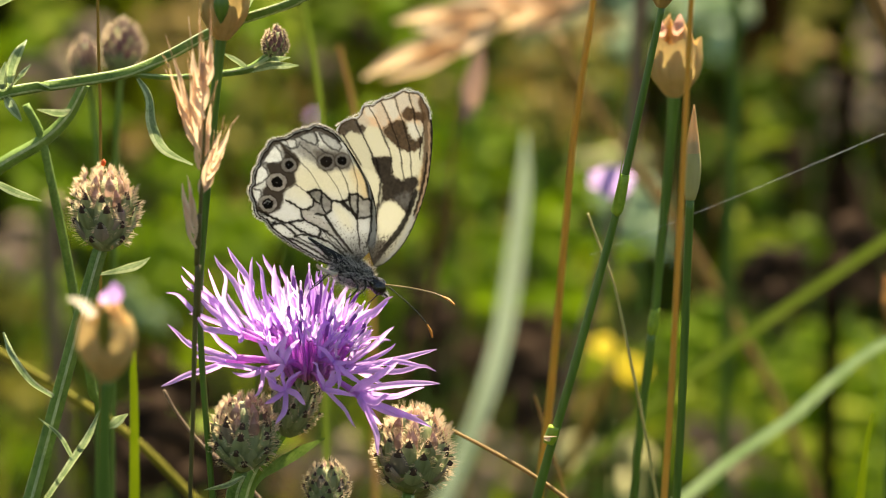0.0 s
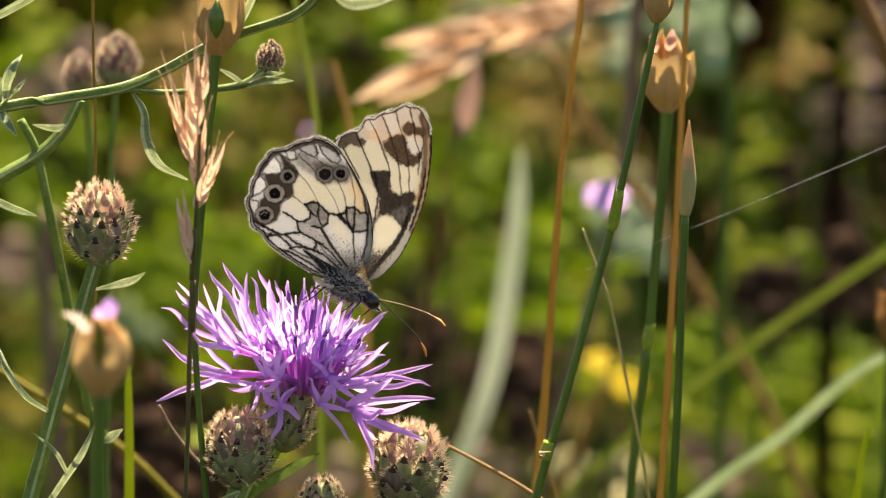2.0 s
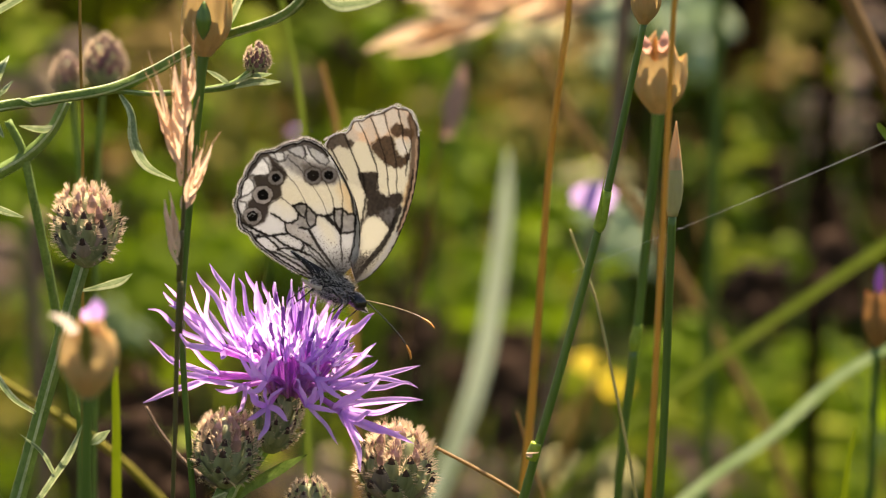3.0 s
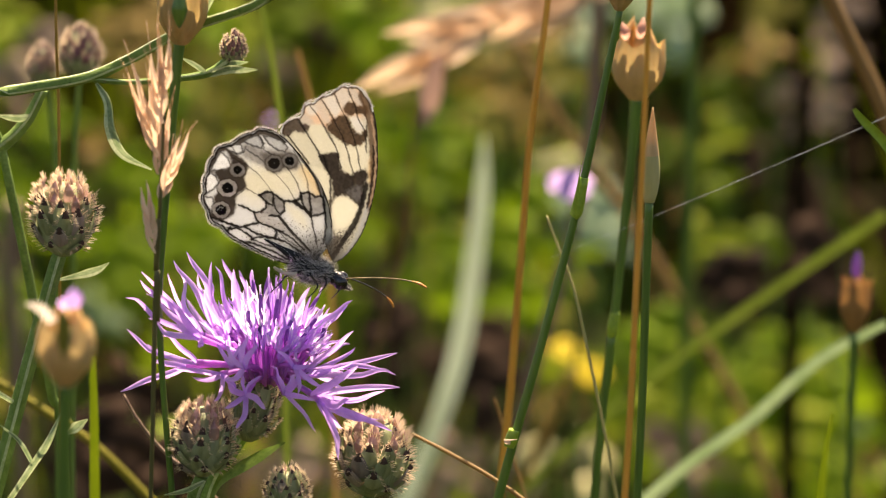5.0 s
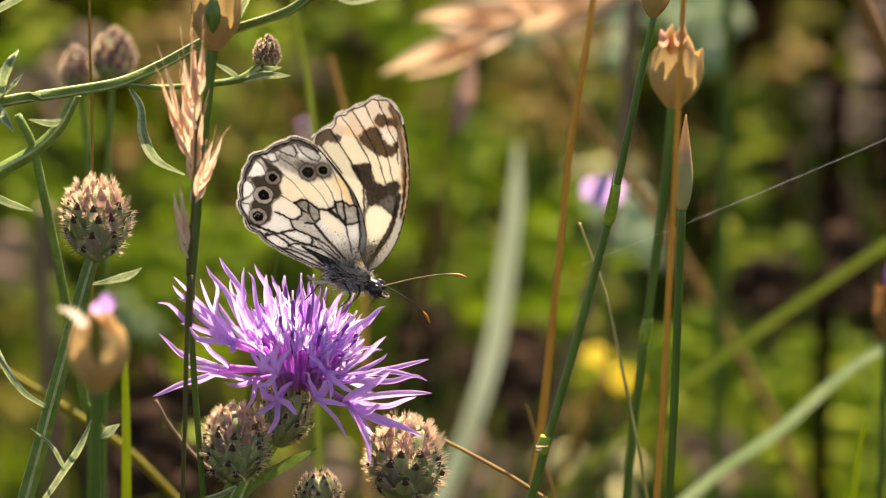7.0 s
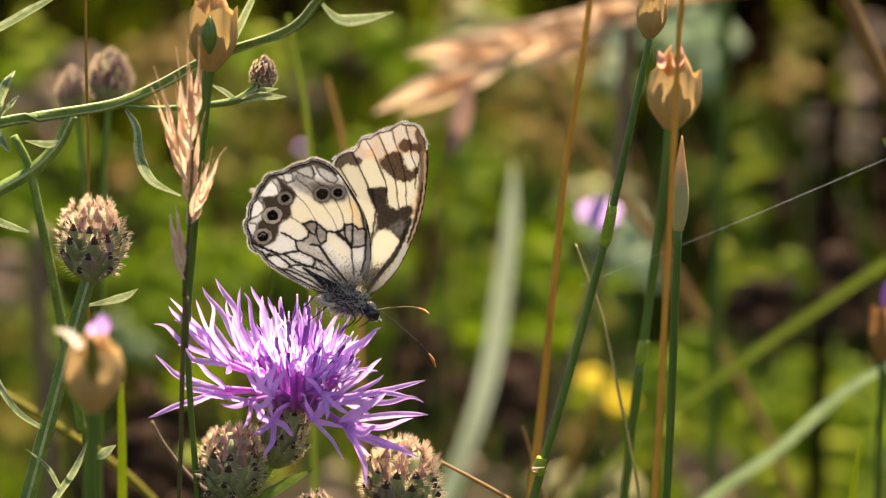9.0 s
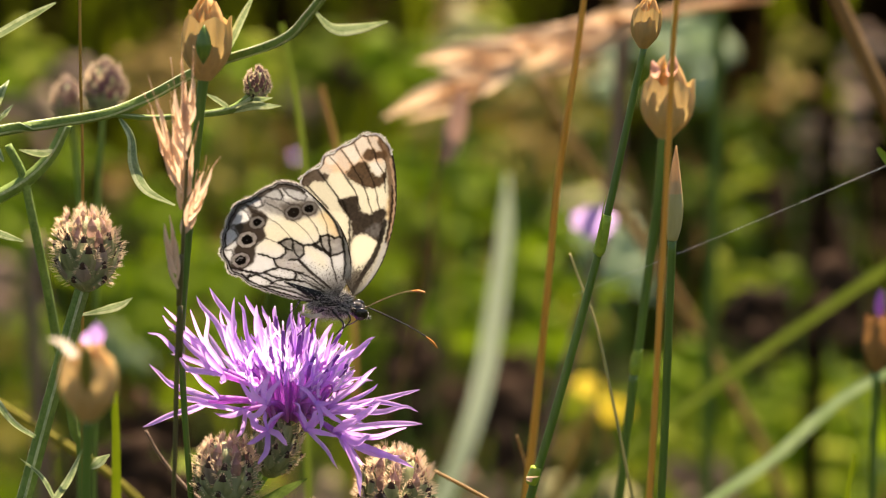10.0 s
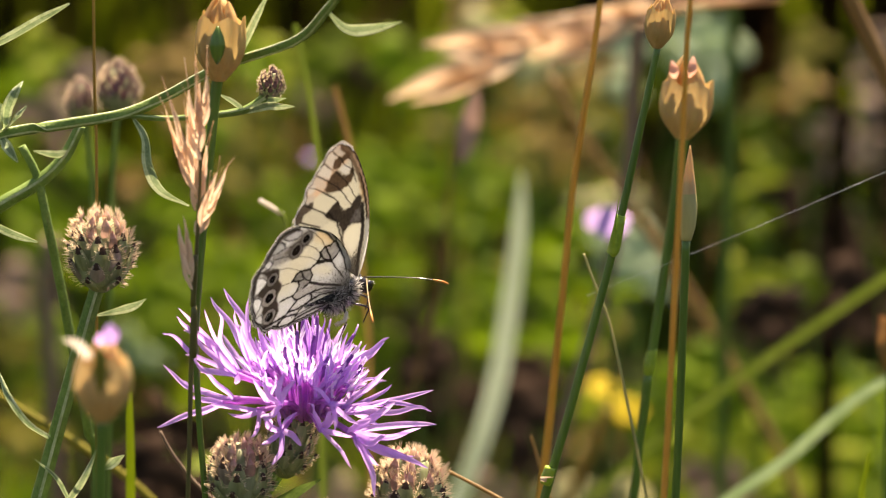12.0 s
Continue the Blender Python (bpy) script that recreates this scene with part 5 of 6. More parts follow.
def patch(p, ring, soft=0.2):
    """1 inside a ring of corners, 0 outside, with a soft ragged edge."""
    n = len(ring)
    ring = ring_curve(list(ring) + list(ring[:3]), n * 4 + 9)[4:n * 4 + 4]
    d = along(p, np.vstack([ring, ring[:1]]))
    d = np.where(within(p, ring), -d, d)
    return np.clip(0.5 - d / (2 * soft), 0, 1)


def line_mask(p, line, width, soft=0.12):
    return np.clip(0.5 + (width / 2 - along(p, line)) / (2 * soft), 0, 1)


def ragged(p, amount):
    """Points shifted by a small wavy noise, so that no edge of the pattern is clean."""
    x, y = p.T
    return p + amount * np.stack([np.sin(5.1 * x + 3.3 * y) + np.sin(11.7 * y - 6.1 * x) * 0.7 + np.sin(23 * x + 17 * y) * 0.4,
                                  np.sin(4.3 * y - 5.7 * x) + np.sin(12.9 * x + 7.7 * y) * 0.7 + np.sin(21 * y - 19 * x) * 0.4], 1)


DARK, CREAM, MILK, GREY, TAN, WARM = (np.array(c) for c in ((0.028, 0.022, 0.018), (0.635, 0.625, 0.55), (0.63, 0.645, 0.65), (0.27, 0.265, 0.26), (0.52, 0.42, 0.34), (0.64, 0.55, 0.40)))


def paint(col, colour, m):
    return col * (1 - m[:, None]) + colour * m[:, None]


def ring_curve(corners, n):
    return np.array([tuple(v)[:2] for v in curve([(*c, 0) for c in corners], n)])


def scalloped(rim, n):
    """The rim with shallow scallops along its outer part."""
    e = ring_curve(rim, n)
    u = np.linspace(0, 1, n)
    o = e - e.mean(0)
    o /= np.hypot(*o.T)[:, None]
    m = np.clip((u - 0.28) / 0.06, 0, 1) * np.clip((0.86 - u) / 0.06, 0, 1)
    return e + o * (m * 0.3 * (np.abs(np.sin(u * 44)) - 0.6))[:, None]


PATTERNS = {}


def wing_mesh(name, root, rim, pattern, bulge, sign, n_rim=520, n_ray=240, heart=None):
    """A wing fanned out from its root (or heart) to its rim, with its scales' colours as an attribute and slightly raised veins."""
    edge = scalloped(rim + rim[:1] if heart else rim, n_rim)
    hub = np.array(heart or root)
    s = np.linspace(0, 1, n_ray) ** 0.85
    p = (hub + (edge[:, None, :] - hub) * s[None, :, None]).reshape(-1, 2)
    if name not in PATTERNS:
        PATTERNS[name] = pattern(p, edge)
    col, raised = PATTERNS[name]
    far = np.hypot(*(p - np.array(root)).T)
    depth = bulge[0] * np.exp(-far / 2.6) + bulge[1] + 0.02 * raised
    co = np.stack([p[:, 0], -sign * depth, p[:, 1]], 1) * MM
    i, j = np.meshgrid(np.arange(n_rim - 1), np.arange(n_ray - 1), indexing="ij")
    a = (i * n_ray + j).ravel()
    me = bpy.data.meshes.new(name)
    me.from_pydata(co.tolist(), [], np.stack([a, a + 1, a + n_ray + 1, a + n_ray], 1).tolist())
    me.polygons.foreach_set("use_smooth", [True] * len(me.polygons))
    at = me.color_attributes.new("scales", "FLOAT_COLOR", "POINT")
    at.data.foreach_set("color", np.concatenate([col, np.ones((len(col), 1))], 1).astype(np.float32).ravel())
    me.materials.append(M_wing)
    return me


HIND_ROOT, FORE_ROOT = (0.28, 1.44), (1.59, 1.25)
HIND_RIM = [(2.53, 3.36), (2.92, 6.42), (2.63, 9.85), (1.75, 12.89), (0.34, 15.55), (-1.14, 17.90), (-2.43, 19.64), (-3.91, 20.85), (-5.96, 21.34), (-7.63, 20.85), (-9.68, 20.02), (-12.11, 19.15), (-13.12, 18.12), (-13.88, 16.69), (-14.64, 15.17), (-15.03, 13.46), (-15.49, 11.94), (-15.18, 10.04), (-14.56, 8.13), (-13.15, 6.80), (-11.30, 4.96), (-8.70, 3.17), (-6.08, 1.67), (-3.84, 0.60), (-2.16, -0.01)]
FORE_RIM = [(2.52, 0.52), (3.84, 0.98), (5.53, 2.36), (7.40, 4.89), (8.90, 8.32), (10.21, 12.70), (10.78, 16.69), (10.96, 20.47), (10.63, 22.92), (9.96, 24.92), (8.74, 26.05), (7.25, 26.47), (5.77, 25.98), (4.10, 25.30), (2.61, 24.70), (1.12, 24.17), (0.19, 22.81), (-1.68, 21.98), (-2.80, 21.07), (-2.54, 19.64), (-0.92, 16.99), (0.71, 14.03), (1.74, 10.99), (1.95, 7.56), (1.60, 3.74)]


SMOKE, BROWN = np.array((0.13, 0.108, 0.09)), np.array((0.22, 0.16, 0.11))


def dusted(col, amount, seed):
    """Single scales lighter or darker than their neighbours."""
    return col * (1 + amount * (np.random.RandomState(seed).rand(len(col), 1) - 0.5))


def blotch(p, seed, fine=1.0):
    """A cloudy value from 0 to 1 for each point, with grain of about half a millimetre."""
    rs = np.random.RandomState(seed)
    v = np.zeros(len(p))
    for k in range(14):
        a, w = rs.uniform(0, 6.283), rs.uniform(2.0, 9.0) * fine
        v += np.sin(w * (p[:, 0] * math.cos(a) + p[:, 1] * math.sin(a)) + rs.uniform(0, 6.283) + 1.3 * np.sin(0.7 * w * (p[:, 1] * math.cos(a) - p[:, 0] * math.sin(a)) + k))
    return np.clip(0.5 + v / 10.0, 0, 1)


def hind_pattern(p, edge):
    q = ragged(p, 0.05)
    rnd = np.random.RandomState(3).rand(len(p))
    cloud = blotch(p, 3)
    col = np.tile(MILK * 0.97, (len(p), 1))
    raised = np.zeros(len(p))
    # cream flush over the disc, warmer towards the leading edge
    col = paint(col, CREAM, np.clip(1.3 - along(q, [(-7.34, 13.31), (-3.25, 13.42), (0.46, 13.10)]) / 3.6, 0, 1))
    col = paint(col, WARM, np.clip(1.2 - along(q, [(0.15, 14.34), (1.06, 12.54), (1.45, 11.22)]) / 1.3, 0, 1) * 0.75)
    col = paint(col, CREAM, patch(q, [(-3.73, 9.68), (-2.23, 9.30), (-0.86, 8.09), (-0.59, 6.02), (-1.93, 6.40)], 0.6) * 0.8)
    far = along(q, edge)
    outer = within(p, [(-18.92, -1.90), (-20.04, 24.46), (-1.19, 25.02), (-0.92, 19.43), (-5.08, 17.50), (-9.77, 12.83), (-7.85, 6.67), (-1.61, -3.60)]) * 1.0
    # grey haze above the upper eye-spots, dark cloud round the lower ones
    col = paint(col, GREY * 1.25, patch(q, [(-9.07, 18.87), (-7.20, 19.09), (-5.94, 18.38), (-4.46, 18.09), (-3.28, 17.47), (-1.82, 17.75), (-0.60, 16.22), (-0.94, 14.80), (-2.90, 14.75), (-4.28, 14.47), (-5.64, 15.50), (-6.82, 16.13), (-8.50, 17.24)], 0.35) * (0.62 + 0.3 * cloud))
    col = paint(col, SMOKE, patch(q, [(-6.06, 17.47), (-4.59, 17.51), (-2.61, 17.24), (-1.44, 16.77), (-1.13, 15.30), (-2.17, 14.77), (-3.34, 15.24), (-4.29, 14.55), (-5.38, 15.26)], 0.35) * 0.55)
    col = paint(col, SMOKE * 0.9, patch(q, [(-12.54, 16.30), (-10.42, 16.36), (-11.02, 18.82), (-9.58, 17.70), (-8.56, 16.74), (-8.18, 15.60), (-8.85, 14.26), (-8.86, 12.69), (-10.29, 11.83), (-10.70, 9.91), (-11.38, 8.82), (-13.15, 8.20), (-14.66, 8.98), (-13.73, 10.17), (-13.63, 11.66), (-12.87, 12.75), (-12.52, 14.00), (-13.07, 15.47)], 0.2) * 0.95)
    col = paint(col, SMOKE, np.clip((1.25 - far) / 0.35, 0, 1) * outer * within(p, [(-19.41, 9.69), (-20.04, 24.46), (-1.19, 25.02), (-0.79, 16.79), (-11.46, 14.03)]) * 0.9)
    # pale cells along the margin, edged in dark brown
    for ring, tone in (([(-11.82, 18.47), (-10.88, 17.42), (-10.56, 15.95), (-12.19, 15.74), (-13.65, 15.78), (-12.89, 16.95)], 1.08), ([(-13.97, 15.52), (-12.97, 14.97), (-12.67, 13.83), (-13.61, 12.98), (-14.73, 12.37), (-14.48, 14.19)], 1.08), ([(-15.04, 12.03), (-13.88, 11.73), (-13.66, 10.33), (-14.43, 9.40), (-15.06, 10.63)], 1.0),
                       ([(-11.02, 18.90), (-10.06, 19.17), (-8.84, 19.29), (-8.62, 18.06), (-9.42, 17.79), (-10.27, 18.34)], 1.0), ([(-8.36, 19.55), (-7.25, 20.16), (-6.11, 20.27), (-5.48, 18.97), (-5.94, 18.38), (-7.19, 18.92)], 0.78), ([(-5.37, 20.13), (-4.22, 19.91), (-2.95, 19.21), (-2.17, 18.16), (-2.54, 17.49), (-3.63, 17.87), (-4.74, 18.91)], 0.8),
                       ([(-14.22, 8.25), (-12.82, 8.04), (-10.82, 7.18), (-11.62, 6.74), (-13.12, 7.37)], 1.0)):
        col = paint(col, MILK * tone * (0.93 + 0.1 * cloud[:, None]), patch(q, ring, 0.13))
        col = paint(col, DARK * 1.6, line_mask(q, ring + [ring[0]], 0.2, 0.13) * 0.85)
    # grey cells of the jagged band across the middle
    for ring, c in (([(-7.01, 11.50), (-6.04, 11.86), (-5.22, 11.71), (-5.17, 10.64), (-5.72, 10.29), (-6.58, 11.10)], 0.9), ([(-4.94, 11.06), (-3.66, 10.10), (-3.84, 8.68), (-4.40, 8.33), (-5.10, 9.23), (-5.15, 10.31)], 1.1), ([(-6.21, 10.28), (-5.11, 9.39), (-4.72, 8.16), (-5.88, 8.30), (-7.22, 8.93), (-6.26, 9.53)], 1.2),
                    ([(-0.92, 11.00), (-0.01, 11.02), (0.14, 7.95), (-0.73, 8.76), (-1.04, 10.16)], 1.3), ([(0.19, 10.19), (2.00, 10.24), (2.03, 8.00), (0.31, 7.79)], 1.3), ([(-7.95, 8.91), (-6.72, 8.77), (-4.77, 7.41), (-3.21, 5.79), (-1.82, 4.16), (-3.69, 5.44), (-6.04, 6.63), (-7.55, 7.34)], 1.7)):
        col = paint(col, GREY * c, patch(q, ring, 0.14) * (0.55 + 0.4 * cloud))
    # veins: hair-thin over the disc
    for v in ([(-10.14, 17.36), (-8.45, 16.17), (-6.74, 14.57), (-5.59, 12.69), (-4.95, 11.22)], [(-8.24, 18.57), (-6.45, 17.05), (-5.15, 15.43), (-3.93, 13.90), (-2.78, 12.27), (-2.02, 10.14)], [(-5.77, 18.30), (-3.56, 16.55), (-2.33, 14.68), (-1.42, 12.81), (-1.01, 11.16)], [(-1.32, 17.60), (-0.57, 15.56), (0.04, 13.34), (0.14, 11.19)],
              [(-10.21, 11.83), (-8.78, 12.61), (-7.25, 11.49)], [(-9.59, 17.79), (-10.22, 19.17)], [(-8.54, 17.98), (-8.09, 18.90)], [(-5.45, 18.31), (-5.86, 20.11)]):
        m = line_mask(q, v, 0.1, 0.09)
        raised = np.maximum(raised, m)
        col = paint(col, DARK * 1.4, m * 0.85)
    # bold black veins and the outline of the band
    for v, w in (([(-7.01, 11.50), (-5.80, 11.86), (-5.13, 11.63), (-3.67, 10.26), (-2.10, 10.05), (-1.22, 10.41), (-1.09, 11.16), (0.14, 11.19), (1.00, 10.46), (2.07, 10.49)], 0.36), ([(-7.01, 11.50), (-6.14, 10.36), (-6.34, 9.53), (-7.13, 8.93), (-8.12, 8.99), (-9.22, 9.79), (-10.14, 10.26)], 0.3), ([(-6.14, 10.36), (-5.37, 9.72), (-5.16, 10.55)], 0.26),
                 ([(-5.13, 11.63), (-5.07, 10.39), (-5.02, 9.23), (-4.40, 8.25), (-3.76, 8.77), (-3.58, 10.10)], 0.26), ([(-2.10, 10.05), (-1.41, 9.32), (-0.73, 8.76), (-0.02, 7.78)], 0.62), ([(-1.00, 11.08), (-1.03, 10.00), (-0.64, 8.68)], 0.28), ([(0.14, 11.19), (0.15, 9.36), (0.06, 7.78)], 0.34), ([(2.07, 10.49), (2.11, 8.00), (1.62, 7.82), (-0.01, 7.61)], 0.34),
                 ([(-0.02, 7.78), (0.16, 5.87), (0.43, 3.55)], 0.24), ([(2.11, 7.92), (2.05, 5.92), (1.34, 3.49)], 0.24), ([(-5.88, 8.30), (-4.63, 8.08), (-3.13, 5.71), (-1.81, 3.99), (-0.76, 2.68)], 0.36), ([(-8.12, 8.99), (-7.99, 7.91), (-7.55, 7.34), (-6.21, 6.71), (-4.69, 5.84), (-2.99, 4.55), (-1.51, 2.83)], 0.3),
                 ([(-13.24, 8.28), (-11.98, 7.65), (-10.73, 7.10), (-10.07, 6.95), (-9.02, 7.22), (-7.80, 7.34)], 0.34), ([(-9.74, 6.96), (-8.22, 5.83), (-6.55, 5.13), (-5.47, 4.82), (-5.26, 5.66), (-5.36, 6.07), (-4.36, 5.76)], 0.34), ([(-5.47, 4.82), (-3.95, 4.11), (-2.76, 3.14), (-1.72, 2.16)], 0.3), ([(-4.86, 5.83), (-3.98, 4.61), (-2.43, 3.31)], 0.14),
                 ([(-11.80, 7.07), (-12.34, 6.56), (-11.81, 5.49), (-10.38, 4.78), (-8.98, 4.48), (-7.30, 3.61), (-5.86, 2.81), (-4.33, 1.68), (-2.82, 1.13)], 0.34), ([(-12.11, 6.90), (-10.72, 6.85), (-9.19, 5.64), (-8.84, 5.07)], 0.3), ([(-9.00, 4.90), (-8.44, 5.24), (-7.12, 5.19), (-5.71, 4.81), (-4.46, 4.34)], 0.28), ([(-8.75, 4.90), (-6.73, 3.87), (-5.07, 3.33), (-3.22, 2.46)], 0.2),
                 ([(-10.21, 4.62), (-8.35, 3.42), (-6.41, 2.30), (-4.55, 1.09), (-2.80, 0.63)], 0.24), ([(-6.09, 4.06), (-4.73, 3.26), (-3.35, 1.79)], 0.14), ([(-14.82, 8.90), (-13.49, 8.52), (-12.65, 7.96)], 0.3)):
        m = line_mask(q, v, w, 0.1)
        raised = np.maximum(raised, m)
        col = paint(col, DARK, m * 0.95)
    # eye-spots: pale ring, black heart
    for (x, y), r, hole, pale in (((-12.82, 9.78), 1.35, 0.85, 1.5), ((-11.49, 12.95), 1.45, 0.88, 1.7), ((-9.73, 15.47), 1.15, 0.68, 1.25), ((-4.35, 15.95), 1.28, 0.9, 1.15), ((-2.07, 16.10), 1.1, 0.72, 1.1)):
        d = np.hypot(q[:, 0] - x, (q[:, 1] - y) * 1.05)
        col = paint(col, SMOKE * 0.8, np.clip((r + 0.28 - d) / 0.18, 0, 1) * 0.6)
        col = paint(col, GREY * pale, np.clip((r - d) / 0.14, 0, 1) * np.clip((d - hole + 0.1) / 0.14, 0, 1) * (0.65 + 0.3 * cloud))
        col = paint(col, DARK * (1.8 if r == 1.28 else 0.8), np.clip((hole - d) / 0.14, 0, 1))
        col = paint(col, GREY * 1.2, np.clip((0.12 - d) / 0.06, 0, 1) * 0.6)
    col = paint(col, MILK * 0.7, line_mask(q, [(-13.30, 9.76), (-13.00, 10.19), (-12.50, 10.12)], 0.14, 0.08) * 0.85)
    # margin: two dark lines with a pale line between
    col = paint(col, DARK * 1.2, np.clip((0.62 - far) / 0.12, 0, 1) * outer * 0.92)
    col = paint(col, MILK * 0.85, np.clip((0.36 - far) / 0.08, 0, 1) * outer * (0.6 + 0.4 * cloud))
    col = paint(col, DARK, np.clip((0.20 - far) / 0.08, 0, 1))
    lead = [(-2.76, 20.20), (-1.57, 19.41), (-0.67, 17.79), (0.50, 15.59), (1.52, 13.30), (2.06, 10.57)]
    col = paint(col, DARK * 1.3, line_mask(q, lead, 0.75, 0.15) * 0.85)
    col = paint(col, GREY * 2.2, line_mask(q, lead, 0.2, 0.1) * 0.9)
    # loose dark scales, thickest near the body
    near = np.hypot(*(p - np.array(HIND_ROOT)).T)
    col = paint(col, DARK * 1.6, np.clip(1.2 - near / 3.6, 0, 1) * 0.93 * (0.45 + 0.55 * (rnd > 0.45)))
    low = within(p, [(-14.48, 8.58), (-7.15, 9.18), (2.08, 5.25), (2.50, -3.09), (-13.94, -3.46)])
    col = paint(col, DARK * 1.5, (blotch(p, 5, 3.2) > np.where(low, 0.82, 1.2) + near / 60 - 0.22 * np.exp(-near / 4)) * 0.75)
    return np.clip(dusted(col, 0.2, 1), 0.01, 0.92), raised


def fore_pattern(p, edge):
    q = ragged(p, 0.06)
    rnd = np.random.RandomState(4).rand(len(p))
    cloud = blotch(p, 4)
    col = np.tile(CREAM * 0.9, (len(p), 1))
    far = along(q, edge)
    # pinkish-brown apex, paler along the rim
    col = paint(col, TAN * 1.3, patch(q, [(1.12, 24.68), (5.14, 26.19), (8.83, 26.14), (10.21, 23.29), (9.09, 21.20), (6.58, 21.95), (3.81, 20.06), (1.71, 20.99), (-0.00, 22.42)], 0.5) * (0.6 + 0.4 * cloud))
    for ring, c, tone in (([(1.15, 23.94), (2.10, 24.62), (2.83, 23.16), (2.04, 22.48), (1.37, 22.79)], 0.85, 1.0), ([(-0.23, 22.00), (0.70, 23.10), (1.91, 21.82), (1.31, 20.81), (0.46, 21.28)], 0.6, 0.85), ([(2.35, 24.63), (3.40, 24.91), (4.50, 22.55), (4.08, 21.06), (3.22, 21.86)], 0.55, 0.9),
                          ([(3.72, 25.00), (5.17, 25.54), (6.11, 23.09), (5.35, 21.92), (4.84, 22.23)], 0.85, 1.0), ([(5.57, 25.71), (7.11, 26.09), (7.86, 24.30), (7.08, 23.45), (6.36, 23.10)], 0.75, 0.95), ([(7.61, 25.94), (8.96, 25.32), (9.48, 23.19), (8.82, 23.17), (8.20, 23.98)], 0.7, 0.85),
                          ([(7.35, 21.40), (8.24, 21.75), (8.94, 20.95), (9.00, 19.71), (8.21, 19.19), (7.58, 20.16)], 0.95, 1.0), ([(9.03, 22.44), (9.59, 22.70), (9.64, 20.22), (9.24, 19.88)], 0.5, 0.9)):
        col = paint(col, (MILK * 0.8 + WARM * 0.2) * tone, patch(q, ring, 0.25) * c)
    # cream cells between the veins
    for ring, tone in (([(-1.35, 19.91), (-0.48, 20.51), (0.44, 20.13), (1.44, 18.18), (2.17, 16.71), (2.14, 15.55), (1.18, 15.19), (0.06, 16.15), (-0.85, 18.11)], 0.94), ([(1.23, 20.73), (3.27, 20.87), (4.02, 19.07), (4.67, 17.60), (4.80, 16.61), (2.84, 16.40), (2.23, 17.04)], 1.0), ([(0.12, 15.00), (2.19, 14.64), (3.40, 13.35), (3.55, 12.11), (3.01, 9.77), (2.11, 11.24), (1.18, 13.37)], 1.02),
                       ([(4.54, 18.59), (6.03, 18.30), (6.50, 17.16), (6.85, 13.52), (5.78, 13.58), (4.94, 15.46)], 1.0), ([(6.33, 17.32), (7.72, 17.52), (8.01, 13.55), (6.70, 13.35)], 1.02), ([(7.73, 17.36), (9.27, 17.73), (9.15, 15.24), (8.58, 13.57), (7.92, 13.55)], 1.0)):
        col = paint(col, CREAM * tone, patch(q, ring, 0.2))
    col = paint(col, WARM * 1.05, patch(q, [(9.54, 15.75), (10.26, 16.10), (10.00, 13.27), (9.10, 11.59), (8.79, 12.74)], 0.25) * 0.85)
    # dark patches, ragged and cloudy
    for ring, c, m in (([(2.34, 16.55), (4.80, 16.61), (5.02, 15.54), (5.19, 13.89), (6.62, 13.18), (7.02, 13.44), (8.49, 13.81), (8.88, 12.66), (8.20, 11.48), (7.58, 8.97), (6.86, 8.54), (5.97, 9.76), (5.12, 10.32), (3.98, 10.13), (3.53, 9.28), (3.61, 12.52), (3.04, 14.00), (2.47, 15.64)], SMOKE * 0.85, 0.96),
                       ([(3.79, 20.39), (4.96, 21.66), (6.17, 22.02), (7.10, 21.55), (7.50, 20.08), (8.38, 19.11), (9.34, 19.55), (9.32, 18.31), (7.97, 17.36), (6.56, 17.66), (5.36, 18.61)], BROWN * 0.75, 0.92), ([(6.53, 22.94), (7.23, 23.79), (8.13, 23.89), (8.74, 23.17), (9.90, 23.04), (9.72, 21.71), (8.47, 22.09), (7.24, 21.97)], BROWN * 0.75, 0.9),
                       ([(-2.82, 21.44), (-0.56, 22.08), (0.29, 21.44), (1.29, 21.14), (1.32, 20.65), (0.36, 20.04), (-0.88, 20.34), (-1.59, 19.74), (-2.59, 20.21)], SMOKE * 1.3, 0.9)):
        col = paint(col, c * (0.8 + 0.5 * cloud[:, None]), np.clip((patch(q, ring, 0.32) - 0.5) * 1.8 + 0.5 + (cloud - 0.5) * 0.7, 0, 1) * m)
    col = paint(col, GREY * 1.1, patch(q, [(5.43, 10.66), (6.47, 11.35), (7.71, 11.39), (7.48, 9.38), (6.84, 8.95), (5.96, 10.01)], 0.3) * (0.4 + 0.5 * cloud))
    raised = np.zeros(len(p))
    for v, w in (([(-0.24, 22.33), (0.94, 19.89), (2.15, 17.12), (2.55, 15.64)], 0.24), ([(1.54, 24.28), (2.61, 22.66), (3.63, 20.22), (4.74, 17.77), (5.16, 14.47)], 0.18), ([(3.39, 24.99), (4.96, 21.66), (6.22, 17.81), (6.77, 13.52)], 0.15), ([(5.32, 25.79), (6.30, 22.77), (7.27, 19.74), (7.74, 17.03), (7.92, 13.55)], 0.13), ([(7.35, 26.26), (8.14, 23.65), (8.51, 21.18), (9.19, 19.38), (9.10, 16.24)], 0.15), ([(9.11, 25.49), (9.57, 23.11), (9.70, 20.64), (9.18, 17.89)], 0.15),
                 ([(2.76, 16.39), (3.50, 13.18), (3.09, 9.85), (2.82, 6.94), (2.55, 4.02)], 0.26), ([(-1.92, 19.90), (-0.67, 17.62), (0.59, 15.51)], 0.2)):
        m = line_mask(q, v, w, 0.1)
        raised = np.maximum(raised, m)
        col = paint(col, DARK * 1.7, m * 0.85)
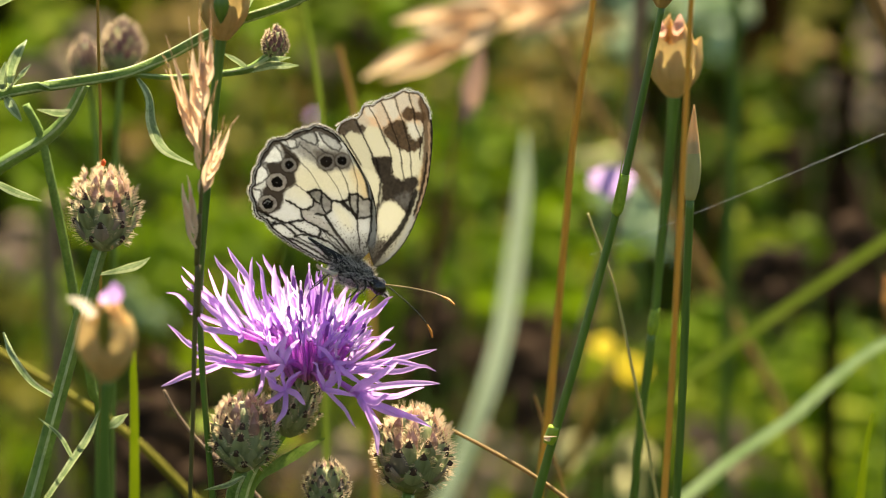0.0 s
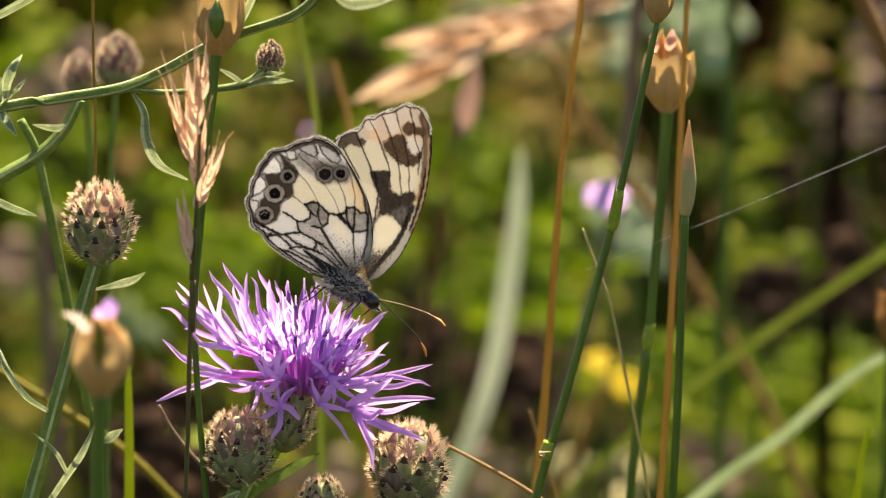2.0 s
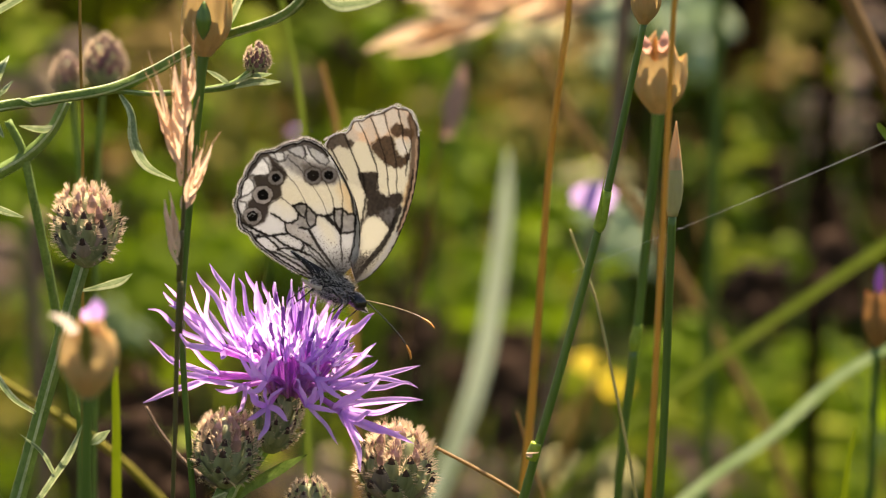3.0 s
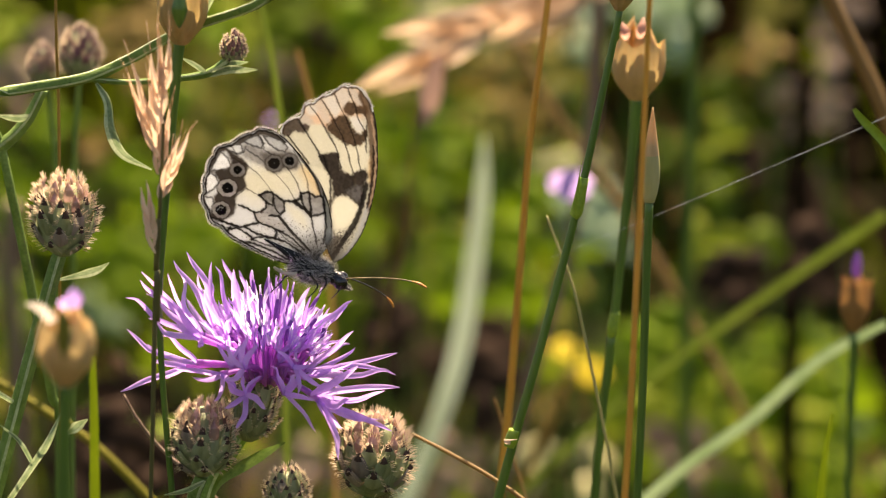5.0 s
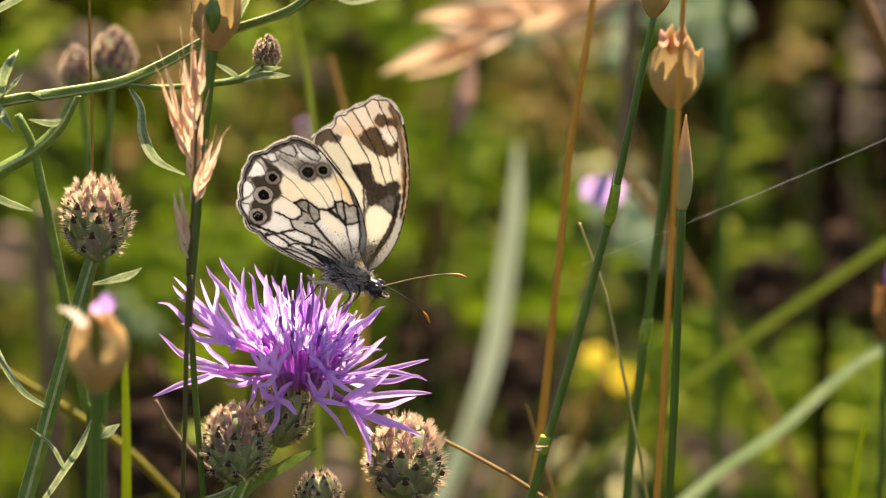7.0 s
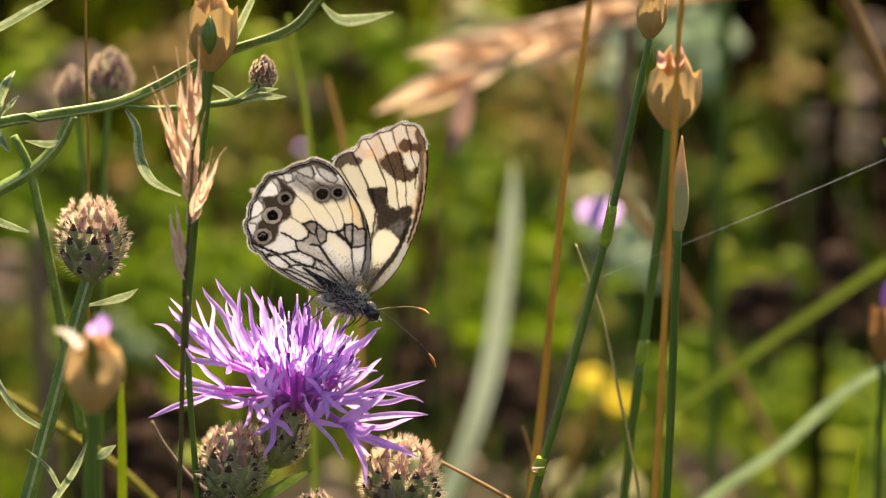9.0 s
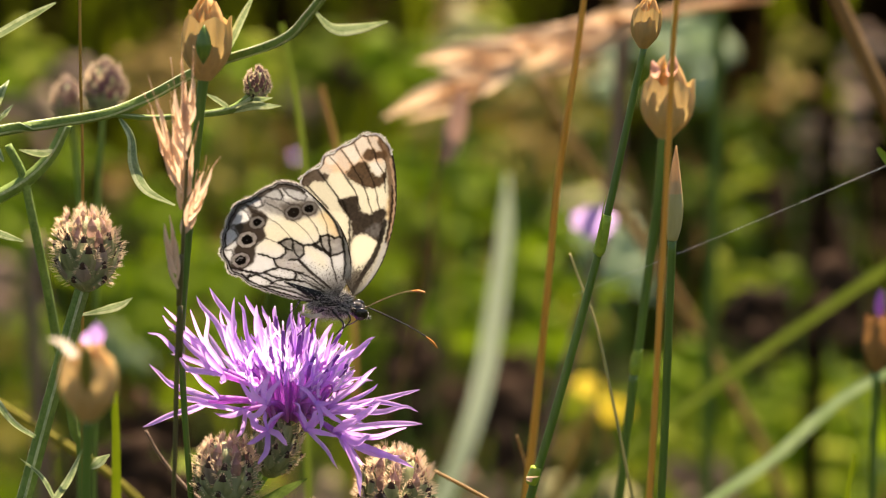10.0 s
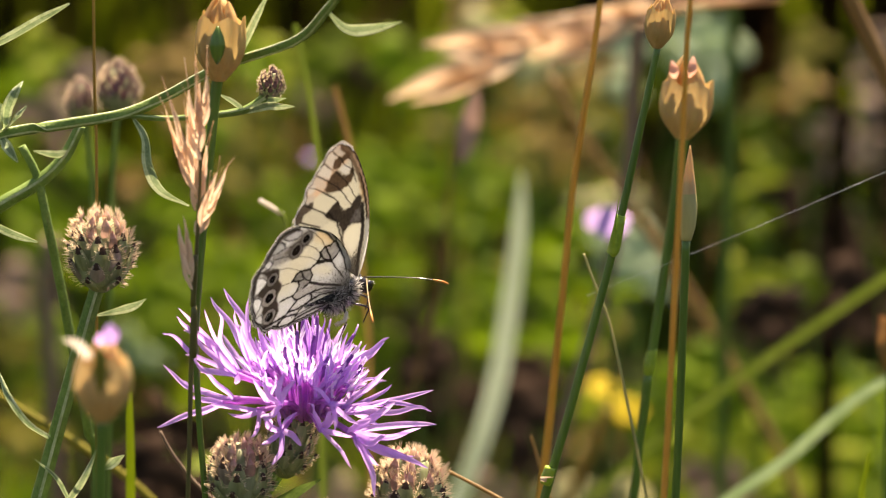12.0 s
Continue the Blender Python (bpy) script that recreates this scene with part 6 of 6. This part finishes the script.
    # rich basal spot in a dusky base
    col = paint(col, SMOKE * 1.1, patch(q, [(2.87, 9.27), (3.66, 9.95), (6.83, 9.20), (7.40, 7.72), (6.20, 5.35), (4.48, 3.48), (2.29, 1.09), (1.09, 0.22), (2.08, 5.25)], 0.25) * 0.75 * (0.7 + 0.3 * cloud))
    col = paint(col, MILK * 0.9, patch(q, [(2.67, 6.60), (2.94, 4.61), (2.17, 3.42), (1.65, 3.91), (2.20, 6.09)], 0.2) * 0.8)
    col = paint(col, CREAM * 1.08, patch(q, [(2.89, 7.11), (3.14, 8.77), (3.74, 9.87), (4.97, 10.07), (6.16, 9.35), (7.13, 8.13), (6.47, 6.44), (4.92, 4.57), (3.27, 4.62)], 0.17))
    col = paint(col, DARK * 1.5, (blotch(p, 7, 3.2) > 0.62) * patch(q, [(2.93, 4.77), (5.05, 5.33), (6.49, 6.20), (5.46, 3.67), (3.09, 1.52), (1.42, 1.90)], 0.4) * 0.85)
    # brown and pale stripes of the leading edge
    costa = [(7.53, 3.55), (9.19, 6.68), (10.15, 10.45), (10.79, 15.45), (10.99, 19.60), (10.85, 22.08), (10.15, 24.53)]
    on = np.clip((1.45 - along(q, costa)) / 0.3, 0, 1) * (along(q, [(2.37, -0.58), (7.09, 4.12)]) > 3.5)
    col = paint(col, BROWN * 1.0, on * 0.8)
    for v, c, w in (([(2.28, 1.17), (4.15, 3.47), (6.17, 6.02), (7.52, 8.55), (8.52, 11.57)], DARK * 1.3, 0.7), ([(3.31, 0.44), (5.35, 2.66), (7.02, 5.37), (8.21, 8.07)], MILK * 0.75, 0.55), ([(8.21, 8.07), (9.20, 11.26), (9.87, 14.18), (10.21, 17.09)], DARK * 1.6, 0.3), ([(8.69, 8.42), (9.61, 11.27), (10.26, 14.61), (10.50, 17.93), (10.38, 21.65)], TAN * 1.1, 0.22), ([(7.52, 5.39), (9.02, 8.34), (10.08, 11.70), (10.63, 15.45), (10.82, 19.59), (10.69, 22.07)], DARK * 1.4, 0.2)):
        col = paint(col, c, line_mask(q, v, w, 0.12) * 0.85)
    rimmed = within(p, [(-5.16, 19.15), (-5.59, 28.17), (13.22, 28.74), (13.55, 22.57), (2.94, 21.02)]) * 1.0
    col = paint(col, BROWN * 0.55, np.clip((0.5 - far) / 0.12, 0, 1) * rimmed * 0.75)
    col = paint(col, MILK * 0.9, np.clip((0.26 - far) / 0.08, 0, 1) * rimmed * 0.9)
    col = paint(col, DARK * 1.4, np.clip((0.16 - far) / 0.06, 0, 1) * (1 - rimmed) * 0.9)
    near = np.hypot(*(p - np.array(FORE_ROOT)).T)
    col = paint(col, SMOKE, np.clip(1.1 - near / 3.2, 0, 1) * 0.9 * (0.5 + 0.5 * (rnd > 0.4)))
    return np.clip(dusted(col, 0.2, 2), 0.01, 0.92), raised


def fringe(rim, a, b, sign, bulge, seed, root):
    """Fine pale and dark hairs along part of a wing's rim."""
    rng = random.Random(seed)
    bm = bmesh.new()
    edge = scalloped(rim, 700)
    c = edge.mean(0)
    for k in range(int(a * 700), int(b * 700)):
        e = edge[k]
        o = e - c
        o = o / np.hypot(*o)
        ln = rng.uniform(0.18, 0.42)
        w = rng.uniform(0.02, 0.05)
        t = np.array([-o[1], o[0]]) * w
        y = -sign * (bulge + bulge_at(e, root))
        tip = e + o * ln + t * rng.uniform(-4, 4)
        bm.faces.new([bm.verts.new(Vector((v[0], y + dy, v[1])) * MM) for v, dy in ((e - t - o * 0.08, 0), (e + t - o * 0.08, 0), (tip, rng.uniform(-0.08, 0.08)))])
    return mesh_of("fringe", bm, M_fringe)


def bulge_at(e, root):
    return 1.2 * math.exp(-float(np.hypot(*(e - np.array(root)))) / 2.6)


def in_space(name, data, parent, label=""):
    """A part given in its thing's own space."""
    ob = new(name, data)
    ob.parent = parent
    return tagged(ob, label)


ROOT = Vector((7.6, -3.0, 475.3))
butterfly = thing("butterfly", ROOT, "black and cream marbled butterfly with closed wings on the flower", "butterfly")
for sign in (1, -1):
    fw = in_space("forewing", wing_mesh("forewing", FORE_ROOT, FORE_RIM, fore_pattern, (1.2, 0.012), sign, heart=(5.74, 12.89)), butterfly, "cream forewing with dark brown patches")
    fr = new("fringe", fringe(FORE_RIM, 0.33, 0.75, sign, 0.012, 5, FORE_ROOT))
    fr.parent = fw
    hw = in_space("hindwing", wing_mesh("hindwing", HIND_ROOT, HIND_RIM, hind_pattern, (1.2, 0.045), sign), butterfly, "milky hindwing with dark veins and eye-spots")
    fr = new("fringe", fringe(HIND_RIM, 0.22, 0.92, sign, 0.045, 6, HIND_ROOT))
    fr.parent = hw


def furry(name, points, radii, count, length, seed, mat=None, flat=1.0):
    """A body part covered in short lying hairs, in the butterfly's space."""
    rng = random.Random(seed)
    bm = tube(bmesh.new(), points, radii, 14, 16)
    pts = curve(points, 40)
    for _ in range(count):
        s = rng.random()
        p = pts[int(s * 39)]
        t = (pts[min(39, int(s * 39) + 1)] - pts[max(0, int(s * 39) - 1)]).normalized()
        a = t.orthogonal().normalized()
        o = (Matrix.Rotation(rng.uniform(0, 6.283), 3, t) @ a)
        r = lerp(radii, s)
        e = p + o * r * 0.95
        d = (o * rng.uniform(0.5, 1.3) - t * rng.uniform(-0.3, 0.9) + Vector((rng.uniform(-0.7, 0.7), rng.uniform(-0.4, 0.4), rng.uniform(-0.6, 0.5)))).normalized() * length * rng.uniform(0.5, 1.3)
        w = t.cross(o).normalized() * 0.075
        f = bm.faces.new([bm.verts.new(v * MM) for v in (e - w, e + w, e + d)])
        f.material_index = 1 if rng.random() < 0.64 else 0
    bmesh.ops.scale(bm, verts=bm.verts, vec=(1, flat, 1))
    return mesh_of(name, bm, [mat or M_blackfur, mat or M_fur])


in_space("thorax", furry("thorax", [(-3.59, 0.00, 1.00), (-1.64, 0.00, 0.00), (0.49, 0.00, -0.84), (1.96, 0.00, -1.59)], [1.0, 1.95, 2.0, 1.15], 3000, 1.55, 3, flat=0.62), butterfly, "thorax with black and white fur")
in_space("abdomen", furry("abdomen", [(-1.39, 0.00, 0.67), (-3.42, 0.00, 2.17), (-5.21, 0.00, 3.51), (-7.08, 0.00, 4.85)], [1.2, 0.8, 0.4, 0.15], 300, 0.25, 4), butterfly)
hd = in_space("head", furry("head", [(1.96, 0.00, -1.67), (2.94, 0.00, -2.26), (3.67, 0.00, -2.76)], [1.0, 1.15, 0.6], 200, 0.5, 5, M_black), butterfly, "black head")
for dy in (-1, 1):
    e = new("eye", mesh_of("eye", blob(bmesh.new(), Vector((3.18, 0.00, -2.43)) + Vector((0, dy * 0.75, 0)), (0, dy, 0), 1.0, [0.4, 0.85, 1.0, 1.05, 0.95, 0.7, 0.2], 16, n=14), M_black))
    e.parent = hd
for k, dy in enumerate((-0.5, 0.5)):
    e = new("palp", furry("palp", [Vector((2.93, 0.00, -3.02)) + Vector((0, dy, 0)), Vector((3.91, 0.00, -3.44)) + Vector((0, dy, 0)), Vector((4.49, 0.00, -3.86)) + Vector((0, dy, 0))], [0.35, 0.3, 0.1], 80, 0.5, 8 + k))
    e.parent = hd
in_space("proboscis", mesh_of("proboscis", tube(bmesh.new(), [(3.26, 0.00, -3.27), (2.44, 0.00, -4.19), (1.43, 1.00, -5.26)], [0.12, 0.1, 0.06], 6, 10), M_black), butterfly)
for pts in ([(-2.24, -2.00, 0.10), (-3.98, -4.00, 0.21), (-5.28, -4.00, -0.96), (-6.75, -4.00, -2.12)], [(-0.94, -2.00, -0.57), (0.16, -4.00, -1.62), (-0.42, -4.00, -2.62), (-1.56, -4.00, -3.46)], [(1.10, -2.00, -1.07), (1.36, -3.00, -1.68), (0.87, -3.00, -2.51), (0.05, -3.00, -3.18)],
            [(-2.67, 2.00, -0.77), (-4.54, 4.00, -1.38), (-5.53, 4.00, -2.39), (-6.69, 4.00, -3.40)], [(0.44, 2.00, -1.95), (0.75, 3.00, -3.01), (-0.08, 3.00, -4.02)]):
    in_space("leg", mesh_of("leg", tube(bmesh.new(), pts, [0.16, 0.14, 0.1, 0.07], 6, 16), M_black), butterfly)
in_space("leg", furry("leg", [(-2.87, -3.00, -0.01), (-4.14, -4.00, 0.54), (-5.27, -4.00, 1.20), (-5.75, -4.00, 1.70)], [0.3, 0.28, 0.22, 0.15], 120, 0.3, 21, M_stub), butterfly, "white-haired hind leg")


def antenna(label, mat):
    """A feeler along x from the head, with an orange club; returns the part."""
    ob = in_space("antenna", mesh_of("antenna", tube(bmesh.new(), [(0, 0, 0), (4, 0, 0.35), (8, 0, 0.4), (10.3, 0, 0.15)], [0.09, 0.08, 0.08, 0.1], 7, 24), mat), butterfly, label)
    club = new("club", mesh_of("club", tube(bmesh.new(), [(10.2, 0, 0.17), (11.4, 0, -0.15), (12.4, 0, -0.7)], [0.1, 0.2, 0.12], 8, 10), M_orange))
    club.parent = ob
    return ob


near_feeler, far_feeler = antenna("pale feeler with an orange club", M_feeler), antenna("dark feeler with an orange club", M_black)


# ---- the meadow behind ----
strips("meadow_grass", M_grass, 300, (-0.4, 0.4, 0.30, 1.8), (0.15, 0.40), (0.003, 0.008), 3, "blurred green meadow grass blades behind the flower", thin=0.05, sparse=0.6)
strips("meadow_leaves", M_leaf, 750, (-0.4, 0.4, 0.45, 1.8), (0.10, 0.34), (0.010, 0.028), 4, "blurred green herb leaves in the meadow", leafy=True, thin=0.16, sparse=0.75)
strips("dry_grass", M_dry, 180, (-0.4, 0.4, 0.30, 1.8), (0.15, 0.38), (0.002, 0.005), 5, "blurred dry straw-coloured grass in the meadow", thin=-0.05)
# the litter's colour carries the shade under the plants
strips("leaf_litter", M_shadebrown, 7000, (-0.9, 0.9, 0.45, 4.8), (0.03, 0.22), (0.012, 0.034), 6, "dead leaves and litter, darkened in place of meadow shade", leafy=True)
# tall grass added so that its tops, out of view, shade the ground
strips("far_meadow", M_grass, 5000, (-1.6, 1.6, 1.75, 5.5), (0.35, 0.75), (0.003, 0.008), 8, "tall green grass with unseen tops, added to shade the far meadow", sparse=0.85)
strips("far_dead_grass", M_shadebrown, 8000, (-1.6, 1.6, 1.75, 5.5), (0.35, 0.75), (0.004, 0.010), 9, "tall dead grass, darkened and added to shade the far meadow")
strips("grass_around", M_grass, 8000, (-3.5, 3.5, -3.6, -0.75), (0.1, 0.3), (0.003, 0.007), 7, "green meadow grass all around")
strips("grass_between", M_grass, 9000, (-2.6, 2.6, -0.7, 0.75), (0.06, 0.20), (0.002, 0.005), 10, "low green meadow grass round the flower", wide=True)
strips("grass_beside", M_grass, 15000, (-4.5, 4.5, 0.75, 6.5), (0.2, 0.6), (0.003, 0.009), 12, "tall green meadow grass on both sides", wide=True)
strips("leaves_beside", M_leaf, 5000, (-4.5, 4.5, 0.3, 6.5), (0.05, 0.20), (0.010, 0.028), 13, "green herb leaves on both sides of the meadow", leafy=True, wide=True)


# ---- movement ----
def sway(ob, rows):
    """Rows of seconds and degrees by which a part leans in the wind, about its pivot."""
    at = ob.location.copy()
    walk(ob, [(t, Matrix.Translation(at) @ pose(0, 0, 0, 0, a, 0)) for t, a in rows])


def motions():
    walk(butterfly, [
        (0.0, pose(0.00757, -0.00300, 0.47532, 0.0, -0.0, 0.0)),
        (0.5, pose(0.00739, -0.00300, 0.47543, 0.9, 1.0, 3.6)),
        (1.0, pose(0.00740, -0.00300, 0.47543, -0.3, 1.1, 4.0)),
        (1.5, pose(0.00736, -0.00300, 0.47540, -0.3, 2.2, 5.6)),
        (2.0, pose(0.00737, -0.00300, 0.47552, -1.3, 2.6, 5.4)),
        (2.5, pose(0.00727, -0.00300, 0.47562, -0.3, 3.0, 8.2)),
        (3.0, pose(0.00734, -0.00300, 0.47554, -0.3, 3.1, 8.2)),
        (3.2, pose(0.00774, -0.00300, 0.47641, 6.0, 0.5, 4.6)),
        (3.4, pose(0.00742, -0.00300, 0.47642, 5.9, -4.2, -0.2)),
        (3.6, pose(0.00746, -0.00300, 0.47634, 5.1, -6.7, -12.2)),
        (3.7, pose(0.00772, -0.00300, 0.47635, 5.0, -6.9, -12.1)),
        (5.3, pose(0.00762, -0.00300, 0.47651, 4.2, -5.8, -3.2)),
        (5.5, pose(0.00734, -0.00300, 0.47687, 4.2, -14.4, -16.7)),
        (6.0, pose(0.00745, -0.00300, 0.47715, 7.8, -7.9, -15.8)),
        (6.5, pose(0.00825, -0.00300, 0.47500, -0.1, -3.9, -21.7)),
        (7.0, pose(0.00822, -0.00300, 0.47618, 8.8, -6.2, -12.9)),
        (7.2, pose(0.00855, -0.00300, 0.47631, 7.4, -8.0, -13.2)),
        (8.8, pose(0.00813, -0.00300, 0.47567, 11.2, -3.2, 12.1)),
        (9.0, pose(0.00830, -0.00300, 0.47596, 9.2, -0.0, 9.7)),
        (9.2, pose(0.00866, -0.00300, 0.47514, 6.8, 4.4, 10.4)),
        (9.5, pose(0.00866, -0.00300, 0.47463, 3.8, 13.1, 13.3)),
        (9.8, pose(0.00875, -0.00300, 0.47490, 6.3, 12.4, 14.3)),
        (10.0, pose(0.00711, -0.00300, 0.47684, 19.3, -9.4, 8.9)),
        (10.2, pose(0.00690, -0.00300, 0.47792, 24.6, -23.1, 13.0)),
        (10.5, pose(0.00674, -0.00300, 0.47797, 23.3, -32.6, 31.2)),
        (10.7, pose(0.00646, -0.00300, 0.47855, 27.5, -38.8, 30.1)),
        (11.0, pose(0.00708, -0.00300, 0.47804, 26.2, -32.6, 32.6)),
        (11.3, pose(0.00648, -0.00300, 0.47780, 23.3, -28.5, 35.2)),
        (11.6, pose(0.00768, -0.00300, 0.47771, 22.6, -25.3, 37.4)),
        (12.0, pose(0.00624, -0.00300, 0.47847, 25.4, -39.5, 34.6)),
    ])
    walk(near_feeler, [
        (0.0, pose(0.00392, -0.00035, -0.00209, 0, 3.5, -34.3)),
        (1.5, pose(0.00392, -0.00035, -0.00209, 0, 6.7, -39.3)),
        (2.5, pose(0.00392, -0.00035, -0.00209, 0, 7.2, -41.4)),
        (3.0, pose(0.00392, -0.00035, -0.00209, 0, 7.1, -40.8)),
        (3.4, pose(0.00392, -0.00035, -0.00209, 0, 2.3, -25.5)),
        (3.7, pose(0.00392, -0.00035, -0.00209, 0, -1.0, 6.9)),
        (5.3, pose(0.00392, -0.00035, -0.00209, 0, 7.2, -18.4)),
        (5.5, pose(0.00392, -0.00035, -0.00209, 0, 9.1, 13.3)),
        (6.0, pose(0.00392, -0.00035, -0.00209, 0, 6.0, 12.4)),
        (6.5, pose(0.00392, -0.00035, -0.00209, 0, 8.8, 19.4)),
        (7.0, pose(0.00392, -0.00035, -0.00209, 0, -3.6, 7.7)),
        (8.8, pose(0.00392, -0.00035, -0.00209, 0, -29.5, -58.9)),
        (9.0, pose(0.00392, -0.00035, -0.00209, 0, -18.5, -60.9)),
        (9.5, pose(0.00392, -0.00035, -0.00209, 0, -21.0, -58.0)),
        (9.8, pose(0.00392, -0.00035, -0.00209, 0, -17.2, -70.3)),
        (10.0, pose(0.00392, -0.00035, -0.00209, 0, -29.8, -43.6)),
        (10.2, pose(0.00392, -0.00035, -0.00209, 0, -46.7, -54.4)),
        (10.5, pose(0.00392, -0.00035, -0.00209, 0, -63.2, -83.9)),
        (11.0, pose(0.00392, -0.00035, -0.00209, 0, -59.9, -103.9)),
        (11.6, pose(0.00392, -0.00035, -0.00209, 0, -49.8, -115.9)),
        (12.0, pose(0.00392, -0.00035, -0.00209, 0, -27.6, -127.4)),
    ])
    walk(far_feeler, [
        (0.0, pose(0.00392, 0.00035, -0.00209, 0, 44.3, 34.0)),
        (1.5, pose(0.00392, 0.00035, -0.00209, 0, 43.6, 27.1)),
        (2.5, pose(0.00392, 0.00035, -0.00209, 0, 44.9, 17.7)),
        (3.0, pose(0.00392, 0.00035, -0.00209, 0, 45.6, 17.5)),
        (3.4, pose(0.00392, 0.00035, -0.00209, 0, 36.2, 39.3)),
        (3.7, pose(0.00392, 0.00035, -0.00209, 0, 17.0, 63.3)),
        (5.3, pose(0.00392, 0.00035, -0.00209, 0, 36.1, 54.3)),
        (5.5, pose(0.00392, 0.00035, -0.00209, 0, 11.9, 80.0)),
        (6.0, pose(0.00392, 0.00035, -0.00209, 0, 28.1, 76.8)),
        (6.5, pose(0.00392, 0.00035, -0.00209, 0, 28.7, 83.4)),
        (7.0, pose(0.00392, 0.00035, -0.00209, 0, 43.3, 60.6)),
        (8.8, pose(0.00392, 0.00035, -0.00209, 0, 32.6, -21.4)),
        (9.0, pose(0.00392, 0.00035, -0.00209, 0, 41.0, -14.5)),
        (9.5, pose(0.00392, 0.00035, -0.00209, 0, 36.0, 22.0)),
        (9.8, pose(0.00392, 0.00035, -0.00209, 0, 29.6, -14.8)),
        (10.0, pose(0.00392, 0.00035, -0.00209, 0, 32.3, -21.4)),
        (10.2, pose(0.00392, 0.00035, -0.00209, 0, 34.3, -34.7)),
        (10.5, pose(0.00392, 0.00035, -0.00209, 0, 21.4, -48.6)),
        (11.0, pose(0.00392, 0.00035, -0.00209, 0, 23.3, -55.8)),
        (11.6, pose(0.00392, 0.00035, -0.00209, 0, 24.6, -57.1)),
        (12.0, pose(0.00392, 0.00035, -0.00209, 0, 16.0, -51.0)),
    ])
    sway(pod_top, [(0.0, 0.00), (0.5, 1.55), (1.0, -0.95), (1.5, 2.03), (2.0, -0.48), (2.5, 2.27), (3.0, 0.60), (3.5, 1.79), (5.5, 0.84), (6.0, 1.67), (6.5, 1.55), (7.0, 1.91), (9.0, 2.27), (9.5, 1.55), (10.0, 2.15), (10.5, 1.55), (11.0, 2.86), (11.5, 1.55), (12.0, 3.10)])
    sway(tan_top, [(0.0, 0.00), (0.5, -0.74), (1.0, -0.74), (1.5, 0.18), (2.0, -0.92), (2.5, 0.65), (3.0, -0.83), (3.5, 0.28), (5.5, -0.55), (6.0, 0.65), (6.5, -0.18), (7.0, 0.74), (9.0, 0.55), (9.5, -0.09), (10.0, 0.37), (10.5, 0.18), (11.0, 0.65), (11.5, 0.46), (12.0, 0.65)])
    home = mite.location.copy()
    walk(mite, [(t, Matrix.Translation(home + Vector((dx, dy, dz)) * MM)) for t, dx, dy, dz in ((0.0, 0.0, 0.0, 0.0), (0.6, 0.1, 0.2, -0.1), (0.9, 0.2, 0.5, -0.5), (1.2, 0.3, 1.3, -1.3), (1.6, 0.4, 2.4, -2.6), (12.0, 0.4, 2.4, -2.6))])
    at = oat_head.location.copy()
    walk(oat_head, [(t, Matrix.Translation(at + Vector((dx, 0, 0)) * MM) @ pose(0, 0, 0, 0, a, 0)) for t, dx, a in [(0.0, 0.0, -0.00), (0.5, 13.6, -1.32), (1.0, 11.5, 2.82), (1.5, 2.3, 1.59), (2.0, -1.4, -1.23), (2.5, 2.5, 5.11), (3.0, 6.6, 6.52), (3.5, 6.8, 0.71), (5.5, 5.9, -1.50), (6.0, 6.1, 2.73), (6.5, 6.8, 7.93), (7.0, 6.8, 2.12), (9.0, 5.1, -0.44), (9.5, 3.9, -0.62), (10.0, 8.3, 0.09), (10.5, 3.4, 2.73), (11.0, 4.2, -0.18), (11.5, 7.7, 1.06), (12.0, 7.5, 2.82)]])


motions()
